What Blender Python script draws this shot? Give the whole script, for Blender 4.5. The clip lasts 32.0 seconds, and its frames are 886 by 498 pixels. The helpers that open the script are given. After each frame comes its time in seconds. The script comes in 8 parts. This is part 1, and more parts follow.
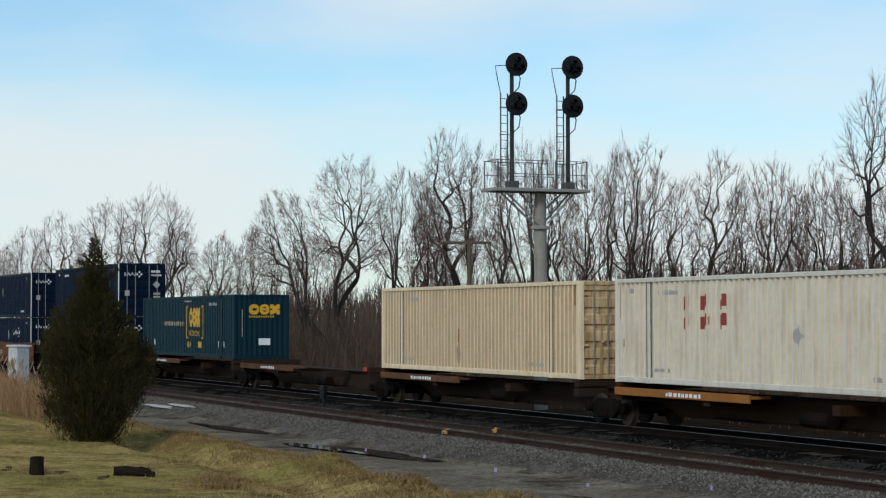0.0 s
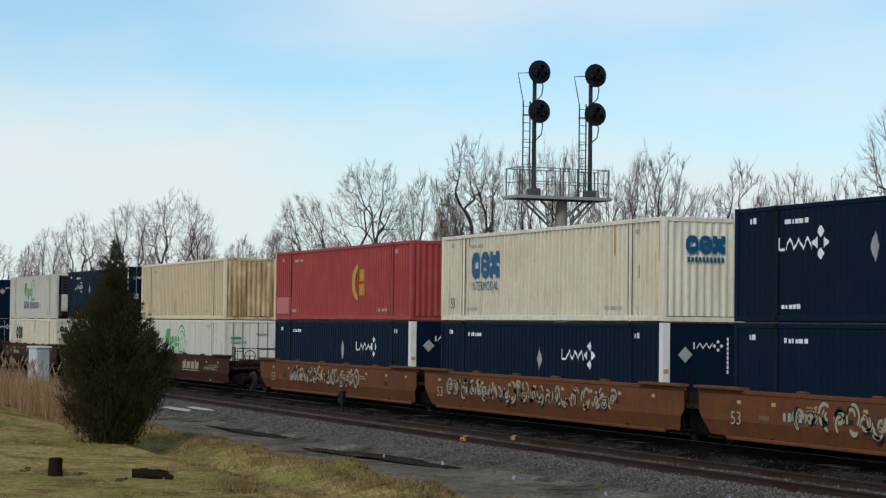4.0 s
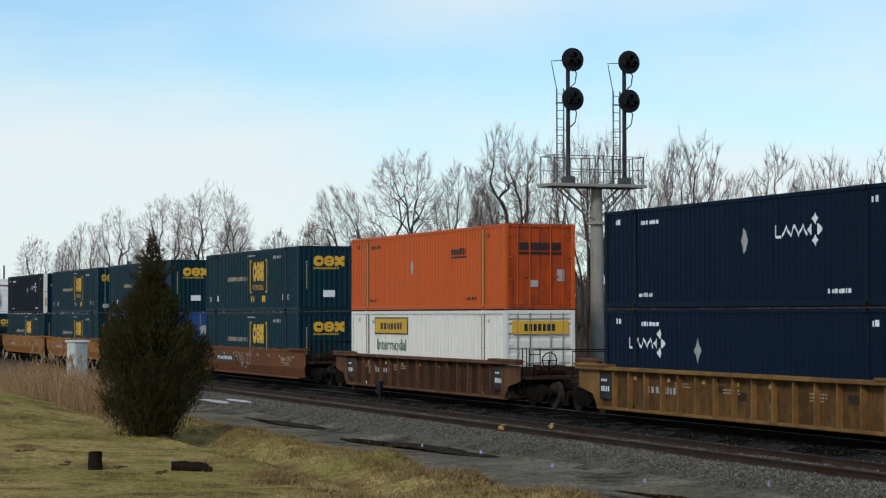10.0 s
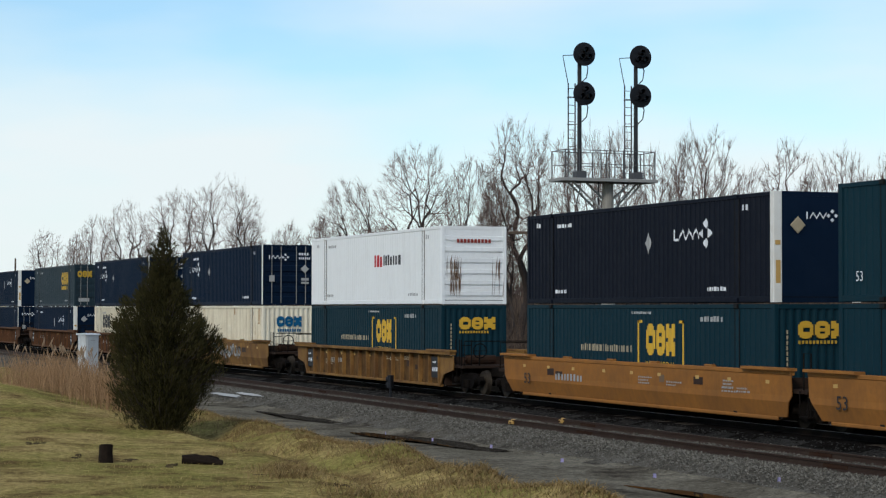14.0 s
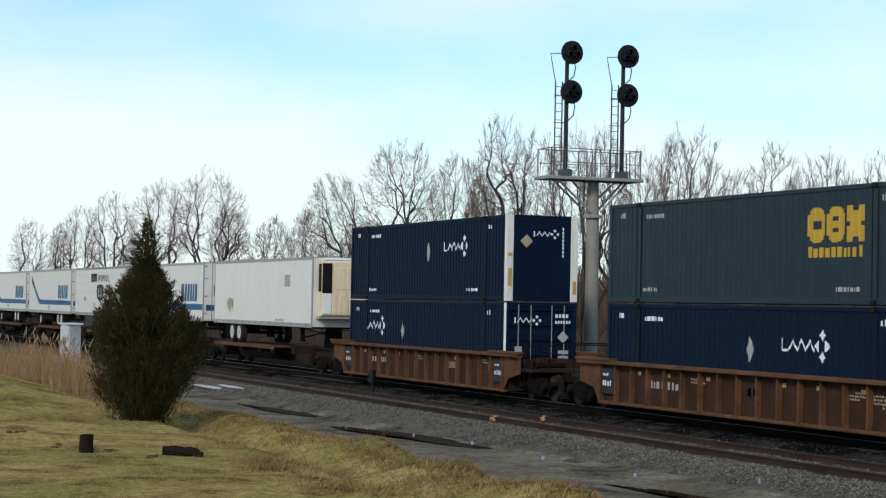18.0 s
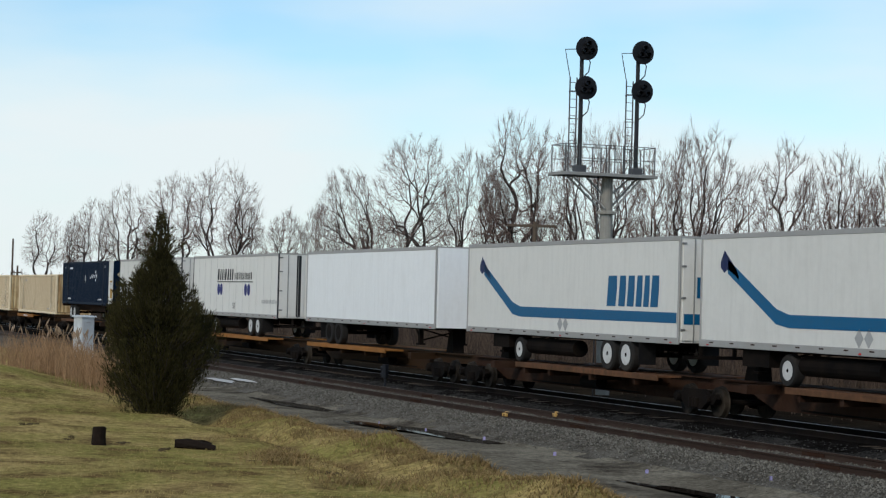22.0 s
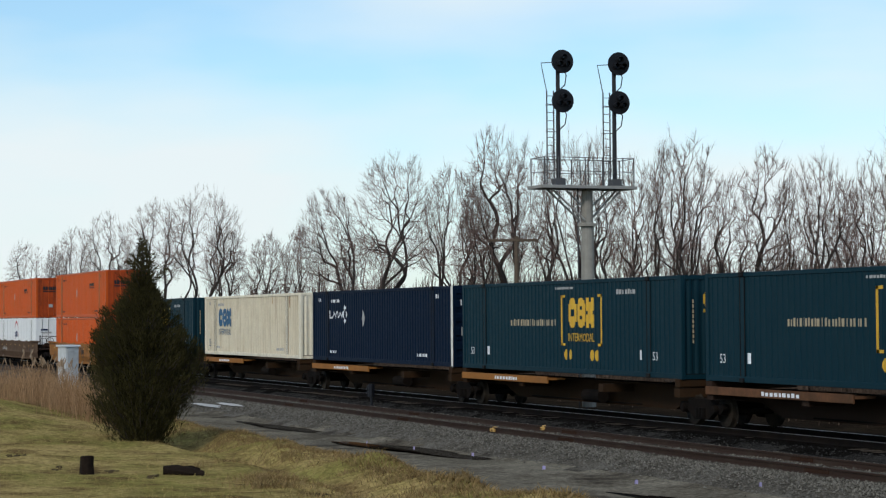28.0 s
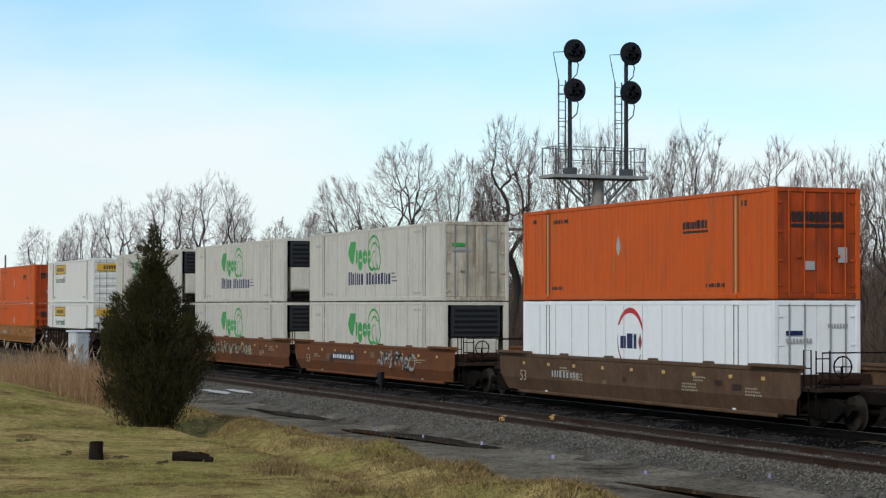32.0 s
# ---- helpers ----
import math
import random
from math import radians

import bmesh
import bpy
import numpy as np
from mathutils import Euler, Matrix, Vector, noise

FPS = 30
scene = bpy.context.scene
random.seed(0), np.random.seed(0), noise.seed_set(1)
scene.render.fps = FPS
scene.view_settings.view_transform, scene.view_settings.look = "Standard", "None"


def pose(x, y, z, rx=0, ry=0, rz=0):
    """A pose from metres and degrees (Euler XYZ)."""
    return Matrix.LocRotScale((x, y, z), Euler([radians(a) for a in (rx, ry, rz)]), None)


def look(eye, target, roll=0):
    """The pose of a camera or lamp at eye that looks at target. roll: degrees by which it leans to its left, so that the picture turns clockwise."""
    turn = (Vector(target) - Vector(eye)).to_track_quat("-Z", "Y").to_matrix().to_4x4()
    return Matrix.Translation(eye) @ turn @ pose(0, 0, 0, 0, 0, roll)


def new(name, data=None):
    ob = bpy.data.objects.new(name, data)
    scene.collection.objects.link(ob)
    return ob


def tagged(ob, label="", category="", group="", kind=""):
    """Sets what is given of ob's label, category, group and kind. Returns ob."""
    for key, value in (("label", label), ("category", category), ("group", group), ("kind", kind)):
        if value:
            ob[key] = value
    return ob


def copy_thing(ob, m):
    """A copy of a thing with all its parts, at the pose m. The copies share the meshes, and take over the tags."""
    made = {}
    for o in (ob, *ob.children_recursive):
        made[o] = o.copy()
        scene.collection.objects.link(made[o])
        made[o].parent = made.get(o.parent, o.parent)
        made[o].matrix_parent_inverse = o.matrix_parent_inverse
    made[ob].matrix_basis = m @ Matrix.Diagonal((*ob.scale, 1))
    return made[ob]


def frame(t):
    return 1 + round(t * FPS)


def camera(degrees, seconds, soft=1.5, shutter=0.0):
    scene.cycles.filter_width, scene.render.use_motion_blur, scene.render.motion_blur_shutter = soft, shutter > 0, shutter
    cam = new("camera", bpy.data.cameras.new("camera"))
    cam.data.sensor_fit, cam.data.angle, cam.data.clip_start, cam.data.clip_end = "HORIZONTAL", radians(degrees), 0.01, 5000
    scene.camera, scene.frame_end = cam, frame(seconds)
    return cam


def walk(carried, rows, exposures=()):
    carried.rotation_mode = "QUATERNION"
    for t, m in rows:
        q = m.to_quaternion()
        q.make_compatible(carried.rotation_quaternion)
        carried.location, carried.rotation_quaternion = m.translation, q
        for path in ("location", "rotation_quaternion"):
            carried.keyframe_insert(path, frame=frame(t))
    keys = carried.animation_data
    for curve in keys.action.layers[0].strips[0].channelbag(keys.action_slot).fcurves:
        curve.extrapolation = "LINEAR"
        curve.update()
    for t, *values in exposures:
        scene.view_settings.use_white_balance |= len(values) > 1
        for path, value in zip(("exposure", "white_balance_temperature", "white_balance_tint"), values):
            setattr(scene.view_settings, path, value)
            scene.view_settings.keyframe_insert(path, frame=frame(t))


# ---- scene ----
# Metres. x runs along the rails (the train goes towards +x), y away from the camera, z up; rail top is z = 0.
EYE = (0.0, 0.0, 3.04)
TRACK_NEAR, TRACK_TRAIN = 22.78, 28.25
SPEED, CLIP = 25.842, 32.0

cam = camera(24.55, CLIP, soft=1.25)
# seconds, heading (left of +y), tilt up, lean: degrees
PATH = [
    (0.0, 67.124, 1.985, -0.072), (0.5, 67.136, 1.978, 0.193), (1.0, 67.167, 1.965, 0.217), (1.5, 67.518, 2.185, 0.181),
    (2.0, 67.885, 2.374, 0.185), (2.5, 67.954, 2.474, 0.623), (3.0, 67.938, 2.445, 0.797), (3.5, 67.738, 2.259, 0.891),
    (5.5, 67.885, 2.117, -0.148), (6.0, 68.037, 2.085, 0.029), (6.5, 68.142, 1.979, 0.122), (7.0, 68.299, 1.994, 0.508),
    (7.5, 68.478, 2.008, 0.356), (8.0, 68.608, 1.975, 0.152), (8.5, 68.696, 1.954, 0.069), (9.0, 68.706, 1.917, 0.165),
    (9.5, 68.733, 1.906, 0.028), (10.0, 68.706, 1.862, -0.072), (10.5, 68.651, 1.793, -0.259), (11.0, 68.658, 1.697, -0.342),
    (11.5, 68.694, 1.598, -0.371), (12.0, 68.803, 1.459, -0.124), (12.5, 69.004, 1.469, 0.007), (13.0, 69.127, 1.438, -0.022),
    (13.5, 69.113, 1.532, -0.109), (15.5, 68.519, 2.372, 1.154), (16.0, 68.513, 2.380, 0.548), (16.5, 68.586, 2.234, 0.713),
    (17.0, 68.653, 2.008, 0.737), (17.5, 68.660, 1.798, 0.841), (18.0, 68.574, 1.591, 1.128), (18.5, 68.490, 1.420, 1.120),
    (19.0, 68.438, 1.307, 1.050), (19.5, 68.431, 1.296, 1.269), (20.0, 68.487, 1.344, 1.737), (20.5, 68.584, 1.406, 2.064),
    (21.0, 68.702, 1.434, 1.927), (21.5, 68.823, 1.423, 1.699), (22.0, 68.948, 1.444, 1.522), (22.5, 69.044, 1.546, 1.319),
    (23.0, 68.998, 1.622, 1.218), (23.5, 68.759, 1.650, 1.388), (24.0, 68.605, 1.516, 1.373), (24.5, 68.458, 1.258, 0.978),
    (26.5, 68.860, 1.304, 0.125), (27.0, 68.724, 1.637, -0.022), (27.5, 68.532, 1.839, -0.167), (28.0, 68.446, 1.931, -0.397),
    (28.5, 68.425, 1.933, -0.471), (29.0, 68.444, 1.869, -0.165), (29.5, 68.536, 1.748, 0.116), (30.0, 68.587, 1.647, 0.351),
    (30.5, 68.630, 1.599, 0.349), (31.0, 68.650, 1.639, 0.124), (31.5, 68.710, 1.635, 0.002), (32.0, 68.745, 1.609, 0.086),
]


def camera_rows():
    rows = []
    for t, yaw, pitch, roll in PATH:
        a, b = radians(yaw), radians(pitch)
        way = Vector((-math.sin(a) * math.cos(b), math.cos(a) * math.cos(b), math.sin(b)))
        rows.append((t, look(EYE, Vector(EYE) + way * 10, roll)))
    return rows


EXPOSURES = [(0.0, -0.16), (2.0, -0.08), (3.5, -0.12), (6.0, -0.25), (7.0, -0.18), (8.0, -0.18), (9.0, -0.1), (10.0, -0.08), (11.0, -0.1), (12.0, 0.03), (13.0, 0.06), (15.5, -0.18), (16.2, -0.18), (18.0, 0.12), (19.0, 0.14), (20.0, -0.03), (21.0, -0.03), (23.0, -0.08),
             (26.5, -0.05), (28.0, -0.04), (30.0, 0.0), (32.0, 0.03)]
walk(cam, camera_rows(), EXPOSURES)


# ---- light ----
def nodes_of(owner):
    owner.use_nodes = True
    tree = owner.node_tree
    tree.nodes.clear()
    return tree, tree.nodes, tree.links


def make_world():
    world = bpy.data.worlds.new("sky")
    scene.world = world
    tree, n, l = nodes_of(world)
    out, bg = n.new("ShaderNodeOutputWorld"), n.new("ShaderNodeBackground")
    sky = n.new("ShaderNodeTexSky")
    sky.sky_type, sky.sun_disc = "NISHITA", False
    sky.sun_elevation, sky.sun_rotation = radians(38), radians(SUN_TURN)
    sky.air_density, sky.dust_density, sky.ozone_density = 1.0, 0.6, 2.5
    dim = n.new("ShaderNodeMix")
    dim.data_type, dim.blend_type = "RGBA", "MULTIPLY"
    dim.inputs[0].default_value = 1.0
    dim.inputs[7].default_value = (0.116, 0.144, 0.151, 1)
    l.new(sky.outputs[0], dim.inputs[6])
    co, mp = n.new("ShaderNodeTexCoord"), n.new("ShaderNodeMapping")
    mp.inputs["Scale"].default_value = (1.4, 1.4, 5.5)
    mp.inputs["Location"].default_value = (0.35, 0.1, 0.28)
    big, fine = n.new("ShaderNodeTexNoise"), n.new("ShaderNodeTexNoise")
    big.inputs["Scale"].default_value, big.inputs["Detail"].default_value = 2.3, 4
    big.inputs["Roughness"].default_value = 0.45
    fine.inputs["Scale"].default_value, fine.inputs["Detail"].default_value = 9.0, 6
    l.new(co.outputs["Generated"], mp.inputs[0])
    l.new(mp.outputs[0], big.inputs[0])
    l.new(mp.outputs[0], fine.inputs[0])
    add = n.new("ShaderNodeMath")
    add.operation = "MULTIPLY_ADD"
    add.inputs[1].default_value = 0.16
    l.new(fine.outputs[0], add.inputs[0])
    l.new(big.outputs[0], add.inputs[2])
    split, bank, lift = n.new("ShaderNodeSeparateXYZ"), n.new("ShaderNodeMapRange"), n.new("ShaderNodeMath")
    bank.inputs[1].default_value, bank.inputs[2].default_value = 0.07, 0.118
    bank.inputs[3].default_value, bank.inputs[4].default_value = 0.27, 0.067
    lift.operation = "MULTIPLY_ADD"
    lift.inputs[1].default_value = 0.78
    l.new(co.outputs["Generated"], split.inputs[0])
    l.new(split.outputs[2], bank.inputs[0])
    l.new(add.outputs[0], lift.inputs[0])
    l.new(bank.outputs[0], lift.inputs[2])
    ramp = n.new("ShaderNodeValToRGB")
    ramp.color_ramp.elements[0].position, ramp.color_ramp.elements[1].position = 0.46, 0.76
    ramp.color_ramp.elements[0].color, ramp.color_ramp.elements[1].color = (0.10, 0.10, 0.10, 1), (0.92, 0.92, 0.92, 1)
    l.new(lift.outputs[0], ramp.inputs[0])
    mix = n.new("ShaderNodeMix")
    mix.data_type = "RGBA"
    mix.inputs[7].default_value = (0.860, 0.932, 0.955, 1)
    l.new(ramp.outputs[0], mix.inputs[0])
    l.new(dim.outputs[2], mix.inputs[6])
    l.new(mix.outputs[2], bg.inputs[0])
    bg.inputs[1].default_value = 1.0
    l.new(bg.outputs[0], out.inputs[0])


SUN_TURN = 139.0
make_world()
sun = new("sun", bpy.data.lights.new("sun", "SUN"))
sun.data.energy, sun.data.angle, sun.data.color = 1.7, radians(11), (1.0, 0.91, 0.81)
sun.matrix_basis = look((0, 0, 40), (-22, 25.5, 18))


# ---- materials ----
def paint(name, colour, rough=0.5, metal=0.0, grain=6.0, vary=0.07, dirt=(0.09, 0.07, 0.05), dirt_amount=0.25, dirt_scale=1.2,
          bump=0.0012, streak=0.0, spec=0.2, per_object=0.05):
    """A surface with broad blotches, fine grain, dirt patches and vertical streaks."""
    mat = bpy.data.materials.new(name)
    tree, n, l = nodes_of(mat)
    out, b = n.new("ShaderNodeOutputMaterial"), n.new("ShaderNodeBsdfPrincipled")
    l.new(b.outputs[0], out.inputs[0])
    b.inputs["Roughness"].default_value, b.inputs["Metallic"].default_value = rough, metal
    b.inputs["Specular IOR Level"].default_value = spec
    co = n.new("ShaderNodeTexCoord")
    info = n.new("ShaderNodeObjectInfo")
    place = n.new("ShaderNodeVectorMath")
    place.operation = "MULTIPLY_ADD"
    place.inputs[1].default_value = (1, 1, 1)
    rnd = n.new("ShaderNodeVectorMath")
    rnd.operation = "SCALE"
    rnd.inputs[0].default_value = (37, 17, 53)
    l.new(info.outputs["Random"], rnd.inputs["Scale"])
    l.new(co.outputs["Object"], place.inputs[0])
    l.new(rnd.outputs[0], place.inputs[2])

    def noise_at(scale, detail, stretch=(1, 1, 1)):
        mp, tx = n.new("ShaderNodeMapping"), n.new("ShaderNodeTexNoise")
        mp.inputs["Scale"].default_value = stretch
        tx.inputs["Scale"].default_value, tx.inputs["Detail"].default_value = scale, detail
        tx.inputs["Roughness"].default_value = 0.6
        l.new(place.outputs[0], mp.inputs[0])
        l.new(mp.outputs[0], tx.inputs[0])
        return tx.outputs[0]

    def ramp_of(value, lo, hi, a=0.0, c=1.0):
        r = n.new("ShaderNodeMapRange")
        r.inputs[1].default_value, r.inputs[2].default_value = lo, hi
        r.inputs[3].default_value, r.inputs[4].default_value = a, c
        l.new(value, r.inputs[0])
        return r.outputs[0]

    grainy = noise_at(grain, 5)
    hue = n.new("ShaderNodeHueSaturation")
    hue.inputs["Color"].default_value = (*colour, 1)
    val = n.new("ShaderNodeMath")
    val.operation = "MULTIPLY_ADD"
    val.inputs[1].default_value = per_object * 2
    l.new(info.outputs["Random"], val.inputs[0])
    l.new(ramp_of(grainy, 0.25, 0.75, 1 - vary - per_object, 1 + vary - per_object), val.inputs[2])
    l.new(val.outputs[0], hue.inputs["Value"])
    last = hue.outputs[0]
    if dirt_amount > 0:
        mix = n.new("ShaderNodeMix")
        mix.data_type = "RGBA"
        mix.inputs[7].default_value = (*dirt, 1)
        l.new(ramp_of(noise_at(dirt_scale, 7), 0.48 if dirt_amount < 0.5 else 0.38, 0.8 if dirt_amount < 0.5 else 0.66, 0, dirt_amount), mix.inputs[0])
        l.new(last, mix.inputs[6])
        last = mix.outputs[2]
    if streak > 0:
        mix = n.new("ShaderNodeMix")
        mix.data_type = "RGBA"
        mix.inputs[7].default_value = (*dirt, 1)
        l.new(ramp_of(noise_at(2.2, 5, (2.4, 2.4, 0.22)), 0.47, 0.72, 0, streak), mix.inputs[0])
        l.new(last, mix.inputs[6])
        last = mix.outputs[2]
    l.new(last, b.inputs["Base Color"])
    l.new(ramp_of(grainy, 0.2, 0.8, max(rough - 0.1, 0.03), min(rough + 0.12, 1)), b.inputs["Roughness"])
    if bump > 0:
        bp = n.new("ShaderNodeBump")
        bp.inputs["Strength"].default_value, bp.inputs["Distance"].default_value = 0.6, bump
        l.new(grainy, bp.inputs["Height"])
        l.new(bp.outputs[0], b.inputs["Normal"])
    return mat


def blend_ground(name, a, c, d, s1, s2, s3, bump=0.05, rough=0.95, spec=0.0):
    """Three earth colours mixed at three sizes."""
    mat = bpy.data.materials.new(name)
    tree, n, l = nodes_of(mat)
    out, b = n.new("ShaderNodeOutputMaterial"), n.new("ShaderNodeBsdfPrincipled")
    l.new(b.outputs[0], out.inputs[0])
    b.inputs["Roughness"].default_value, b.inputs["Specular IOR Level"].default_value = rough, spec
    co = n.new("ShaderNodeTexCoord")
    tex = []
    for s, det in ((s1, 5), (s2, 6), (s3, 4)):
        t = n.new("ShaderNodeTexNoise")
        t.inputs["Scale"].default_value, t.inputs["Detail"].default_value, t.inputs["Roughness"].default_value = s, det, 0.65
        l.new(co.outputs["Object"], t.inputs[0])
        tex.append(t)
    m1, m2, m3 = (n.new("ShaderNodeMix") for _ in range(3))
    for m in (m1, m2, m3):
        m.data_type = "RGBA"
    for t, m, lo, hi in ((tex[0], m1, 0.42, 0.6), (tex[1], m2, 0.48, 0.66)):
        r = n.new("ShaderNodeMapRange")
        r.inputs[1].default_value, r.inputs[2].default_value = lo, hi
        l.new(t.outputs[0], r.inputs[0])
        l.new(r.outputs[0], m.inputs[0])
    m1.inputs[6].default_value, m1.inputs[7].default_value = (*a, 1), (*c, 1)
    l.new(m1.outputs[2], m2.inputs[6])
    m2.inputs[7].default_value = (*d, 1)
    m3.blend_type = "MULTIPLY"
    m3.inputs[0].default_value = 1.0
    r = n.new("ShaderNodeMapRange")
    r.inputs[1].default_value, r.inputs[2].default_value, r.inputs[3].default_value, r.inputs[4].default_value = 0.3, 0.7, 0.55, 1.4
    l.new(tex[2].outputs[0], r.inputs[0])
    l.new(m2.outputs[2], m3.inputs[6])
    l.new(r.outputs[0], m3.inputs[7])
    l.new(m3.outputs[2], b.inputs["Base Color"])
    bp = n.new("ShaderNodeBump")
    bp.inputs["Strength"].default_value, bp.inputs["Distance"].default_value = 0.8, bump
    l.new(tex[2].outputs[0], bp.inputs["Height"])
    l.new(bp.outputs[0], b.inputs["Normal"])
    return mat


def island(name, a, c, rough=0.9):
    """Loose small pieces, each its own shade between two colours."""
    mat = bpy.data.materials.new(name)
    tree, n, l = nodes_of(mat)
    out, b, g, m = (n.new("ShaderNode" + k) for k in ("OutputMaterial", "BsdfPrincipled", "NewGeometry", "Mix"))
    m.data_type = "RGBA"
    m.inputs[6].default_value, m.inputs[7].default_value = (*a, 1), (*c, 1)
    l.new(g.outputs["Random Per Island"], m.inputs[0])
    l.new(m.outputs[2], b.inputs["Base Color"])
    b.inputs["Roughness"].default_value, b.inputs["Specular IOR Level"].default_value = rough, 0.03
    l.new(b.outputs[0], out.inputs[0])
    return mat


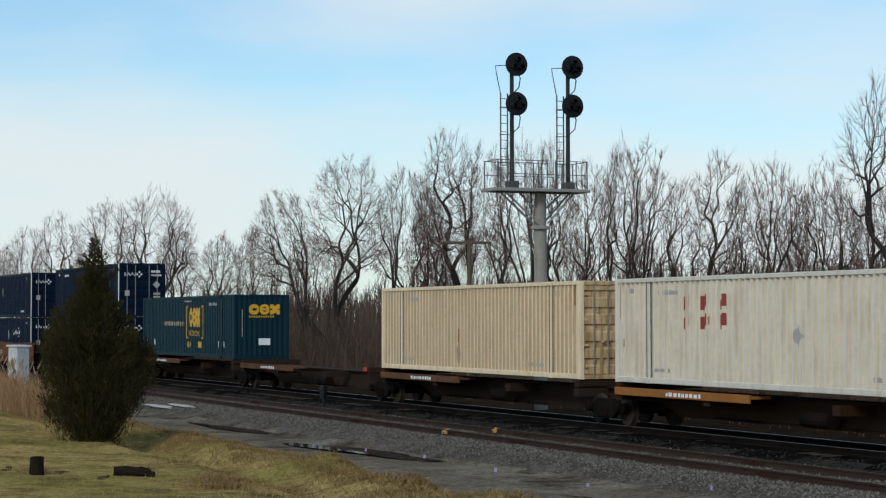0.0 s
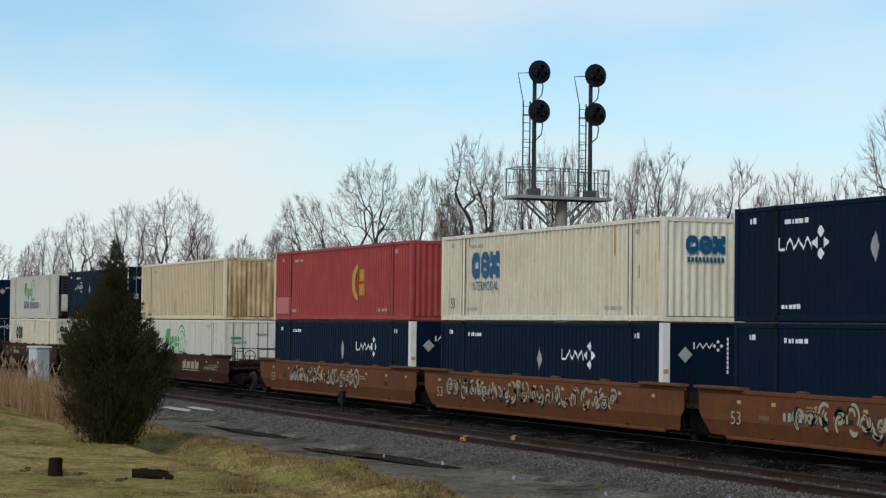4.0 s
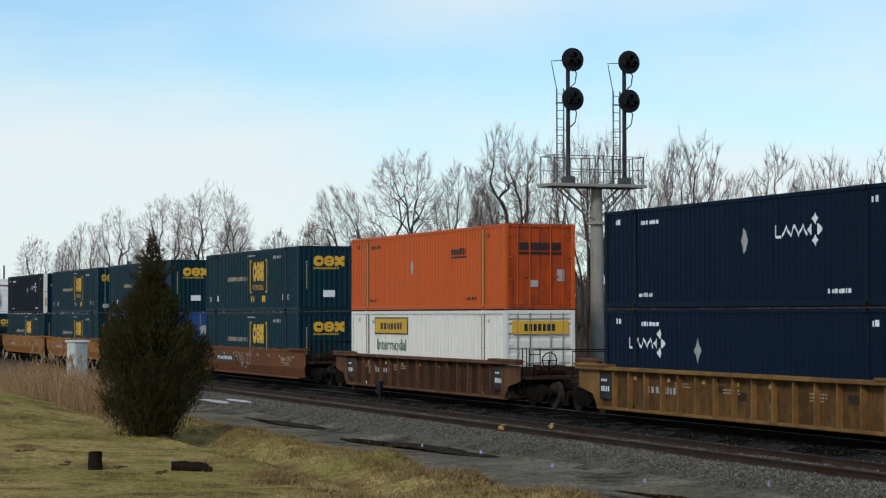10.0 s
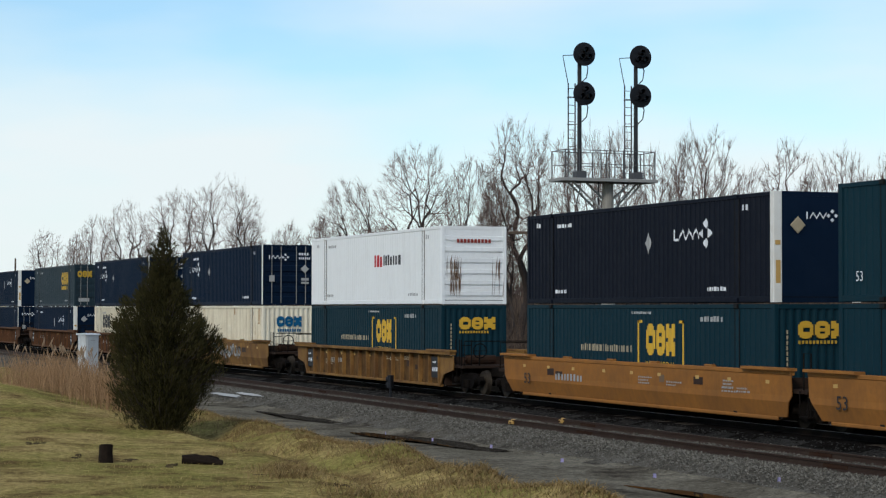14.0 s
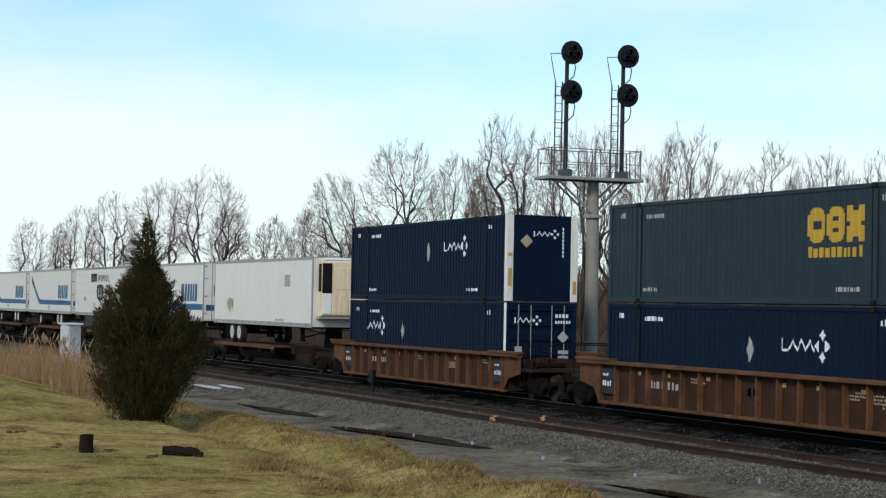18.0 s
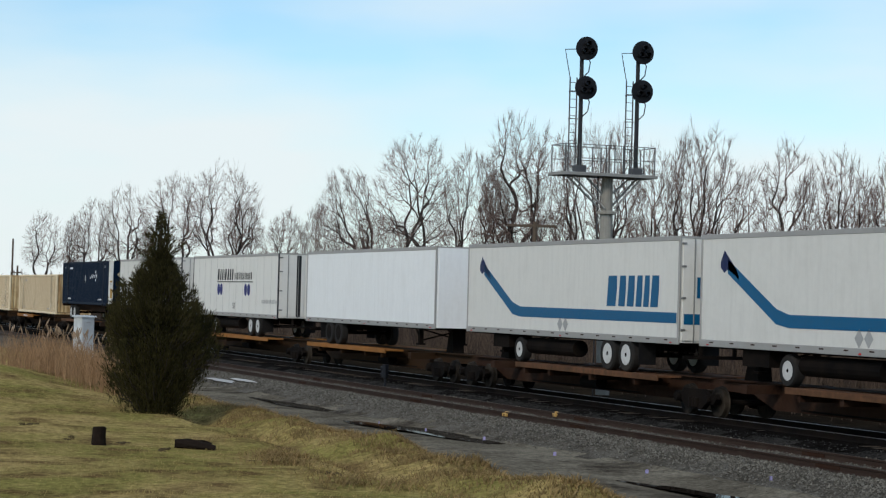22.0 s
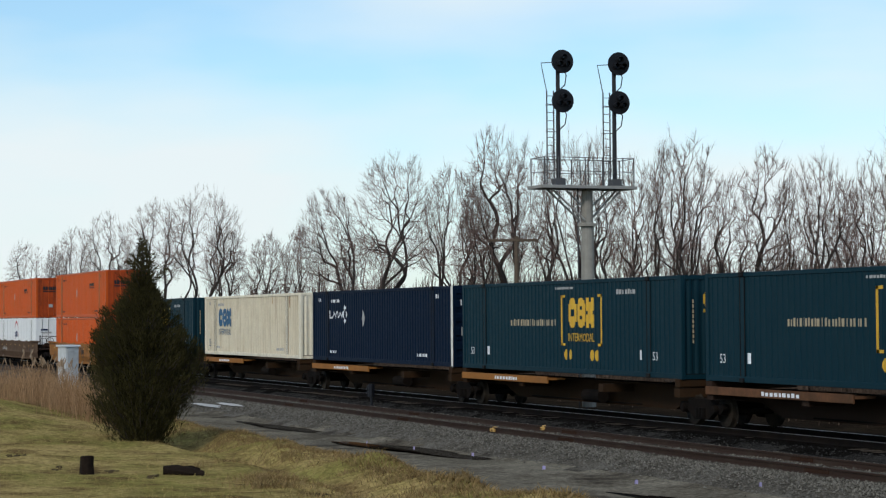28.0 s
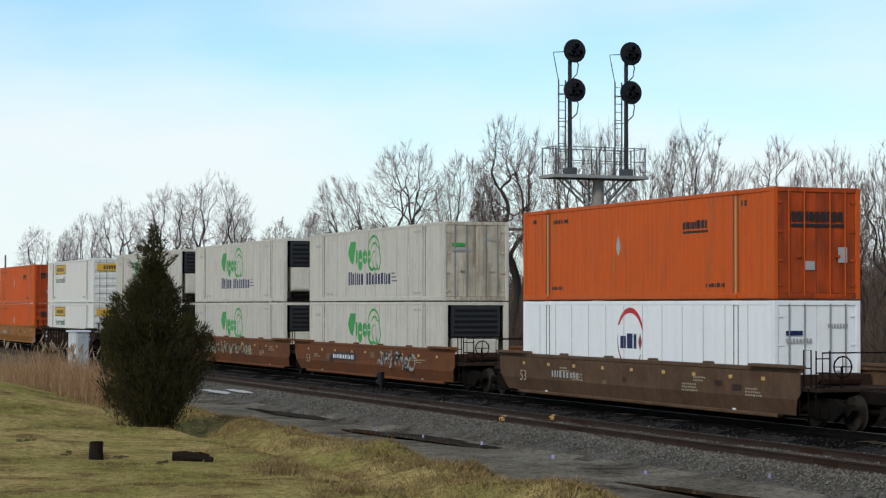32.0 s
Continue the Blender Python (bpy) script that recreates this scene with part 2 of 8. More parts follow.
MAT = dict(
    navy=paint("navy paint", (0.0022, 0.0092, 0.0245), 0.55, streak=0.1, dirt=(0.012, 0.022, 0.045), dirt_amount=0.2, spec=0.07),
    ink=paint("black blue paint", (0.0062, 0.0085, 0.0155), 0.55, streak=0.1, dirt=(0.02, 0.022, 0.03), dirt_amount=0.2, spec=0.07),
    teal=paint("dark teal paint", (0.0036, 0.0235, 0.035), 0.5, streak=0.08, dirt=(0.02, 0.045, 0.05), dirt_amount=0.12, spec=0.08),
    slate=paint("slate green paint", (0.015, 0.030, 0.040), 0.5, streak=0.1, dirt=(0.08, 0.08, 0.08), dirt_amount=0.1, spec=0.15),
    cream=paint("cream paint", (0.76, 0.635, 0.425), 0.5, streak=0.28, dirt=(0.25, 0.14, 0.06), dirt_amount=0.14),
    pale=paint("pale grey cream paint", (0.66, 0.63, 0.54), 0.5, streak=0.3, dirt=(0.30, 0.26, 0.2), dirt_amount=0.2),
    ivory=paint("ivory paint", (0.75, 0.69, 0.54), 0.5, streak=0.32, dirt=(0.2, 0.14, 0.08), dirt_amount=0.12),
    white=paint("white paint", (0.68, 0.665, 0.615), 0.45, vary=0.03, streak=0.14, dirt=(0.35, 0.33, 0.3), dirt_amount=0.12),
    bright=paint("bright white panel", (0.79, 0.80, 0.79), 0.4, vary=0.025, streak=0.1, dirt=(0.4, 0.38, 0.35), dirt_amount=0.08),
    greywhite=paint("soiled white panel", (0.55, 0.515, 0.435), 0.55, streak=0.35, dirt=(0.28, 0.26, 0.22), dirt_amount=0.3),
    red=paint("faded red paint", (0.33, 0.045, 0.045), 0.55, streak=0.2, dirt=(0.42, 0.12, 0.09), dirt_amount=0.4),
    orange=paint("orange paint", (0.52, 0.083, 0.006), 0.5, streak=0.35, dirt=(0.22, 0.055, 0.015), dirt_amount=0.2),
    blue=paint("mid blue paint", (0.013, 0.056, 0.205), 0.5, streak=0.18, dirt=(0.07, 0.1, 0.2), dirt_amount=0.3),
    edge_white=paint("white edge paint", (0.72, 0.71, 0.66), 0.5, streak=0.3, dirt=(0.3, 0.25, 0.15), dirt_amount=0.3, dirt_scale=3),
    dustwell=paint("dusty brown paint", (0.125, 0.075, 0.045), 0.75, grain=6, vary=0.2, dirt=(0.07, 0.04, 0.024), dirt_amount=0.75, streak=0.55, spec=0.08),
    # Grimy panel copies of the well paints, darkened to carry the ribs' shade.
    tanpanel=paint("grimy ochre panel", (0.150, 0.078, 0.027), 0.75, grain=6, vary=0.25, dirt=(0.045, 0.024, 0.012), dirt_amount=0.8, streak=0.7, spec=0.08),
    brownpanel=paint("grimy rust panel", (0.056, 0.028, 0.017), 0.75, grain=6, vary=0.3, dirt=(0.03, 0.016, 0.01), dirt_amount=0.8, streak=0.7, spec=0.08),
    greydoor=paint("rust-run soiled door", (0.50, 0.45, 0.35), 0.6, streak=0.75, dirt=(0.16, 0.11, 0.065), dirt_amount=0.5),
    orangedoor=paint("grimy orange door", (0.42, 0.058, 0.008), 0.55, streak=0.7, dirt=(0.09, 0.025, 0.01), dirt_amount=0.5),
    rustcream=paint("rust-run cream paint", (0.62, 0.48, 0.27), 0.6, streak=0.85, dirt=(0.22, 0.10, 0.03), dirt_amount=0.6, dirt_scale=1.0),
    # Groove colours hold painted rib shade; the streaks in them are dirt.
    groove=paint("shaded dusty rib groove", (0.62, 0.56, 0.43), 0.7, streak=0.45, dirt=(0.3, 0.22, 0.13), dirt_amount=0.3),
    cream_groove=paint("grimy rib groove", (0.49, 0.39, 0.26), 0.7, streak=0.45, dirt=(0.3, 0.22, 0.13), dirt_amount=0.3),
    # Rust also darkened to stand for shade under the road trailers.
    rust=paint("rusty steel", (0.032, 0.015, 0.009), 0.85, grain=9, vary=0.35, dirt=(0.05, 0.03, 0.02), dirt_amount=0.6, spec=0.08),
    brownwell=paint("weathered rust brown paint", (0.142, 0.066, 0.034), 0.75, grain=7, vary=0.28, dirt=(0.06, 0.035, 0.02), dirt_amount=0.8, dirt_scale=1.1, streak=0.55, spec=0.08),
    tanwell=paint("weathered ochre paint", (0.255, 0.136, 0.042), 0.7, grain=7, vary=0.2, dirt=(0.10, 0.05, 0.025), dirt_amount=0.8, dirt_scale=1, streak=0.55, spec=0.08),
    yellowwell=paint("faded amber paint", (0.315, 0.130, 0.032), 0.65, grain=6, vary=0.14, dirt=(0.17, 0.08, 0.03), dirt_amount=0.55, dirt_scale=0.8, streak=0.3, spec=0.08),
    redwell=paint("faded red orange paint", (0.165, 0.060, 0.023), 0.7, grain=6, vary=0.2, dirt=(0.10, 0.045, 0.025), dirt_amount=0.75, dirt_scale=1, streak=0.55, spec=0.08),
    # Grimy ochre with the shade of the load above put into its colour.
    spinetan=paint("grimy ochre paint", (0.034, 0.017, 0.0075), 0.8, grain=7, vary=0.25, dirt=(0.03, 0.018, 0.01), dirt_amount=0.8, dirt_scale=1.2, streak=0.55, spec=0.08),
    maroon=paint("maroon brown paint", (0.057, 0.0205, 0.0115), 0.7, grain=6, vary=0.2, dirt=(0.035, 0.02, 0.016), dirt_amount=0.7, dirt_scale=1, streak=0.55, spec=0.08),
    darkwell=paint("dark brown paint", (0.028, 0.0165, 0.0115), 0.8, grain=6, vary=0.25, dirt=(0.03, 0.02, 0.015), dirt_amount=0.7, dirt_scale=1, streak=0.55, spec=0.08),
    grime=paint("greasy black steel", (0.0055, 0.0048, 0.0044), 0.85, grain=10, vary=0.35, dirt=(0.02, 0.014, 0.01), dirt_amount=0.5, spec=0.05),
    wheel=paint("rolled wheel steel", (0.006, 0.0055, 0.005), 0.7, 0.0, grain=12, vary=0.2, dirt_amount=0.5, spec=0.08),
    black=paint("black fitting", (0.010, 0.010, 0.0105), 0.6, dirt_amount=0.2, spec=0.08),
    grille=paint("dark cooling unit", (0.025, 0.027, 0.03), 0.5, dirt_amount=0.15),
    chrome=paint("galvanised rod", (0.25, 0.25, 0.24), 0.5, 0.4, dirt_amount=0.3, dirt=(0.15, 0.1, 0.06)),
    alloy=paint("dull aluminium", (0.36, 0.35, 0.33), 0.5, 0.3, dirt_amount=0.35, dirt=(0.3, 0.27, 0.22)),
    tyre=paint("tyre rubber", (0.022, 0.021, 0.02), 0.85, dirt_amount=0.4, dirt=(0.08, 0.065, 0.05), spec=0.08),
    rim=paint("white wheel disc", (0.5, 0.5, 0.48), 0.45, dirt_amount=0.35, dirt=(0.2, 0.15, 0.1), dirt_scale=4),
    yel=paint("yellow marking", (0.60, 0.355, 0.035), 0.5, dirt_amount=0.12, bump=0),
    gold=paint("old gold marking", (0.45, 0.28, 0.03), 0.5, dirt_amount=0.12, bump=0),
    mwhite=paint("white marking", (0.72, 0.74, 0.76), 0.5, dirt_amount=0.15, bump=0, dirt=(0.3, 0.3, 0.32)),
    mgrey=paint("grey marking", (0.34, 0.34, 0.33), 0.55, dirt_amount=0.2, bump=0),
    mgreen=paint("green marking", (0.035, 0.30, 0.06), 0.5, dirt_amount=0.08, bump=0),
    mnavy=paint("navy marking", (0.010, 0.018, 0.075), 0.5, dirt_amount=0.05, bump=0),
    mblue=paint("bright blue marking", (0.002, 0.088, 0.20), 0.45, dirt_amount=0.05, bump=0),
    mblack=paint("black marking", (0.02, 0.02, 0.022), 0.55, dirt_amount=0.1, bump=0),
    mred=paint("red marking", (0.5, 0.03, 0.03), 0.5, dirt_amount=0.2, bump=0),
    mdred=paint("dull red streak", (0.28, 0.05, 0.04), 0.6, dirt_amount=0.3, bump=0),
    mbuff=paint("buff marking", (0.36, 0.30, 0.2), 0.55, dirt_amount=0.2, bump=0),
    mrust=paint("rust stain", (0.42, 0.28, 0.12), 0.7, dirt_amount=0.4, bump=0),
    rail=paint("rusted rail", (0.045, 0.028, 0.021), 0.7, 0.3, grain=14, vary=0.25, dirt_amount=0.4, spec=0.08),
    railtop=paint("polished rail head", (0.30, 0.30, 0.31), 0.35, 0.8, grain=20, vary=0.05, dirt_amount=0.1, bump=0),
    tie=paint("weathered timber", (0.052, 0.044, 0.036), 0.9, grain=10, vary=0.3, dirt_amount=0.5, spec=0.08),
    concrete=paint("weathered steel post paint", (0.26, 0.25, 0.22), 0.75, grain=5, vary=0.12, streak=0.3, dirt_amount=0.25),
    galv=paint("galvanised steel", (0.085, 0.087, 0.092), 0.55, 0.2, dirt_amount=0.2),
    deck=paint("pale weathered steel", (0.27, 0.27, 0.255), 0.7, dirt_amount=0.3),
    mast=paint("dark mast paint", (0.022, 0.024, 0.028), 0.6, dirt_amount=0.2),
    signal=paint("flat black signal paint", (0.010, 0.011, 0.014), 0.55, dirt_amount=0.08),
    lens=paint("dark signal lens", (0.03, 0.035, 0.045), 0.12, dirt_amount=0, bump=0),
    cabinet=paint("silver cabinet paint", (0.55, 0.57, 0.58), 0.45, 0.2, streak=0.15, dirt_amount=0.2),
    bark=paint("grey brown bark", (0.040, 0.031, 0.027), 0.95, grain=7, vary=0.3, dirt=(0.07, 0.06, 0.05), dirt_amount=0.4, bump=0.03),
    twig=paint("reddish brown twigs", (0.165, 0.115, 0.098), 0.95, grain=2, vary=0.2, dirt_amount=0, bump=0),
    thicket=island("brown thicket stems", (0.045, 0.034, 0.027), (0.115, 0.084, 0.064)),
    pole=paint("weathered pole timber", (0.10, 0.075, 0.055), 0.9, grain=9, vary=0.25, dirt_amount=0.3),
    stump=paint("charred stump", (0.016, 0.011, 0.008), 0.95, grain=12, vary=0.35, dirt=(0.04, 0.028, 0.018), dirt_amount=0.4, bump=0.04, spec=0.08),
    soil=paint("turned soil", (0.065, 0.046, 0.026), 0.95, grain=14, vary=0.35, dirt=(0.10, 0.08, 0.035), dirt_amount=0.5, dirt_scale=5, bump=0.03, spec=0.02),
    needle=island("cedar foliage", (0.021, 0.0205, 0.0085), (0.060, 0.052, 0.020)),
    stone=island("grey ballast stones", (0.046, 0.042, 0.034), (0.172, 0.160, 0.135)),
    # Stones by the train: oily, and darkened further as painted shade.
    stone_dark=island("oil and shade dark stones", (0.008, 0.0075, 0.007), (0.045, 0.043, 0.040)),
    straw=island("dry straw grass", (0.12, 0.084, 0.035), (0.345, 0.235, 0.105)),
    blade=island("winter lawn blades", (0.19, 0.155, 0.047), (0.42, 0.31, 0.12)),
    reed=island("tan reeds", (0.19, 0.110, 0.056), (0.39, 0.245, 0.135)),
    plume=island("reed plumes", (0.22, 0.15, 0.09), (0.36, 0.26, 0.18)),
    lawn=blend_ground("winter lawn", (0.228, 0.197, 0.060), (0.36, 0.266, 0.105), (0.130, 0.083, 0.036), 0.3, 0.8, 7.0, 0.09),
    gravel=blend_ground("wet gravel road", (0.130, 0.114, 0.086), (0.190, 0.168, 0.128), (0.056, 0.047, 0.036), 0.35, 0.5, 9.0, 0.02),
    bed=blend_ground("grey ballast", (0.112, 0.101, 0.083), (0.148, 0.135, 0.112), (0.058, 0.050, 0.040), 0.6, 1.5, 22.0, 0.06),
    # Bed darkens towards the train: oil, with the train's shade put into the colour.
    dark_bed=blend_ground("oily ballast with train shade", (0.009, 0.0083, 0.0078), (0.014, 0.013, 0.012), (0.006, 0.0055, 0.005), 0.6, 1.5, 22.0, 0.06),
    mid_bed=blend_ground("dark grey ballast", (0.028, 0.0265, 0.025), (0.042, 0.040, 0.037), (0.016, 0.015, 0.014), 0.6, 1.5, 22.0, 0.06),
    # Leaf litter with the wood's shade worked into its colour.
    litter=blend_ground("leaf litter", (0.024, 0.018, 0.013), (0.036, 0.027, 0.018), (0.014, 0.011, 0.008), 0.3, 1.2, 12.0, 0.06),
    snow=paint("grainy old snow", (0.40, 0.39, 0.37), 0.8, grain=14, vary=0.1, dirt=(0.3, 0.29, 0.27), dirt_amount=0.4, dirt_scale=5),
    flag=paint("violet marker flag", (0.30, 0.27, 0.46), 0.7, dirt_amount=0),
    mark_yellow=paint("worn yellow paint", (0.50, 0.31, 0.10), 0.6, dirt_amount=0.3, dirt_scale=9),
)


def water():
    mat = bpy.data.materials.new("puddle water")
    tree, n, l = nodes_of(mat)
    out, mud, gloss, mix = (n.new("ShaderNode" + k) for k in ("OutputMaterial", "BsdfDiffuse", "BsdfGlossy", "MixShader"))
    mud.inputs["Color"].default_value = (0.016, 0.012, 0.009, 1)
    gloss.inputs["Roughness"].default_value = 0.03
    mix.inputs[0].default_value = 0.3
    tx, bp = n.new("ShaderNodeTexNoise"), n.new("ShaderNodeBump")
    tx.inputs["Scale"].default_value = 3.0
    bp.inputs["Strength"].default_value, bp.inputs["Distance"].default_value = 0.05, 0.004
    l.new(tx.outputs[0], bp.inputs["Height"])
    l.new(bp.outputs[0], gloss.inputs["Normal"])
    l.new(mud.outputs[0], mix.inputs[1])
    l.new(gloss.outputs[0], mix.inputs[2])
    l.new(mix.outputs[0], out.inputs[0])
    return mat


MAT["water"] = water()


# ---- mesh tools ----
class Shape:
    """Gathers vertices and faces for one mesh."""

    def __init__(self):
        self.v, self.f = [], []

    def add(self, verts, faces):
        o = len(self.v)
        self.v.extend(verts)
        self.f.extend([tuple(i + o for i in f) for f in faces])
        return self

    def box(self, x0, x1, y0, y1, z0, z1, b=0.0):
        """A box; with b its long edges are cut."""
        if b <= 0:
            return self.add([(x0, y0, z0), (x1, y0, z0), (x1, y1, z0), (x0, y1, z0), (x0, y0, z1), (x1, y0, z1), (x1, y1, z1), (x0, y1, z1)],
                            [(0, 3, 2, 1), (4, 5, 6, 7), (0, 1, 5, 4), (1, 2, 6, 5), (2, 3, 7, 6), (3, 0, 4, 7)])
        dx, dy, dz = x1 - x0, y1 - y0, z1 - z0
        if dx >= dy and dx >= dz:
            ring = lambda x: [(x, y, z) for y, z in oct8(y0, y1, z0, z1, b)]
            a, c = ring(x0), ring(x1)
        elif dz >= dy:
            ring = lambda z: [(x, y, z) for x, y in oct8(x0, x1, y0, y1, b)]
            a, c = ring(z0), ring(z1)
        else:
            ring = lambda y: [(x, y, z) for z, x in oct8(z0, z1, x0, x1, b)]
            a, c = ring(y0), ring(y1)
        return self.add(a + c, [tuple(range(7, -1, -1)), tuple(range(8, 16))] + [(i, (i + 1) % 8, (i + 1) % 8 + 8, i + 8) for i in range(8)])

    def prism(self, poly, y0, y1):
        """A polygon in x, z drawn out in y."""
        n = len(poly)
        return self.add([(x, y0, z) for x, z in poly] + [(x, y1, z) for x, z in poly],
                        [tuple(range(n)), tuple(range(2 * n - 1, n - 1, -1))] + [((i + 1) % n, i, i + n, (i + 1) % n + n) for i in range(n)])

    def tube(self, path, radii, sides=6, caps=True):
        rings, prev = [], None
        for i, p in enumerate(path):
            p = Vector(p)
            d = (Vector(path[min(i + 1, len(path) - 1)]) - Vector(path[max(i - 1, 0)])).normalized()
            ref = prev if prev is not None and abs(prev.dot(d)) < 0.95 else (Vector((1, 0, 0)) if abs(d.x) < 0.8 else Vector((0, 1, 0)))
            u = (ref - d * ref.dot(d)).normalized()
            w = d.cross(u)
            prev = u
            r = radii[i] if isinstance(radii, (list, tuple)) else radii
            rings.append([tuple(p + (u * math.cos(2 * math.pi * k / sides) + w * math.sin(2 * math.pi * k / sides)) * r) for k in range(sides)])
        faces = []
        for i in range(len(rings) - 1):
            faces += [(i * sides + k, i * sides + (k + 1) % sides, (i + 1) * sides + (k + 1) % sides, (i + 1) * sides + k) for k in range(sides)]
        if caps:
            faces += [tuple(range(sides - 1, -1, -1)), tuple(range((len(rings) - 1) * sides, len(rings) * sides))]
        return self.add([q for r in rings for q in r], faces)

    def lathe(self, profile, axis="y", at=(0, 0, 0), sides=20):
        """Rings of (radius, along) round an axis."""
        verts, faces = [], []
        for r, a in profile:
            for k in range(sides):
                c, s = r * math.cos(2 * math.pi * k / sides), r * math.sin(2 * math.pi * k / sides)
                p = {"y": (s, a, c), "z": (c, s, a), "x": (a, c, s)}[axis]
                verts.append((p[0] + at[0], p[1] + at[1], p[2] + at[2]))
        m = len(profile)
        for i in range(m - 1):
            faces += [(i * sides + k, i * sides + (k + 1) % sides, (i + 1) * sides + (k + 1) % sides, (i + 1) * sides + k) for k in range(sides)]
        faces += [tuple(range(sides - 1, -1, -1)), tuple(range((m - 1) * sides, m * sides))]
        return self.add(verts, faces)

    def mesh(self, name, material, smooth=False):
        me = bpy.data.meshes.new(name)
        me.from_pydata(self.v, [], self.f)
        me.materials.append(material)
        if smooth:
            me.polygons.foreach_set("use_smooth", [True] * len(me.polygons))
        me.update()
        return me


def oct8(a0, a1, b0, b1, c):
    return [(a0 + c, b0), (a1 - c, b0), (a1, b0 + c), (a1, b1 - c), (a1 - c, b1), (a0 + c, b1), (a0, b1 - c), (a0, b0 + c)]


def part(name, data, material, parent, label="", at=None, smooth=False, kind=""):
    """One mesh object under a thing or a part. data: a Shape or a finished mesh."""
    me = data.mesh(name, MAT[material] if isinstance(material, str) else material, smooth) if isinstance(data, Shape) else data
    ob = new(name, me)
    ob.parent = parent
    if at is not None:
        ob.matrix_basis = at
    return tagged(ob, label, kind=kind)


def thing(name, label, category, group="", kind="", at=None):
    ob = new(name)
    ob.empty_display_size = 0.3
    if at is not None:
        ob.matrix_basis = at
    return tagged(ob, label, category, group, kind)


WORDS = {}


def words(text, material, bold=0.0):
    """A flat mesh of the text, one unit high, facing -y, starting at x = 0."""
    key = (text, material, bold)
    if key not in WORDS:
        curve = bpy.data.curves.new("words", "FONT")
        curve.body, curve.size, curve.resolution_u, curve.offset = text, 1.35, 2, bold
        ob = bpy.data.objects.new("words", curve)
        scene.collection.objects.link(ob)
        bpy.context.view_layer.update()
        me = bpy.data.meshes.new_from_object(ob.evaluated_get(bpy.context.evaluated_depsgraph_get()))
        bpy.data.objects.remove(ob)
        me.transform(Matrix.Rotation(radians(90), 4, "X"))
        me.materials.clear()
        me.materials.append(MAT[material])
        WORDS[key] = me
    return WORDS[key]


def write(text, material, parent, x, y, z, height, width, label=""):
    """Text on the -y side of a thing, set to a width and a height."""
    me = words(text, material)
    xs = [v.co.x for v in me.vertices]
    ob = part("lettering", me, material, parent, label)
    ob.matrix_basis = Matrix.Translation((x, y, z)) @ Matrix.Diagonal((width / (max(xs) - min(xs)), 1, height, 1))
    return ob


# ---- ground ----
def smooth(a, b, v):
    t = min(1.0, max(0.0, (v - a) / (b - a)))
    return t * t * (3 - 2 * t)


def lawn_edge(x):
    """Where the lawn's bank ends, as y, along x."""
    return 14.0 - 0.028 * (x + 28) + 0.35 * noise.noise((x * 0.35, 3.1, 0)) + 0.18 * noise.noise((x * 1.1, 8.1, 0))


PUDDLES = [(-50.7, 19.05, 4.4, 0.5, 0.11), (-32.9, 18.5, 3.0, 0.38, 0.10), (-63.0, 19.3, 3.6, 0.4, 0.05),
           (-56.0, 17.0, 1.6, 0.25, 0.0)]


def ground_z(x, y):
    far = math.hypot(x, y)
    e = lawn_edge(x) if -140 < x < 10 else 14.0
    lawn = 0.02 + 0.13 * (1 - smooth(6.5, 13.0, y)) + 0.055 * max(0.0, 25 - far) + 0.10 * noise.noise((x * 0.16, y * 0.16, 0)) + 0.07 * noise.noise((x * 0.7, y * 0.7, 2)) + 0.05 * max(0.0, noise.noise((x * 1.6, y * 1.6, 12)) - 0.15) + 0.34 * max(0.0, noise.noise((x * 0.55, y * 0.8, 21)) - 0.12) * smooth(e - 5.0, e - 2.0, y)
    ridge = 0.15 * math.exp(-((y - e + 0.75) / 0.6) ** 2) * (0.6 + noise.noise((x * 0.5, 1.0, 4))) - 0.26 * (0.7 + 0.8 * noise.noise((x * 0.3, 6.0, 4))) * math.exp(-((y - e + 2.1) / 0.5) ** 2)
    mound = 0.75 * math.exp(-((x + 62) / 9) ** 2 - ((y - 8.5) / 3.5) ** 2)
    road = -0.40 + 0.025 * noise.noise((x * 0.4, y * 0.9, 7)) + 0.012 * noise.noise((x * 1.7, y * 1.7, 5))
    for px, py, a, b, lean in PUDDLES:
        q = ((x - px) / (a * 1.25)) ** 2 + ((y - py - lean * (x - px)) / (b * 1.6)) ** 2
        if q < 4:
            road -= 0.15 * math.exp(-q)
    z = (lawn + ridge + mound) + (road - lawn - ridge - mound) * smooth(e - 0.35, e + 0.65, y)
    z += 0.236 * smooth(19.3, 20.9, y) - 0.196 * smooth(24.6, 25.5, y) + 0.18 * smooth(25.6, 26.6, y) - 0.35 * smooth(30.3, 32.0, y)
    if y > 19.5:
        z += 0.02 * noise.noise((x * 1.3, y * 1.3, 1))
    if y > 33:
        z += 0.25 * noise.noise((x * 0.06, y * 0.06, 9)) * smooth(33, 45, y)
    return z


def steps(stops):
    out = []
    for (a, b, d) in stops:
        n = max(1, round((b - a) / d))
        out += [a + (b - a) * i / n for i in range(n)]
    return out + [stops[-1][1]]


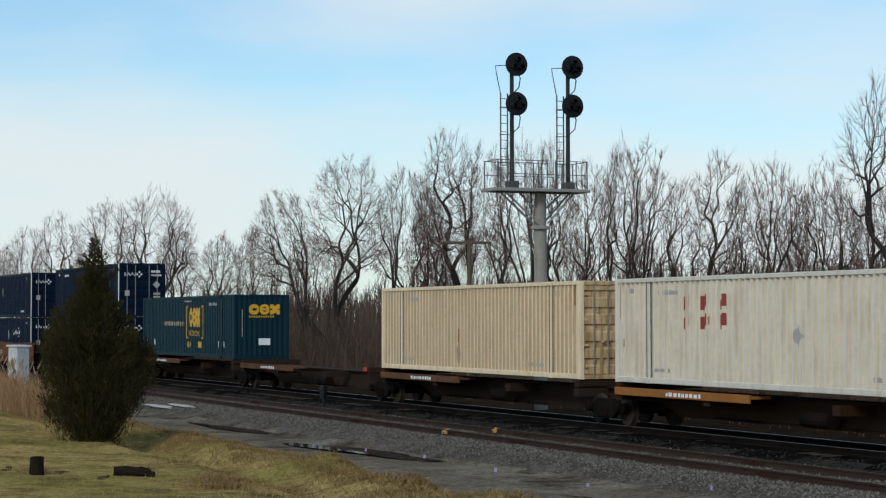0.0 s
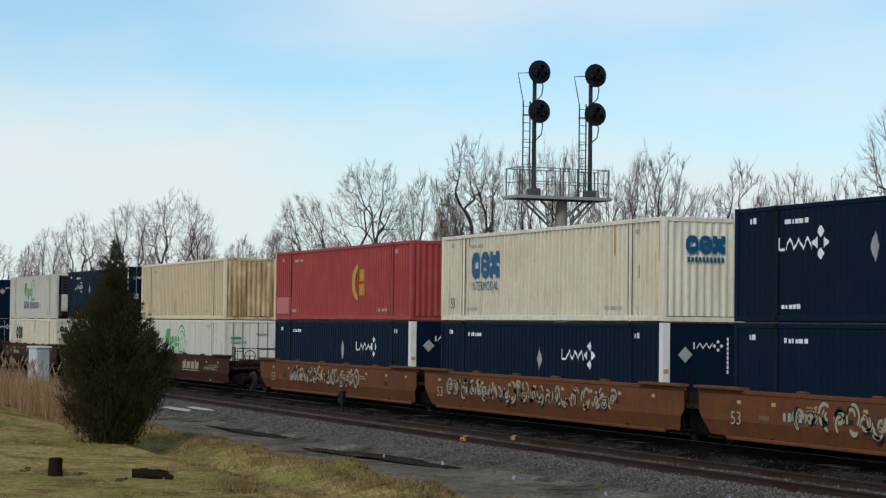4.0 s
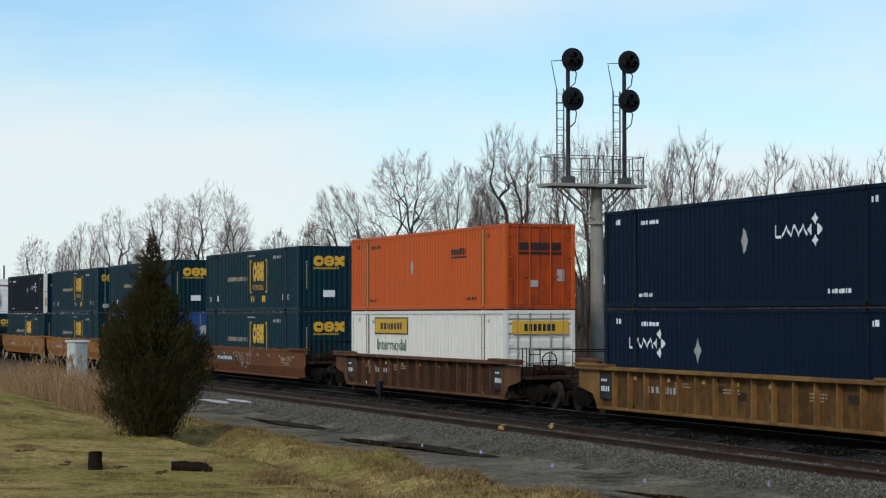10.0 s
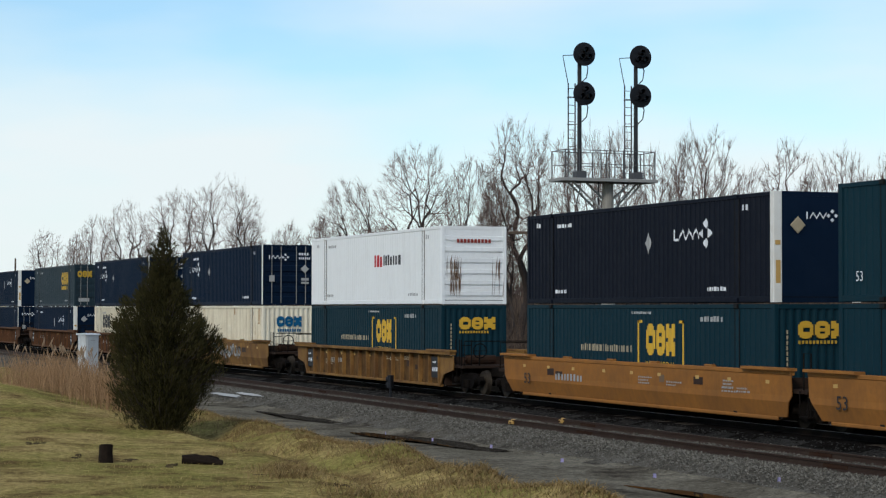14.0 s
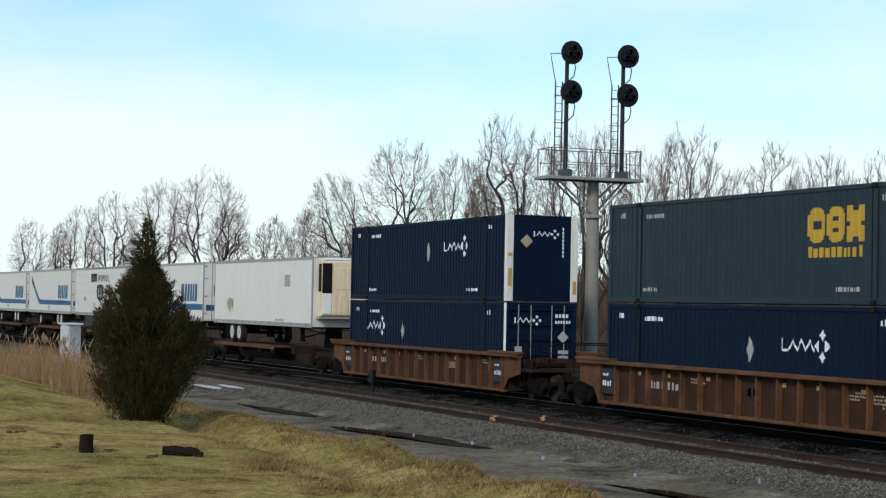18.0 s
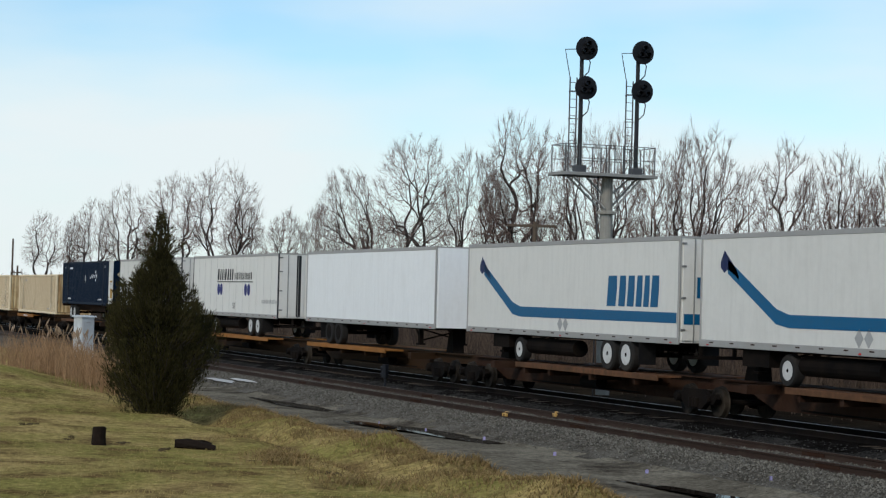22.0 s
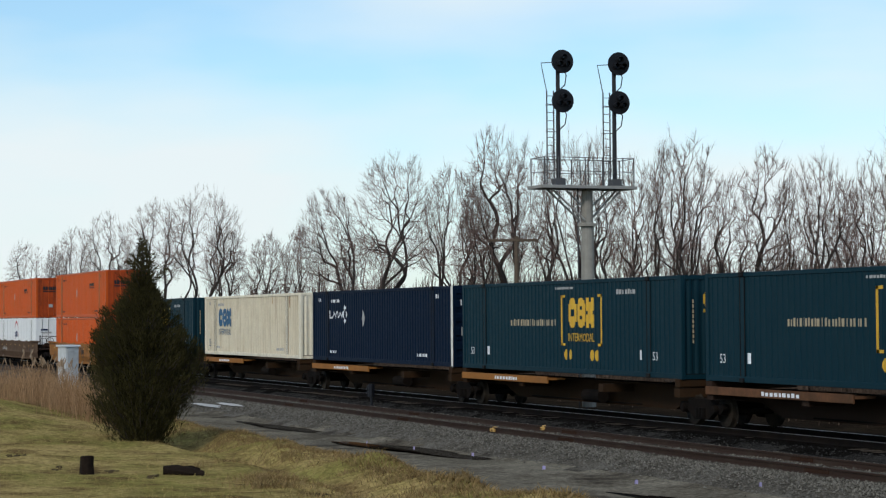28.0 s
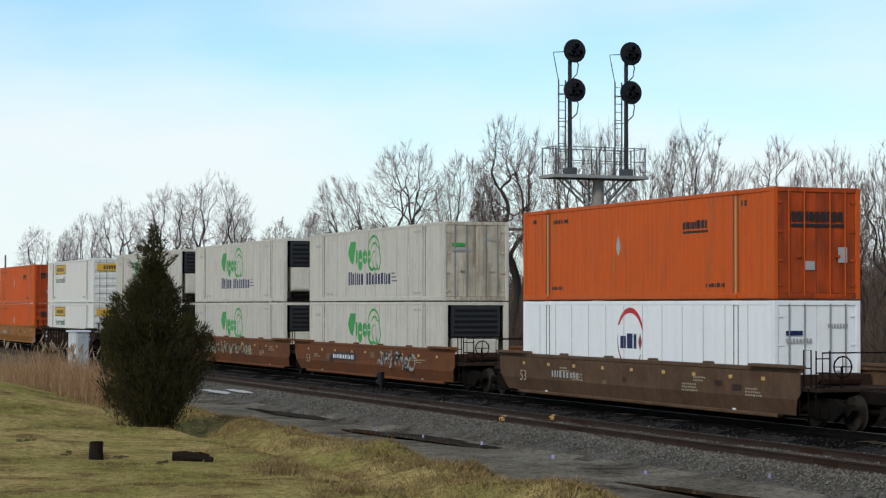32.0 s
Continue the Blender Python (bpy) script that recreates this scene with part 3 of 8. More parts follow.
def make_ground():
    xs = steps([(-3500, -400, 500), (-400, -140, 20), (-140, -72, 1.5), (-72, -20, 0.4), (-20, 20, 3), (20, 200, 30), (200, 3500, 800)])
    ys = steps([(-3500, -50, 800), (-50, 3, 5), (3, 11, 0.6), (11, 16, 0.2), (16, 33, 0.35), (33, 60, 2), (60, 300, 40), (300, 4500, 700)])
    s = Shape()
    s.v = [(x, y, ground_z(x, y)) for x in xs for y in ys]
    ny, tags = len(ys), []
    for i in range(len(xs) - 1):
        for j in range(ny - 1):
            s.f.append((i * ny + j, (i + 1) * ny + j, (i + 1) * ny + j + 1, i * ny + j + 1))
            x, y = (xs[i] + xs[i + 1]) / 2, (ys[j] + ys[j + 1]) / 2
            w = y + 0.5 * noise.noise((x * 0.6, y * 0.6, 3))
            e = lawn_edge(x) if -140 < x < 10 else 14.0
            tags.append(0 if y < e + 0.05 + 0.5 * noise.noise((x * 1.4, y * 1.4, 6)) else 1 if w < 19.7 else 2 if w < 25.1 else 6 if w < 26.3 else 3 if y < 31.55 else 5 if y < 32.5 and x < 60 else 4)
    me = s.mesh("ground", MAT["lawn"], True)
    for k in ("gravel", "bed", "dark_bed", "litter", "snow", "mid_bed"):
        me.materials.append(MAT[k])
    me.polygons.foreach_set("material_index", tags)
    tagged(new("ground", me), "winter lawn, wet gravel road, ballast and leaf litter", "ground", kind="structure")


def blob_mesh(name, material, a, b, lean, seed, n=40, thick=0.0):
    """A flat sheet with a ragged rounded outline."""
    rnd, s = random.Random(seed), Shape()
    ring = []
    for k in range(n):
        t = 2 * math.pi * k / n
        r = 1 + 0.22 * math.sin(3 * t + seed) + 0.15 * math.sin(5 * t + 2.1 * seed) + rnd.uniform(-0.1, 0.1)
        x = a * r * math.cos(t)
        ring.append((x, b * r * math.sin(t) + lean * x, 0.0))
    inner = [(x * 0.6, y * 0.6, thick) for x, y, _ in ring]
    s.v = ring + inner + [(0, 0, thick)]
    s.f = [(k, (k + 1) % n, (k + 1) % n + n, k + n) for k in range(n)] + [(k + n, (k + 1) % n + n, 2 * n) for k in range(n)]
    return s.mesh(name, MAT[material], True)


def make_puddles():
    for i, (x, y, a, b, lean) in enumerate(PUDDLES):
        z = -0.452
        ob = new("puddle", blob_mesh("puddle", "water", a, b, lean, i + 3))
        ob.location = (x, y, z)
        tagged(ob, "shallow muddy puddle lying on the gravel road", "puddle", "puddles on the road")
    for i, (x, y, a, b) in enumerate([(-75.6, 20.2, 1.9, 0.22), (-73.8, 20.55, 1.5, 0.14)]):
        ob = new("snow_patch", blob_mesh("snow_patch", "snow", a, b, 0.02, i + 11, thick=0.05))
        ob.location = (x, y, ground_z(x, y) + 0.03)
        tagged(ob, "thin pale patch of old snow beside the track", "snow", "snow patches")


def make_blades():
    rnd = random.Random(4)

    def blades(s, x, y, h, count, spread, lean):
        for _ in range(count):
            bx, by = x + rnd.gauss(0, spread), y + rnd.gauss(0, spread)
            z = ground_z(bx, by) - 0.02
            t, hh = rnd.uniform(0, 6.28), h * rnd.uniform(0.5, 1.2)
            w = rnd.uniform(0.012, 0.022)
            dx, dy = math.cos(t) * lean * hh, math.sin(t) * lean * hh
            s.add([(bx - w, by, z), (bx + w, by, z), (bx + dx * 0.35 + w * 0.6, by + dy * 0.35, z + hh * 0.6), (bx + dx * 0.35 - w * 0.6, by + dy * 0.35, z + hh * 0.6),
                   (bx + dx, by + dy, z + hh * rnd.uniform(0.65, 1))], [(0, 1, 2, 3), (3, 2, 4)])

    s = Shape()
    for _ in range(2700):
        x = -22 - 55 * rnd.random() ** 1.3
        y = lawn_edge(x) - abs(rnd.gauss(0.0, 1.1)) + 0.35
        blades(s, x, y, rnd.uniform(0.07, 0.20) * (0.7 + 0.8 * abs(noise.noise((x * 0.4, y * 0.4, 3)))), 13, 0.15, 0.9)
    for _ in range(260):
        x = -24 - 40 * rnd.random() ** 1.2
        y = lawn_edge(x) - rnd.uniform(0.6, 4.2)
        hump = noise.noise((x * 0.55, y * 0.8, 21))
        if hump > 0.1:
            blades(s, x, y, rnd.uniform(0.14, 0.26), 55, 0.28, 1.0)
    tagged(new("dry_grass", s.mesh("dry_grass", MAT["straw"])), "tussocks of dry straw-coloured grass along the lawn's bank", "grass", kind="stuff")
    s = Shape()
    for _ in range(5200):
        x = -20 - 58 * rnd.random() ** 1.2
        y = rnd.uniform(4.0, lawn_edge(x) - 0.4)
        if math.hypot(x, y) > 26:
            blades(s, x, y, rnd.uniform(0.04, 0.10), 7, 0.2, 0.8)
    tagged(new("lawn_grass", s.mesh("lawn_grass", MAT["blade"])), "short yellow-green winter lawn grass", "grass", kind="stuff")
    s, p = Shape(), Shape()
    for _ in range(1900):
        x, y = -63.2 + max(-13, min(8.0, rnd.gauss(0, 5.4))), 12.1 + rnd.gauss(0, 0.7)
        z, h = ground_z(x, y) - 0.02, rnd.uniform(0.55, 1.35)
        t = rnd.uniform(0, 6.28)
        top = (x + math.cos(t) * 0.22 * h, y + math.sin(t) * 0.22 * h, z + h)
        s.tube([(x, y, z), (x + math.cos(t) * 0.06 * h, y + math.sin(t) * 0.06 * h, z + h * 0.55), top], [0.007, 0.006, 0.003], 3, False)
        for _ in range(3):
            a = rnd.uniform(0, 6.28)
            k = rnd.uniform(0.15, 0.75)
            q = (x + math.cos(t) * 0.1 * h * k, y + math.sin(t) * 0.1 * h * k, z + h * k)
            s.add([(q[0], q[1], q[2]), (q[0], q[1], q[2] + 0.03), (q[0] + math.cos(a) * 0.12, q[1] + math.sin(a) * 0.12, q[2] + rnd.uniform(0.2, 0.5))], [(0, 1, 2)])
        if h > 1.32:
            d = (math.cos(t) * 0.09, math.sin(t) * 0.09)
            p.tube([top, (top[0] + d[0], top[1] + d[1], top[2] + 0.16), (top[0] + 1.5 * d[0], top[1] + 1.5 * d[1], top[2] + 0.27)], [0.006, 0.022, 0.004], 4, False)
    reeds = thing("reed_bed", "stand of tall tan reeds with pale plumes", "reeds", kind="stuff")
    part("stems", s, "reed", reeds, kind="stuff")
    part("plumes", p, "plume", reeds, "pale feathery plumes", kind="stuff")


def make_stones():
    rnd, s, oily = random.Random(8), Shape(), Shape()
    for _ in range(46000):
        x = -20.5 - 62 * rnd.random() ** 1.35
        y = rnd.choice((rnd.uniform(20.2, 21.9), rnd.uniform(20.6, 21.9), rnd.uniform(23.6, 25.3), rnd.uniform(22.1, 23.5), rnd.uniform(25.0, 26.6), rnd.uniform(20.6, 21.9), rnd.gauss(20.3, 0.3)))
        if y < 14.8:
            continue
        r = rnd.uniform(0.014, 0.030) if rnd.random() < 0.7 else rnd.uniform(0.03, 0.046)
        z = ground_z(x, y) + r * 0.3
        v = [(x + r * rnd.uniform(.7, 1.2), y, z), (x, y + r * rnd.uniform(.7, 1.2), z), (x - r * rnd.uniform(.7, 1.2), y, z), (x, y - r * rnd.uniform(.7, 1.2), z),
             (x + rnd.uniform(-r, r) * .4, y + rnd.uniform(-r, r) * .4, z + r * rnd.uniform(.6, 1.1))]
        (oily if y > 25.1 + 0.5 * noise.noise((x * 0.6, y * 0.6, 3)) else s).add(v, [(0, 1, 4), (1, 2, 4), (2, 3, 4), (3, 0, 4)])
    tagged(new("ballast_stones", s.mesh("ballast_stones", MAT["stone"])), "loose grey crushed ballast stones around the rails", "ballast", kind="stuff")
    tagged(new("oily_ballast", oily.mesh("oily_ballast", MAT["stone_dark"])), "oily, shade-darkened ballast stones beside the main track", "ballast", kind="stuff")


# ---- railway tracks ----
RAIL = [(-0.068, -0.17), (0.068, -0.17), (0.068, -0.158), (0.012, -0.135), (0.010, -0.045), (0.036, -0.035), (0.036, -0.006), (-0.036, -0.006),
        (-0.036, -0.035), (-0.010, -0.045), (-0.012, -0.135), (-0.068, -0.158)]


def make_track(name, y, polished, label):
    track = thing(name, label, "railway track", kind="structure", at=pose(0, y, 0))
    for side in (-0.752, 0.752):
        s = Shape()
        n = len(RAIL)
        s.v = [(x, side + a, b) for x in (-900, -140, -20, 60) for a, b in RAIL]
        for k in range(3):
            s.f += [(k * n + i, k * n + (i + 1) % n, (k + 1) * n + (i + 1) % n, (k + 1) * n + i) for i in range(n)]
        s.f += [tuple(range(n)), tuple(range(4 * n - 1, 3 * n - 1, -1))]
        part("rail", s, "grime" if polished else "rail", track)
        part("rail_head", Shape().box(-900, 60, side - 0.034, side + 0.034, -0.006, 0.0), "railtop" if polished else "rail", track, "bright worn running surface" if polished else "rusty running surface")
    me = Shape().box(-0.115, 0.115, -1.3, 1.3, -0.36, -0.178, 0.012).mesh("sleeper", MAT["tie"])
    plate = Shape().box(-0.16, 0.16, -0.14, 0.14, -0.178, -0.166).mesh("tie_plate", MAT["rail"])
    rnd = random.Random(int(y))
    for k in range(150):
        tie = part("sleeper", me, "tie", track, at=pose(-21 - 0.55 * k, rnd.uniform(-0.04, 0.04), rnd.uniform(-0.012, 0.004), 0, 0, rnd.uniform(-1, 1)))
        if not polished and k < 110:
            for side in (-0.752, 0.752):
                part("tie_plate", plate, "rail", tie, at=pose(0, side, 0))
    for k in range(5):
        for side in (-0.752, 0.752):
            if not polished:
                part("joint_bar", Shape().box(-0.45, 0.45, -0.026, 0.026, -0.13, -0.05).mesh("joint_bar", MAT["rust"]), "rust", track, at=pose(-25.0 - 11.9 * k - side * 2, side, 0))
    return track


def make_rail_marks():
    for y, tilt in ((TRACK_NEAR - 0.752, 8), (TRACK_NEAR + 0.752, -6)):
        ob = thing("rail_clamp", "worn yellow painted steel clamp on the rusty rail", "clamp", "yellow clamps on the rails", at=pose(-52.0, y, -0.06, 0, 0, tilt))
        ob.scale = (0.62, 0.62, 0.62)
        part("jaw", Shape().box(-0.17, 0.17, -0.13, -0.03, -0.1, 0.05, 0.02), "mark_yellow", ob)
        part("wedge", Shape().prism([(-0.12, -0.03), (0.2, -0.03), (0.16, 0.10), (-0.02, 0.13)], -0.06, 0.07), "mark_yellow", ob)
        part("bolt", Shape().lathe([(0.03, -0.18), (0.03, -0.13), (0.016, -0.128), (0.016, 0.1)], "y", (0.02, 0, -0.03), 8), "rust", ob, "rusty bolt")


def make_dwarf():
    """Low black post between the tracks with a hooded lamp head."""
    x, y = -71.5, 25.35
    z = ground_z(x, y)
    ob = thing("dwarf_signal", "short black trackside dwarf signal with a hooded head", "signal", at=pose(x, y, z, 0, 0, -60))
    ob.scale = (0.66, 0.66, 1.15)
    part("base", Shape().box(-0.2, 0.2, -0.2, 0.2, -0.05, 0.08, 0.03), "concrete", ob, "concrete footing")
    part("pedestal", Shape().tube([(0, 0, 0.05), (0, 0, 0.42)], [0.085, 0.07], 10), "signal", ob)
    part("head", Shape().box(-0.16, 0.16, -0.13, 0.13, 0.38, 0.80, 0.04), "signal", ob)
    for z0 in (0.50, 0.69):
        part("lens", Shape().lathe([(0.065, -0.14), (0.07, -0.12)], "y", (0, 0, z0), 14), "lens", ob, "dark lens")
        hood = Shape()
        hood.tube([(0, -0.13, z0), (0, -0.30, z0 - 0.03)], [0.085, 0.09], 12, False)
        part("hood", hood, "signal", ob)


def make_flags():
    for i, (x, y) in enumerate([(-52.08, 18.31), (-49.79, 18.79), (-45.38, 18.62), (-40.55, 18.3), (-36.6, 18.54), (-33.95, 19.84)]):
        z = ground_z(x, y)
        ob = thing("marker_flag", "small violet plastic marker flag on a wire", "flag", "survey flags along the road", at=pose(x, y, z, 0, 0, 20 * i))
        ob.scale = (0.6, 0.6, 0.8)
        part("wire", Shape().tube([(0, 0, -0.02), (0.01, 0, 0.26)], 0.004, 4), "galv", ob)
        part("flag", Shape().add([(0, 0, 0.15), (0.06, 0.012, 0.16), (0.12, -0.008, 0.15), (0.125, 0.0, 0.25), (0.065, 0.015, 0.26), (0.005, 0, 0.25),
                                  (0, 0.004, 0.15), (0.06, 0.016, 0.16), (0.12, -0.004, 0.15), (0.125, 0.004, 0.25), (0.065, 0.019, 0.26), (0.005, 0.004, 0.25)],
                                 [(0, 1, 4, 5), (1, 2, 3, 4), (7, 6, 11, 10), (8, 7, 10, 9)]), "flag", ob)


# ---- signal bracket ----
def make_signal():
    Y = 33.0
    x0 = -Y / math.tan(radians(25.62))
    top = EYE[2] + math.hypot(x0, Y) * math.tan(radians(3.63))
    g = ground_z(x0, Y)
    ob = thing("signal_bracket", "tall railway signal bracket, two masts, four round black heads", "railway signal", at=pose(x0, Y, 0))
    part("footing", Shape().box(-0.7, 0.7, -0.7, 0.7, g - 0.4, g + 0.06, 0.05), "stump", ob, "low dark footing")
    part("post", Shape().tube([(0, 0, g + 0.2), (0, 0, 5.35), (0, 0, 6.45)], [0.265, 0.245, 0.235], 16), "concrete", ob, "weathered grey round post", smooth=False)
    part("collar", Shape().lathe([(0.25, 6.40), (0.37, 6.42), (0.37, 6.52), (0.25, 6.54)], "z", sides=16), "concrete", ob)
    part("upper_post", Shape().tube([(0, 0, 6.5), (0, 0, top - 0.1)], [0.23, 0.21], 14), "concrete", ob)
    for a, b in ((-1.55, -0.2), (1.3, 0.2), (-0.9, -0.2), (0.9, 0.2)):
        for dx in (-0.22, 0.22) if abs(a) > 1 else (0,):
            part("brace", Shape().tube([(dx, b, top - (1.25 if abs(a) > 1 else 0.7)), (dx, a, top - 0.09)], 0.04, 6), "deck", ob)
    y0, y1 = -2.12, 1.76
    deck = Shape().box(-0.62, 0.62, y0, y1, top - 0.03, top + 0.02)
    part("platform", deck, "deck", ob, "flat pale steel service platform")
    for x in (-0.62, 0.62):
        part("edge_channel", Shape().box(x - 0.03, x + 0.03, y0, y1, top - 0.09, top + 0.03, 0.01), "deck", ob)
    for y in (y0, y1):
        part("edge_channel", Shape().box(-0.62, 0.62, y - 0.03, y + 0.03, top - 0.09, top + 0.03, 0.01), "deck", ob)
    stanch = Shape().box(-0.016, 0.016, -0.016, 0.016, 0, 1.08).mesh("stanchion", MAT["galv"])
    for x in (-0.6, 0.6):
        for y in (-2.02, -1.45, -0.35, 0.0, 0.35, 1.2, 1.66):
            part("stanchion", stanch, "galv", ob, at=pose(x, y, top))
        for zz in (0.55, 1.06):
            part("rail", Shape().box(x - 0.013, x + 0.013, -2.02, 1.66, top + zz - 0.013, top + zz + 0.013), "galv", ob)
    for y in (-2.02, 1.66):
        part("rail", Shape().box(-0.6, 0.6, y - 0.013, y + 0.013, top + 1.045, top + 1.071), "galv", ob)
    for sy, up in ((-1.17, -0.04), (1.16, -0.04)):
        h = top + 4.83 + up
        mast = part("mast", Shape().tube([(0, sy, top), (0, sy, h)], [0.085, 0.075], 10), "mast", ob, "slim dark mast")
        part("mast_base", Shape().box(-0.2, 0.2, sy - 0.2, sy + 0.2, top + 0.0, top + 0.32, 0.04), "galv", ob)
        for zc in (top + 4.70 + up, top + 3.23 + up):
            head = part("signal_head", Shape().lathe([(0.10, 0.0), (0.425, 0.05), (0.44, 0.10), (0.44, 0.135), (0.40, 0.14)], "x", (0.12, sy + 0.09, zc), 32), "signal", ob, "round flat black target disc")
            part("housing", Shape().lathe([(0.15, -0.28), (0.19, -0.24), (0.19, 0.03), (0.1, 0.06)], "x", (0.10, sy + 0.09, zc), 14), "signal", head)
            for k in range(3):
                a = radians(90 + 120 * k)
                ly, lz = sy + 0.09 + 0.17 * math.cos(a), zc + 0.17 * math.sin(a)
                part("lens", Shape().lathe([(0.085, 0.26), (0.09, 0.28), (0.05, 0.295)], "x", (0, ly, lz), 12), "lens", head, "dark glass lens")
                hood = Shape()
                hood.tube([(0.25, ly, lz), (0.46, ly, lz - 0.02)], [0.10, 0.105], 12, False)
                part("hood", hood, "signal", head)
            part("head_bracket", Shape().tube([(0, sy, zc - 0.42), (0.08, sy + 0.12, zc - 0.36), (0.1, sy + 0.16, zc - 0.18)], 0.035, 6), "signal", ob)
            part("cable", Shape().tube([(0.05, sy + 0.2, zc - 0.2), (0.1, sy + 0.30, zc - 0.5), (0.06, sy + 0.26, zc - 0.85), (0.02, sy + 0.06, zc - 1.05)], 0.022, 5), "black", ob, "black cable loop")
        lx, ly = -0.15, sy - 0.25
        ladder = part("ladder", Shape().box(lx - 0.02, lx + 0.02, ly - 0.16, ly - 0.12, top, top + 3.6).box(lx - 0.02, lx + 0.02, ly + 0.12, ly + 0.16, top, top + 3.6), "galv", ob, "narrow steel ladder")
        rung = Shape().tube([(lx, ly - 0.14, 0), (lx, ly + 0.14, 0)], 0.013, 5).mesh("rung", MAT["galv"])
        for k in range(11):
            part("rung", rung, "galv", ladder, at=pose(0, 0, top + 0.3 + 0.31 * k))
        part("ladder_hoop", Shape().tube([(lx, ly - 0.14, top + 3.55), (lx, ly - 0.30, top + 4.3), (lx, ly - 0.36, top + 4.62), (lx, ly + 0.1, top + 4.66), (lx, ly + 0.42, top + 4.62)], 0.018, 5), "galv", ob)
        for zz in (1.0, 2.05, 3.05):
            part("standoff", Shape().tube([(lx, ly - 0.2, top + zz), (0, sy, top + zz)], 0.016, 5), "galv", ob)
    part("climbing_ladder", Shape().box(-0.5, -0.46, -0.18, -0.14, g, top).box(-0.5, -0.46, 0.14, 0.18, g, top), "galv", ob, "steel access ladder")


# ---- trackside ----
def make_cabinet():
    r, az = 93.0, radians(11.12)
    x, y = -r * math.cos(az), r * math.sin(az)
    z = ground_z(x, y)
    h = EYE[2] + r * math.tan(radians(-0.69)) - z
    ob = thing("signal_cabinet", "silver-grey metal trackside equipment cabinet among reeds", "cabinet", at=pose(x, y, z, 0, 0, 24))
    part("body", Shape().box(-0.31, 0.31, -0.35, 0.35, 0.05, h - 0.06, 0.02), "cabinet", ob)
    part("plinth", Shape().box(-0.36, 0.36, -0.40, 0.40, -0.15, 0.07), "concrete", ob)
    part("roof", Shape().prism([(-0.38, h - 0.06), (0.38, h - 0.06), (0.34, h), (-0.35, h + 0.02)], -0.42, 0.42), "cabinet", ob)
    door = part("door", Shape().box(-0.28, 0.28, -0.365, -0.35, 0.14, h - 0.14, 0.01), "cabinet", ob)
    part("handle", Shape().box(0.28, 0.31, -0.53, -0.365, h * 0.5 - 0.1, h * 0.5 + 0.1, 0.01), "chrome", door)
    part("side_door", Shape().box(0.31, 0.335, -0.28, 0.28, 0.14, h - 0.14), "cabinet", ob)
    part("vent", Shape().box(0.335, 0.35, -0.12, 0.12, h - 0.31, h - 0.28), "mgrey", ob)


def make_stump():
    x, y = -38.9, 8.0
    z = ground_z(x, y)
    s, rnd = Shape(), random.Random(2)
    prof = []
    for zz, r in ((-0.08, 0.15), (0.03, 0.145), (0.2, 0.13), (0.33, 0.132), (0.345, 0.12), (0.34, 0.05)):
        prof.append((r, zz))
    s.lathe(prof, "z", sides=14)
    s.v = [(a + rnd.uniform(-.008, .008), b + rnd.uniform(-.008, .008), c + (0.03 * a / 0.15 if c > 0.3 else 0)) for a, b, c in s.v]
    ob = thing("tree_stump", "short charred dark wooden stump standing in the lawn", "stump", at=pose(x, y, z))
    part("trunk", s, "stump", ob, smooth=False)
    x, y = -38.3, 9.75
    z = ground_z(x, y)
    ob = thing("log", "weathered dark log lying on the lawn", "log", at=pose(x, y, z + 0.05, 0, 3, 72))
    s = Shape().tube([(-0.40, 0, 0.02), (-0.15, 0.02, 0.025), (0.12, 0.0, 0.01), (0.38, -0.04, -0.02)], [0.095, 0.105, 0.09, 0.06], 12)
    s.v = [(a, b + rnd.uniform(-.012, .012), c + rnd.uniform(-.012, .012)) for a, b, c in s.v]
    part("trunk", s, "stump", ob)
    part("limb", Shape().tube([(-0.1, 0.05, 0.06), (0.12, 0.13, 0.10), (0.3, 0.16, 0.06)], [0.045, 0.03, 0.018], 7), "stump", ob)


CLODS = [(-44.0, 7.4, 0.20), (-39.7, 7.6, 0.16), (-39.7, 8.6, 0.16), (-37.9, 9.0, 0.22), (-35.3, 10.2, 0.25), (-32.6, 10.6, 0.2)]


def make_clods():
    """Low lumps of dark soil scattered over the lawn."""
    rnd, s = random.Random(14), Shape()
    for x, y, r in CLODS:
        for _ in range(5):
            cx, cy, q = x + rnd.gauss(0, r), y + rnd.gauss(0, r * 0.5), r * rnd.uniform(0.3, 0.7)
            z = ground_z(cx, cy)
            ring = [(cx + q * rnd.uniform(0.7, 1.2) * math.cos(k * 0.785), cy + q * rnd.uniform(0.7, 1.2) * math.sin(k * 0.785), z - 0.03) for k in range(8)]
            mid = [(cx + (a - cx) * 0.6, cy + (b - cy) * 0.6, z + q * rnd.uniform(0.12, 0.3)) for a, b, _ in ring]
            s.add(ring + mid, [(k, (k + 1) % 8, (k + 1) % 8 + 8, k + 8) for k in range(8)] + [tuple(range(8, 16))])
    tagged(new("soil_clods", s.mesh("soil_clods", MAT["soil"])), "dark clods of turned soil on the lawn", "soil", kind="stuff")


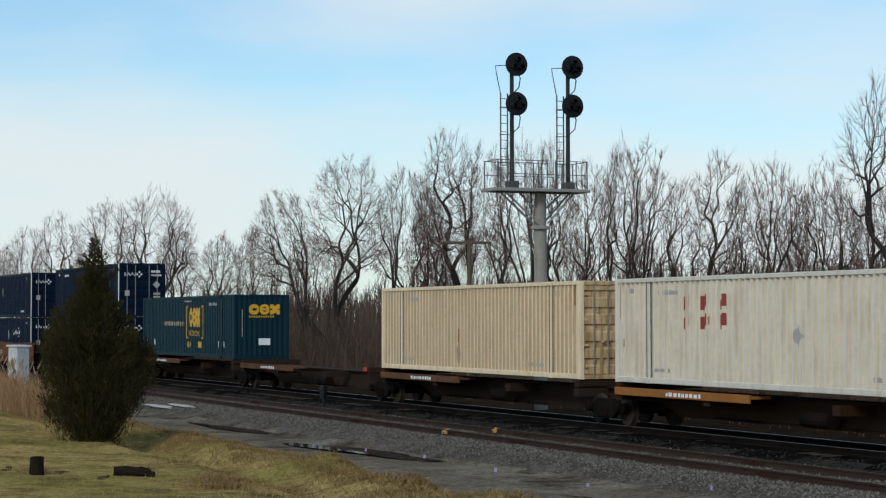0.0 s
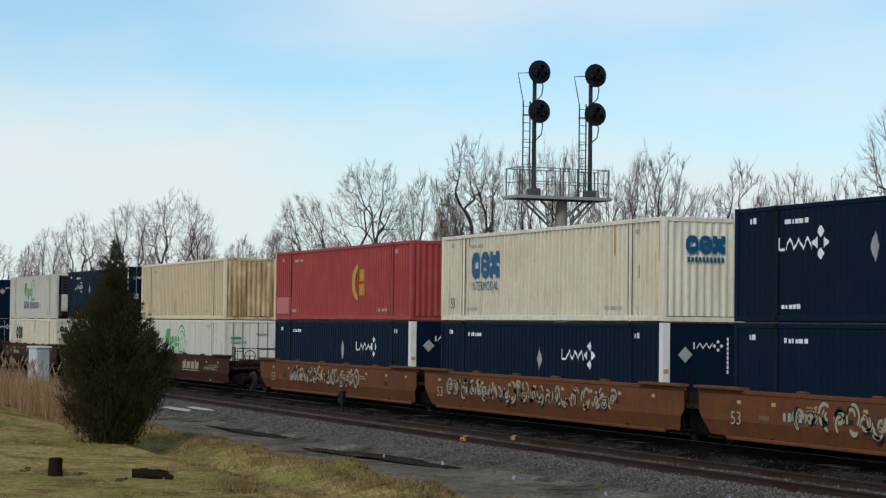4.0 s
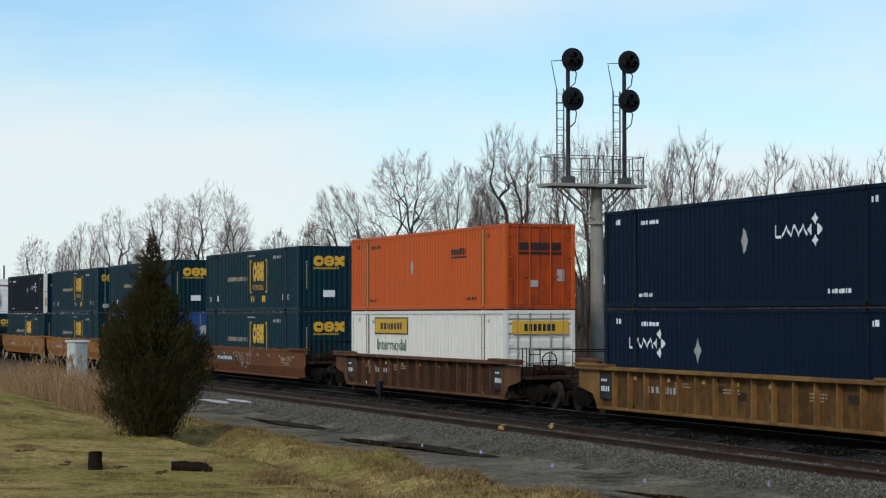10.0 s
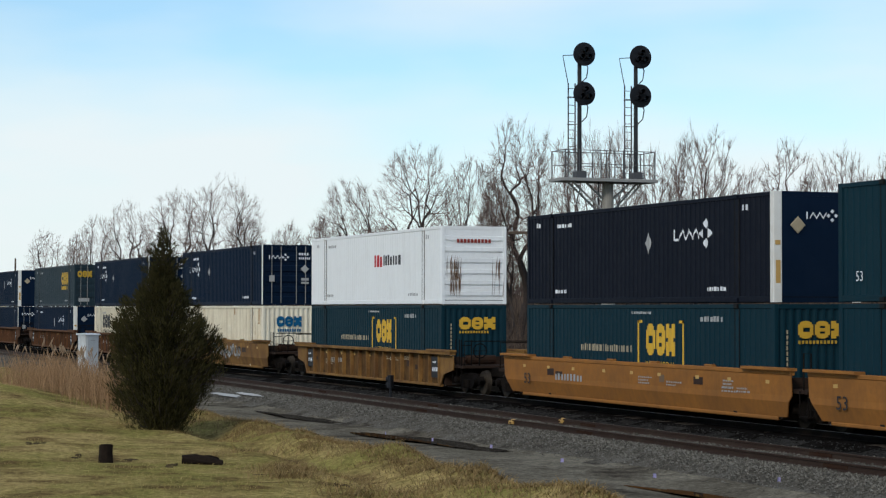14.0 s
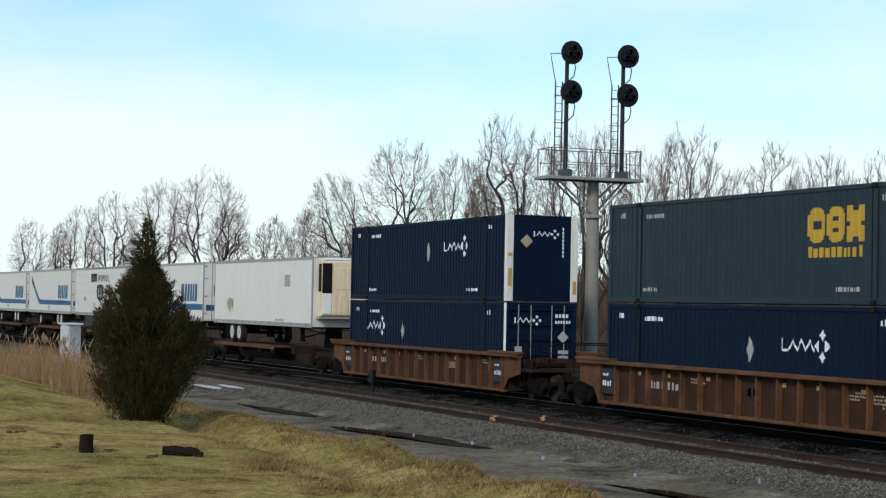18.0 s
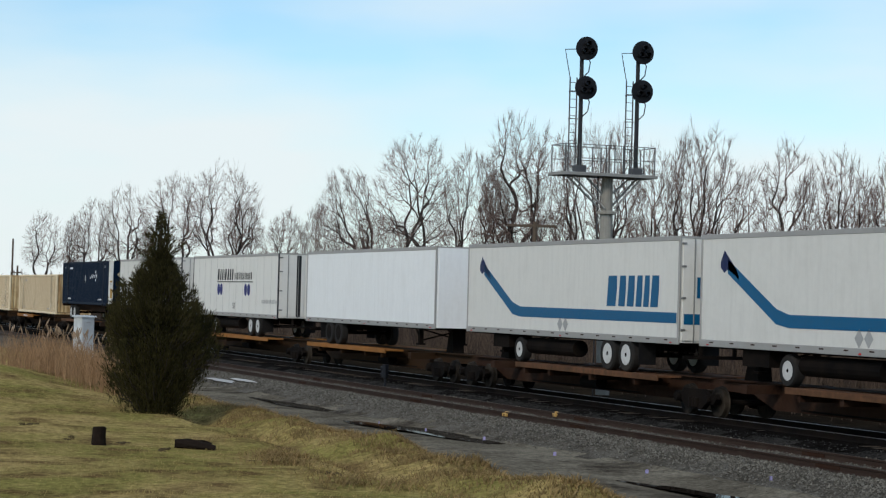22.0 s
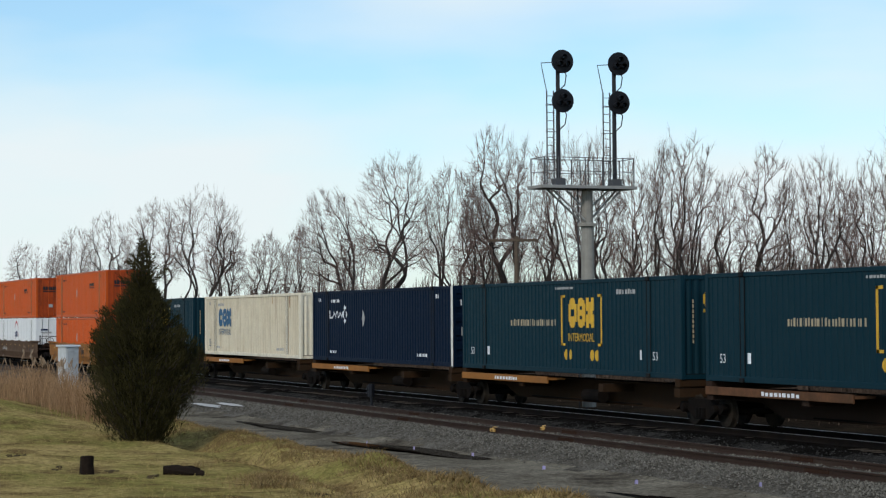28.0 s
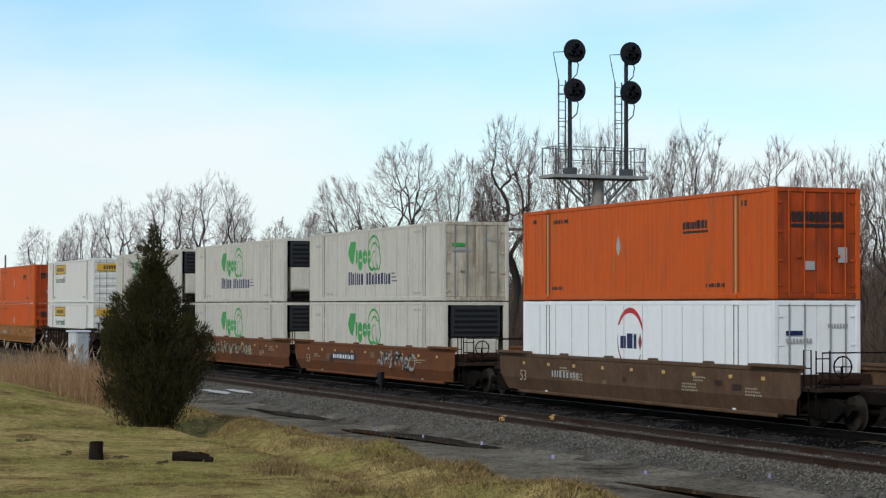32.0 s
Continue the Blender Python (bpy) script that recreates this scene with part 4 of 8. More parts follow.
def make_pole(x, y, h, arms, label, r=0.13):
    z = ground_z(x, y)
    ob = thing("utility_pole", label, "utility pole", "utility poles", at=pose(x, y, z))
    part("pole", Shape().tube([(0, 0, -0.3), (0, 0, h * 0.5), (0.02, 0, h)], [r, r * 0.85, r * 0.7], 10), "pole", ob)
    for zz, half, turn in arms:
        a = part("crossarm", Shape().box(-half, half, -0.06, 0.06, -0.06, 0.06, 0.012), "pole", ob, at=pose(0, -0.12, zz, 0, 0, turn))
        ins = Shape().lathe([(0.03, 0.06), (0.05, 0.10), (0.035, 0.14), (0.045, 0.18), (0.02, 0.2)], "z", sides=8).mesh("insulator", MAT["mgrey"])
        for k in (-0.9, -0.4, 0.4, 0.9):
            part("insulator", ins, "mgrey", a, at=pose(half * k, 0, 0))
    return ob


def make_cedar():
    az, r = radians(13.15), 50.2
    x0, y0 = -r * math.cos(az), r * math.sin(az)
    z0 = ground_z(x0, y0)
    H = EYE[2] + r * math.tan(radians(2.23)) - z0
    ob = thing("cedar_tree", "dense dark green cone-shaped cedar on the lawn", "tree", at=pose(x0, y0, z0))
    part("trunk", Shape().tube([(0, 0, -0.1), (0.03, 0, 1.5), (0, 0.02, H * 0.8), (0, 0, H - 0.1)], [0.14, 0.10, 0.05, 0.01], 8), "bark", ob)
    prof = [(0.0, 0.40), (0.07, 0.68), (0.14, 0.96), (0.22, 1.17), (0.33, 1.32), (0.42, 1.32), (0.5, 1.22), (0.6, 0.96), (0.68, 0.66), (0.73, 0.44), (0.77, 0.26), (0.84, 0.16), (0.9, 0.16), (0.95, 0.08), (1.0, 0.01)]

    def width(t):
        for (a, ra), (b, rb) in zip(prof, prof[1:]):
            if t <= b:
                return ra + (rb - ra) * (t - a) / (b - a)
        return 0.03
    rnd = random.Random(31)
    limbs, leaf = Shape(), Shape()
    for k in range(620):
        t = rnd.random() ** 0.9 * 0.80 + 0.01
        a = rnd.uniform(0, 2 * math.pi)
        lump = 1 + 0.10 * math.sin(3 * a + 9 * t) + 0.12 * math.sin(7 * a - 19 * t)
        rr = width(t) * 0.93 * lump * (rnd.uniform(0.86, 1.10) if rnd.random() < 0.62 else rnd.uniform(0.45, 0.86))
        z = t * H * 0.97 + 0.1
        c, sn = math.cos(a), math.sin(a)
        size = rnd.uniform(0.30, 0.75) * (1.0 if t < 0.6 else 0.75 if t < 0.74 else 0.45)
        out = Vector((c, sn, rnd.uniform(0.7, 1.9))).normalized()
        tip = Vector((c * rr, sn * rr, z))
        foot = tip - out * size
        limbs.tube([(0, 0, max(0.1, z - 0.6 * rr - 0.2)), tuple(foot), tuple(tip)], [0.022, 0.012, 0.004], 4, False)
        for _ in range(int(125 * size / 0.55)):
            u = rnd.random()
            fat = 0.17 * size / 0.55 * (1 - u) ** 0.7 + 0.02
            base = foot + out * size * u + Vector((rnd.gauss(0, fat), rnd.gauss(0, fat), rnd.gauss(0, fat)))
            d = (out * 1.3 + Vector((rnd.gauss(0, .4), rnd.gauss(0, .4), 0.4 + rnd.gauss(0, .35)))).normalized()
            side = d.cross(Vector((rnd.gauss(0, 1), rnd.gauss(0, 1), rnd.gauss(0, 1)))).normalized() * rnd.uniform(0.006, 0.013)
            end = base + d * rnd.uniform(0.07, 0.17)
            mid = (base + end) / 2
            leaf.add([tuple(base), tuple(mid + side), tuple(end), tuple(mid - side)], [(0, 1, 2, 3)])
    for k in range(60):
        t = 0.72 + 0.28 * k / 60
        a = k * 2.4
        rr = (0.46 * (1 - t) / 0.28 + 0.03) * rnd.uniform(0.5, 1.35)
        z = t * H
        tip = Vector((math.cos(a) * rr, math.sin(a) * rr, z + rr * 0.7))
        limbs.tube([(0, 0, z - 0.05), tuple(tip)], [0.012, 0.004], 3, False)
        for _ in range(8 + int(rr * 130)):
            base = Vector((0, 0, z)).lerp(tip, rnd.uniform(0.2, 1.0)) + Vector((rnd.gauss(0, .03), rnd.gauss(0, .03), rnd.gauss(0, .03)))
            d = Vector((math.cos(a) + rnd.gauss(0, .6), math.sin(a) + rnd.gauss(0, .6), 1 + rnd.gauss(0, .5))).normalized()
            side = d.cross(Vector((rnd.gauss(0, 1), rnd.gauss(0, 1), 0.3))).normalized() * 0.011
            leaf.add([tuple(base), tuple(base + d * 0.05 + side), tuple(base + d * rnd.uniform(0.08, 0.13)), tuple(base + d * 0.05 - side)], [(0, 1, 2, 3)])
    part("branch_work", limbs, "bark", ob)
    part("crown", leaf, "needle", ob)


# ---- bare trees ----
def bare_tree(seed, h, half, foot=0.0, trunks=1, tips=1500):
    """Two shapes: trunk with limbs, and fine twigs. Limbs fork again and again towards buds spread over a domed crown.
    half: the crown's half width; foot: how far beside the crown's middle the stem stands."""
    rnd = random.Random(seed)
    wood, twig = Shape(), Shape()
    mid = Vector((0, 0, 0.60 * h))
    thick = (0.0140 if tips > 600 else 0.0115) * h / tips ** 0.5
    buds = []
    lumps = [(rnd.uniform(0, 6.28), rnd.uniform(0.0, 0.22)) for _ in range(4)]
    while len(buds) < tips:
        v = Vector((rnd.gauss(0, 1), rnd.gauss(0, 1), rnd.gauss(0.2, 0.8))).normalized()
        a = math.atan2(v.y, v.x)
        r = (rnd.uniform(0.8, 1.0) if rnd.random() < 0.72 else rnd.uniform(0.4, 0.8)) * (1 - sum(d * max(0.0, math.cos(2 * a - b)) for b, d in lumps) * 0.3) * rnd.uniform(0.94, 1.03)
        q = mid + Vector((v.x * half * r, v.y * half * r, v.z * (0.41 if v.z > 0 else 0.2) * h * r))
        if q.z > 0.46 * h:
            buds.append(q)

    def limb(p, d, goal, r0, r1, count):
        far = (goal - p).length
        n = 4 if count > 60 else 3 if count > 10 else 2 if count > 3 else 1
        side = Vector((rnd.gauss(0, 1), rnd.gauss(0, 1), rnd.gauss(0, 0.5))) * far * (0.075 if count > 12 else 0.04)
        c = p + d * far * 0.38 + side
        pts = []
        for i in range(n + 1):
            t = i / n
            pts.append(p * (1 - t) ** 2 + c * 2 * t * (1 - t) + goal * t * t)
        radii = [r0 + (r1 - r0) * i / n for i in range(n + 1)]
        (wood if r1 > 0.028 else twig).tube([tuple(q) for q in pts], radii, 8 if count > 300 else 6 if count > 80 else 4 if count > 15 else 3, False)
        return (goal - (c if n > 1 else p)).normalized()

    def grow(p, d, group, radius):
        n = len(group)
        if n == 1:
            limb(p, d, group[0], 0.0075, 0.004, 1)
            way = (group[0] - p).normalized()
            away = (group[0] - mid).normalized()
            for _ in range(7):
                q = p.lerp(group[0], rnd.uniform(0.2, 1.0))
                e = q + (way * 0.7 + away * 0.5 + Vector((rnd.gauss(0, 0.42), rnd.gauss(0, 0.42), rnd.gauss(0.08, 0.36)))).normalized() * h * rnd.uniform(0.018, 0.05)
                twig.add([(q.x - 0.006, q.y - 0.003, q.z), (q.x + 0.006, q.y + 0.003, q.z + 0.004), tuple(e)], [(0, 1, 2)])
            return
        centre = sum(group, Vector()) / n
        reach = rnd.uniform(0.32, 0.48) if n < 150 else rnd.uniform(0.3, 0.46)
        goal = p.lerp(centre, reach) + Vector((rnd.gauss(0, 1), rnd.gauss(0, 1), rnd.gauss(0, 0.6))) * (centre - p).length * 0.05
        end = max(0.0075, thick * n ** 0.5)
        d = limb(p, d, goal, max(radius, end), end, n)
        a, b = rnd.choice(group), rnd.choice(group)
        for _ in range(6):
            a2, b2 = rnd.choice(group), rnd.choice(group)
            if (a2 - b2).length > (a - b).length:
                a, b = a2, b2
        axis = (b - a) if (b - a).length > 1e-6 else Vector((1, 0, 0))
        group = sorted(group, key=lambda q: (q - goal).normalized().dot(axis))
        k = min(n - 1, max(1, int(n * rnd.uniform(0.28, 0.72))))
        for g in (group[:k], group[k:]):
            if g:
                grow(goal, d, g, thick * len(g) ** 0.5)

    buds.sort(key=lambda q: q.x + 0.3 * q.y)
    for k in range(trunks):
        g = buds[k * tips // trunks:(k + 1) * tips // trunks]
        side = k - (trunks - 1) / 2
        base = Vector((foot + side * 0.05 * h, rnd.uniform(-0.3, 0.3), -0.25))
        grow(base, Vector((-0.7 * foot / h + 0.22 * side + rnd.gauss(0, 0.12), rnd.gauss(0, 0.1), 1)).normalized(), g, 1.35 * thick * len(g) ** 0.5)
    return wood, twig


def put_tree(meshes, az, row, grow=1.0, turn=0.0, label="", tall=14.0):
    a = radians(az)
    x, y = -row / math.tan(a), row
    ob = thing("bare_tree", label or "leafless deciduous tree with a branching brown crown", "tree", "bare trees behind the railway", at=pose(x, y, ground_z(x, y), 0, 0, turn))
    ob.scale = (grow, grow, grow)
    part("trunk", meshes[0], "bark", ob)
    part("crown", meshes[1], "twig", ob, "fine leafless twigs")
    return ob


def make_trees():
    # heading from the rails' far end in degrees, row distance, height, half width, foot beside the crown, stems
    main = [(9.98, 46, 14.0, 2.2, 0.0, 1), (10.76, 46, 13.1, 1.0, 0.0, 1), (11.36, 46, 14.5, 2.1, 0.3, 2), (12.19, 45, 14.9, 2.2, -0.5, 1), (12.70, 60, 12.4, 1.2, 0.0, 1), (13.51, 45, 14.8, 2.5, 1.1, 1),
            (14.87, 45, 14.9, 3.1, -0.7, 2), (15.44, 47, 11.7, 1.7, 0.0, 2), (16.65, 44, 10.0, 1.4, -1.5, 1), (18.28, 45, 12.8, 1.8, 4.5, 1), (17.68, 47, 10.5, 1.5, 0.0, 3), (19.27, 47, 9.6, 1.7, 0.0, 3),
            (20.22, 45, 14.1, 2.5, 0.1, 1), (21.86, 45, 12.7, 1.9, -0.5, 2), (23.05, 45, 14.3, 1.7, 0.1, 1), (22.52, 44, 10.9, 1.1, 0.4, 1), (24.03, 46, 13.1, 1.4, 0.0, 2), (24.98, 45, 12.9, 1.4, 0.0, 2),
            (25.93, 46, 12.8, 1.2, -0.2, 2), (27.04, 45, 11.9, 1.2, 0.3, 2), (27.90, 46, 12.7, 1.0, 0.3, 2), (28.75, 45, 12.4, 1.0, -0.2, 2), (29.70, 44, 10.4, 0.9, -0.2, 1), (30.64, 45, 11.2, 1.2, -0.7, 1),
            (31.41, 46, 10.6, 0.9, -0.4, 2), (32.15, 45, 10.7, 0.9, -0.5, 1), (32.64, 46, 9.7, 0.8, -0.7, 1), (33.60, 45, 10.3, 1.1, 0.0, 1), (35.1, 43, 12.4, 1.4, 0.0, 1), (36.3, 45, 11.0, 1.5, 0.0, 2)]
    shapes = []
    for i, (az, row, h, half, foot, stems) in enumerate(main):
        w, t = bare_tree(100 + i, h * (1.03 if 13 < az < 23.5 or az > 34 else 1.0 if az < 13 else 1.055 if az < 26.5 else 0.99), half * (1.34 if az > 13 else 1.42), foot, stems, 820 if 13 < az < 23.5 else 700 if az < 13 else 520 if az < 28 else 330)
        meshes = (w.mesh("trunk", MAT["bark"]), t.mesh("crown", MAT["twig"]))
        shapes.append((meshes, h))
        put_tree(meshes, az, row, 1.0, 68.5, "leafless tree with %s and a fine brown crown" % ("several slender stems" if stems > 1 else "one bowed grey-brown trunk"))
    rnd = random.Random(77)
    for k in range(9):
        az = 17.5 + 19 * (k + rnd.random() * 0.8) / 9
        m, h = shapes[rnd.choice((10, 11, 16, 17, 18, 19))]
        row = rnd.uniform(49, 62)
        want = (7.6 + 1.8 * rnd.random()) * row / 52
        put_tree(m, az, row, want / h, rnd.uniform(40, 320), "smaller leafless tree standing in the thicket")


def make_thicket():
    rnd, s = random.Random(5), Shape()
    for _ in range(2300):
        az = radians(10 + 28 * rnd.random() ** 0.85)
        row = rnd.uniform(36.5, 60)
        x, y = -row / math.tan(az), row
        z, h = ground_z(x, y) - 0.1, rnd.uniform(1.6, 4.6) * (0.75 + 0.6 * noise.noise((x * 0.09, y * 0.05, 1)))
        for _ in range(3):
            tx, ty = rnd.gauss(0, 0.16) * h, rnd.gauss(0, 0.16) * h
            bx, by = x + rnd.gauss(0, 0.35), y + rnd.gauss(0, 0.35)
            s.tube([(bx, by, z), (bx + tx * 0.4, by + ty * 0.4, z + h * 0.5), (bx + tx, by + ty, z + h)], [0.03, 0.02, 0.006], 3, False)
            for _ in range(4):
                k = rnd.uniform(0.25, 0.9)
                q = (bx + tx * k, by + ty * k, z + h * k)
                s.tube([q, (q[0] + rnd.gauss(0, 0.4), q[1] + rnd.gauss(0, 0.4), q[2] + rnd.uniform(0.3, 1.1))], [0.014, 0.005], 3, False)
    tagged(new("thicket", s.mesh("thicket", MAT["thicket"])), "dense brown leafless thicket under the trees", "thicket", kind="stuff")
    s = Shape()
    for _ in range(2600):
        az = radians(7 + 32 * rnd.random())
        row = rnd.uniform(85, 190)
        x, y = -row / math.tan(az), row
        if x < -900:
            continue
        z, h = -0.8, rnd.uniform(5, 9.5)
        for _ in range(3):
            tx = rnd.gauss(0, 0.13) * h
            s.tube([(x, y, z), (x + tx, y, z + h)], [0.12, 0.02], 3, False)
            for _ in range(5):
                k = rnd.uniform(0.3, 0.9)
                s.tube([(x + tx * k, y, z + h * k), (x + tx * k + rnd.gauss(0, 1.1), y, z + h * k + rnd.uniform(0.6, 2.2))], [0.06, 0.015], 3, False)
    tagged(new("far_woods", s.mesh("far_woods", MAT["thicket"])), "distant band of leafless brown woodland", "woods", kind="stuff")


make_ground()
make_track("track_1", TRACK_NEAR, False, "empty rusty railway track on grey ballast")
make_track("track_2", TRACK_TRAIN, True, "main railway track with polished rails under the train")
make_puddles()
make_rail_marks()
make_dwarf()
make_flags()
make_signal()
make_cabinet()
make_stump()
make_clods()
make_cedar()
make_trees()
make_thicket()
make_pole(-83.7, 36.6, 7.2, [(7.0, 1.1, 66)], "weathered timber pole with one crossarm behind the tracks", 0.14)
make_pole(-130.2, 19.0, 9.1, [(8.95, 0.95, 20), (6.55, 0.8, 20)], "distant slender pole with two short arms", 0.10)
make_pole(-205.5, 33.0, 8.6, [], "distant thin bare pole beside the railway", 0.12)
make_pole(-203.5, 33.2, 5.9, [(5.2, 0.5, 90)], "distant short dark post with a crossarm", 0.13)


def make_leaning_pole():
    x, y = -20.35, 14.5
    z = ground_z(x, y)
    ob = thing("utility_pole", "rough dark brown timber pole beside the gravel road", "utility pole", "utility poles", at=pose(x, y, z, 0, 0.6, 0))
    part("pole", Shape().tube([(0, 0, -0.3), (0.03, 0, 2.0), (0.05, 0, 5), (0.1, 0, 9)], [0.17, 0.16, 0.145, 0.12], 12), "pole", ob)
    part("brace", Shape().tube([(0.05, 0, 7.5), (-0.5, 0.1, 8.3)], 0.03, 6), "mast", ob, "dark steel brace")


make_leaning_pole()


# ---- train: containers ----
MAT["mseam"] = paint("grimy seam", (0.09, 0.075, 0.058), 0.8, dirt_amount=0.2, bump=0)
MAT["mrun"] = paint("rust run", (0.34, 0.21, 0.10), 0.8, vary=0.3, dirt=(0.2, 0.1, 0.04), dirt_amount=0.5, bump=0)
L, W, H = 16.15, 2.60, 2.90
HALF = L / 2
PITCH = 0.2785


def rib_y(x, deep):
    """How far the ribbed side is set back at x."""
    t = ((x + HALF) / PITCH) % 1.0
    if t < 0.28:
        return 0.0
    if t < 0.38:
        return deep * (t - 0.28) / 0.10
    if t < 0.90:
        return deep
    return deep * (1 - (t - 0.90) / 0.10)


def rib_breaks(x0, x1):
    out, k = [x0], math.floor((x0 + HALF) / PITCH)
    while True:
        for t in (0.0, 0.28, 0.38, 0.90):
            x = (k + t) * PITCH - HALF
            if x >= x1:
                return out + [x1]
            if x > x0 + 1e-4:
                out.append(x)
        k += 1


def side_shape(deep, length=L, h=H, w=W):
    """Walls, roof and floor of a box whose two long sides are ribbed."""
    s, half = Shape(), length / 2
    s.tags = []
    xs = rib_breaks(-half + 0.08, half - 0.08) if deep > 0 else [-half + 0.08, half - 0.08]
    for sign in (-1, 1):
        o = len(s.v)
        for x in xs:
            y = sign * (w / 2 - 0.012 - (rib_y(x, deep) if deep > 0 else 0))
            s.v += [(x, y, 0.14), (x, y, h - 0.1)]
        for i in range(len(xs) - 1):
            q = (o + 2 * i, o + 2 * i + 2, o + 2 * i + 3, o + 2 * i + 1)
            s.f.append(q if sign < 0 else q[::-1])
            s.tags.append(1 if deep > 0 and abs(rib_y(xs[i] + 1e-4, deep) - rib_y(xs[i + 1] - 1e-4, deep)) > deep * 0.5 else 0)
    return s


SHARED = {}
PALE = ("cream", "ivory", "pale", "greywhite", "white", "bright", "orange")


def shared(key, build, material):
    k = (key, material)
    if k not in SHARED:
        s = build()
        me = SHARED[k] = s.mesh(key.split(":")[0], MAT[material])
        # Sloped rib faces of pale boxes get the darker groove colour as painted shade.
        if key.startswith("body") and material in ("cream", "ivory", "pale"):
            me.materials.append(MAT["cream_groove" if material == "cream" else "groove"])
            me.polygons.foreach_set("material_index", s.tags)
    return SHARED[k]


def frame_parts(box, paint_, edge, deep, posts=True):
    """The walls, rails, posts and castings that every container has."""
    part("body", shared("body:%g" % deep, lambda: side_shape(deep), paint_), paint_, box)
    part("roof", shared("roof:", lambda: Shape().box(-HALF + 0.02, HALF - 0.02, -W / 2 + 0.03, W / 2 - 0.03, H - 0.05, H - 0.012), paint_), paint_, box)
    part("floor", shared("floor:", lambda: Shape().box(-HALF + 0.02, HALF - 0.02, -W / 2 + 0.05, W / 2 - 0.05, 0.02, 0.15), "grime"), "grime", box, "dark underside")
    top = shared("top_rail:", lambda: Shape().box(-HALF + 0.1, HALF - 0.1, -0.035, 0.035, H - 0.12, H - 0.004, 0.012), paint_)
    low = shared("bottom_rail:", lambda: Shape().box(-HALF + 0.1, HALF - 0.1, -0.035, 0.035, 0.004, 0.16, 0.012), paint_)
    corner = shared("corner_post:", lambda: Shape().box(-0.09, 0.09, -0.07, 0.07, 0.0, H, 0.015), paint_)
    corner_e = shared("corner_post:", lambda: Shape().box(-0.09, 0.09, -0.07, 0.07, 0.0, H, 0.015), edge)
    cast = shared("corner_casting:", lambda: Shape().box(-0.095, 0.095, -0.085, 0.085, -0.002, 0.12, 0.012), "black" if paint_ in ("navy", "teal", "slate") else paint_)
    stack = shared("stacking_post:", lambda: Shape().box(-0.10, 0.10, -0.03, 0.03, 0.10, H - 0.05, 0.012), paint_)
    for sy in (-1, 1):
        y = sy * (W / 2 - 0.035)
        part("top_rail", top, paint_, box, at=pose(0, y, 0))
        part("bottom_rail", low, paint_, box, at=pose(0, y, 0))
        for sx in (-1, 1):
            part("corner_post", corner_e if edge != paint_ else corner, paint_, box, "white corner post" if edge != paint_ else "", at=pose(sx * (HALF - 0.085), sy * (W / 2 - 0.066), 0))
            if sy < 0:
                for z in (0, H - 0.117):
                    part("corner_casting", cast, paint_, box, at=pose(sx * 6.1, y - 0.004, z))
            if posts and sy < 0:
                part("stacking_post", stack, paint_, box, at=pose(sx * 6.1, y, 0))
                for dx in (-0.116, 0.116):
                    part("seam", shared("seam:", lambda: Shape().box(-0.014, 0.014, -0.004, 0.01, 0.16, H - 0.12), "mseam" if paint_ in PALE else "black"), "mseam", box, at=pose(sx * 6.1 + dx, -W / 2 + 0.004, 0))
    if paint_ in ("cream", "ivory", "pale", "greywhite", "orange"):
        rnd, m = random.Random(len(bpy.data.objects)), Mark(deep)
        for _ in range(26):
            xx = rnd.choice((-6.1, 6.1, -7.95, 7.85)) + rnd.gauss(0, 0.16) if rnd.random() < 0.5 else rnd.uniform(-7.9, 7.8)
            xx = max(-7.95, min(7.9, xx))
            zz = rnd.choice((H - 0.13, H - 0.13, rnd.uniform(0.6, 2.2)))
            m.rect(xx, xx + rnd.uniform(0.012, 0.035), max(0.17, zz - rnd.uniform(0.15, 1.1)), zz)
        m.put(box, "mrun", "thin rust runs down the side", "stain")


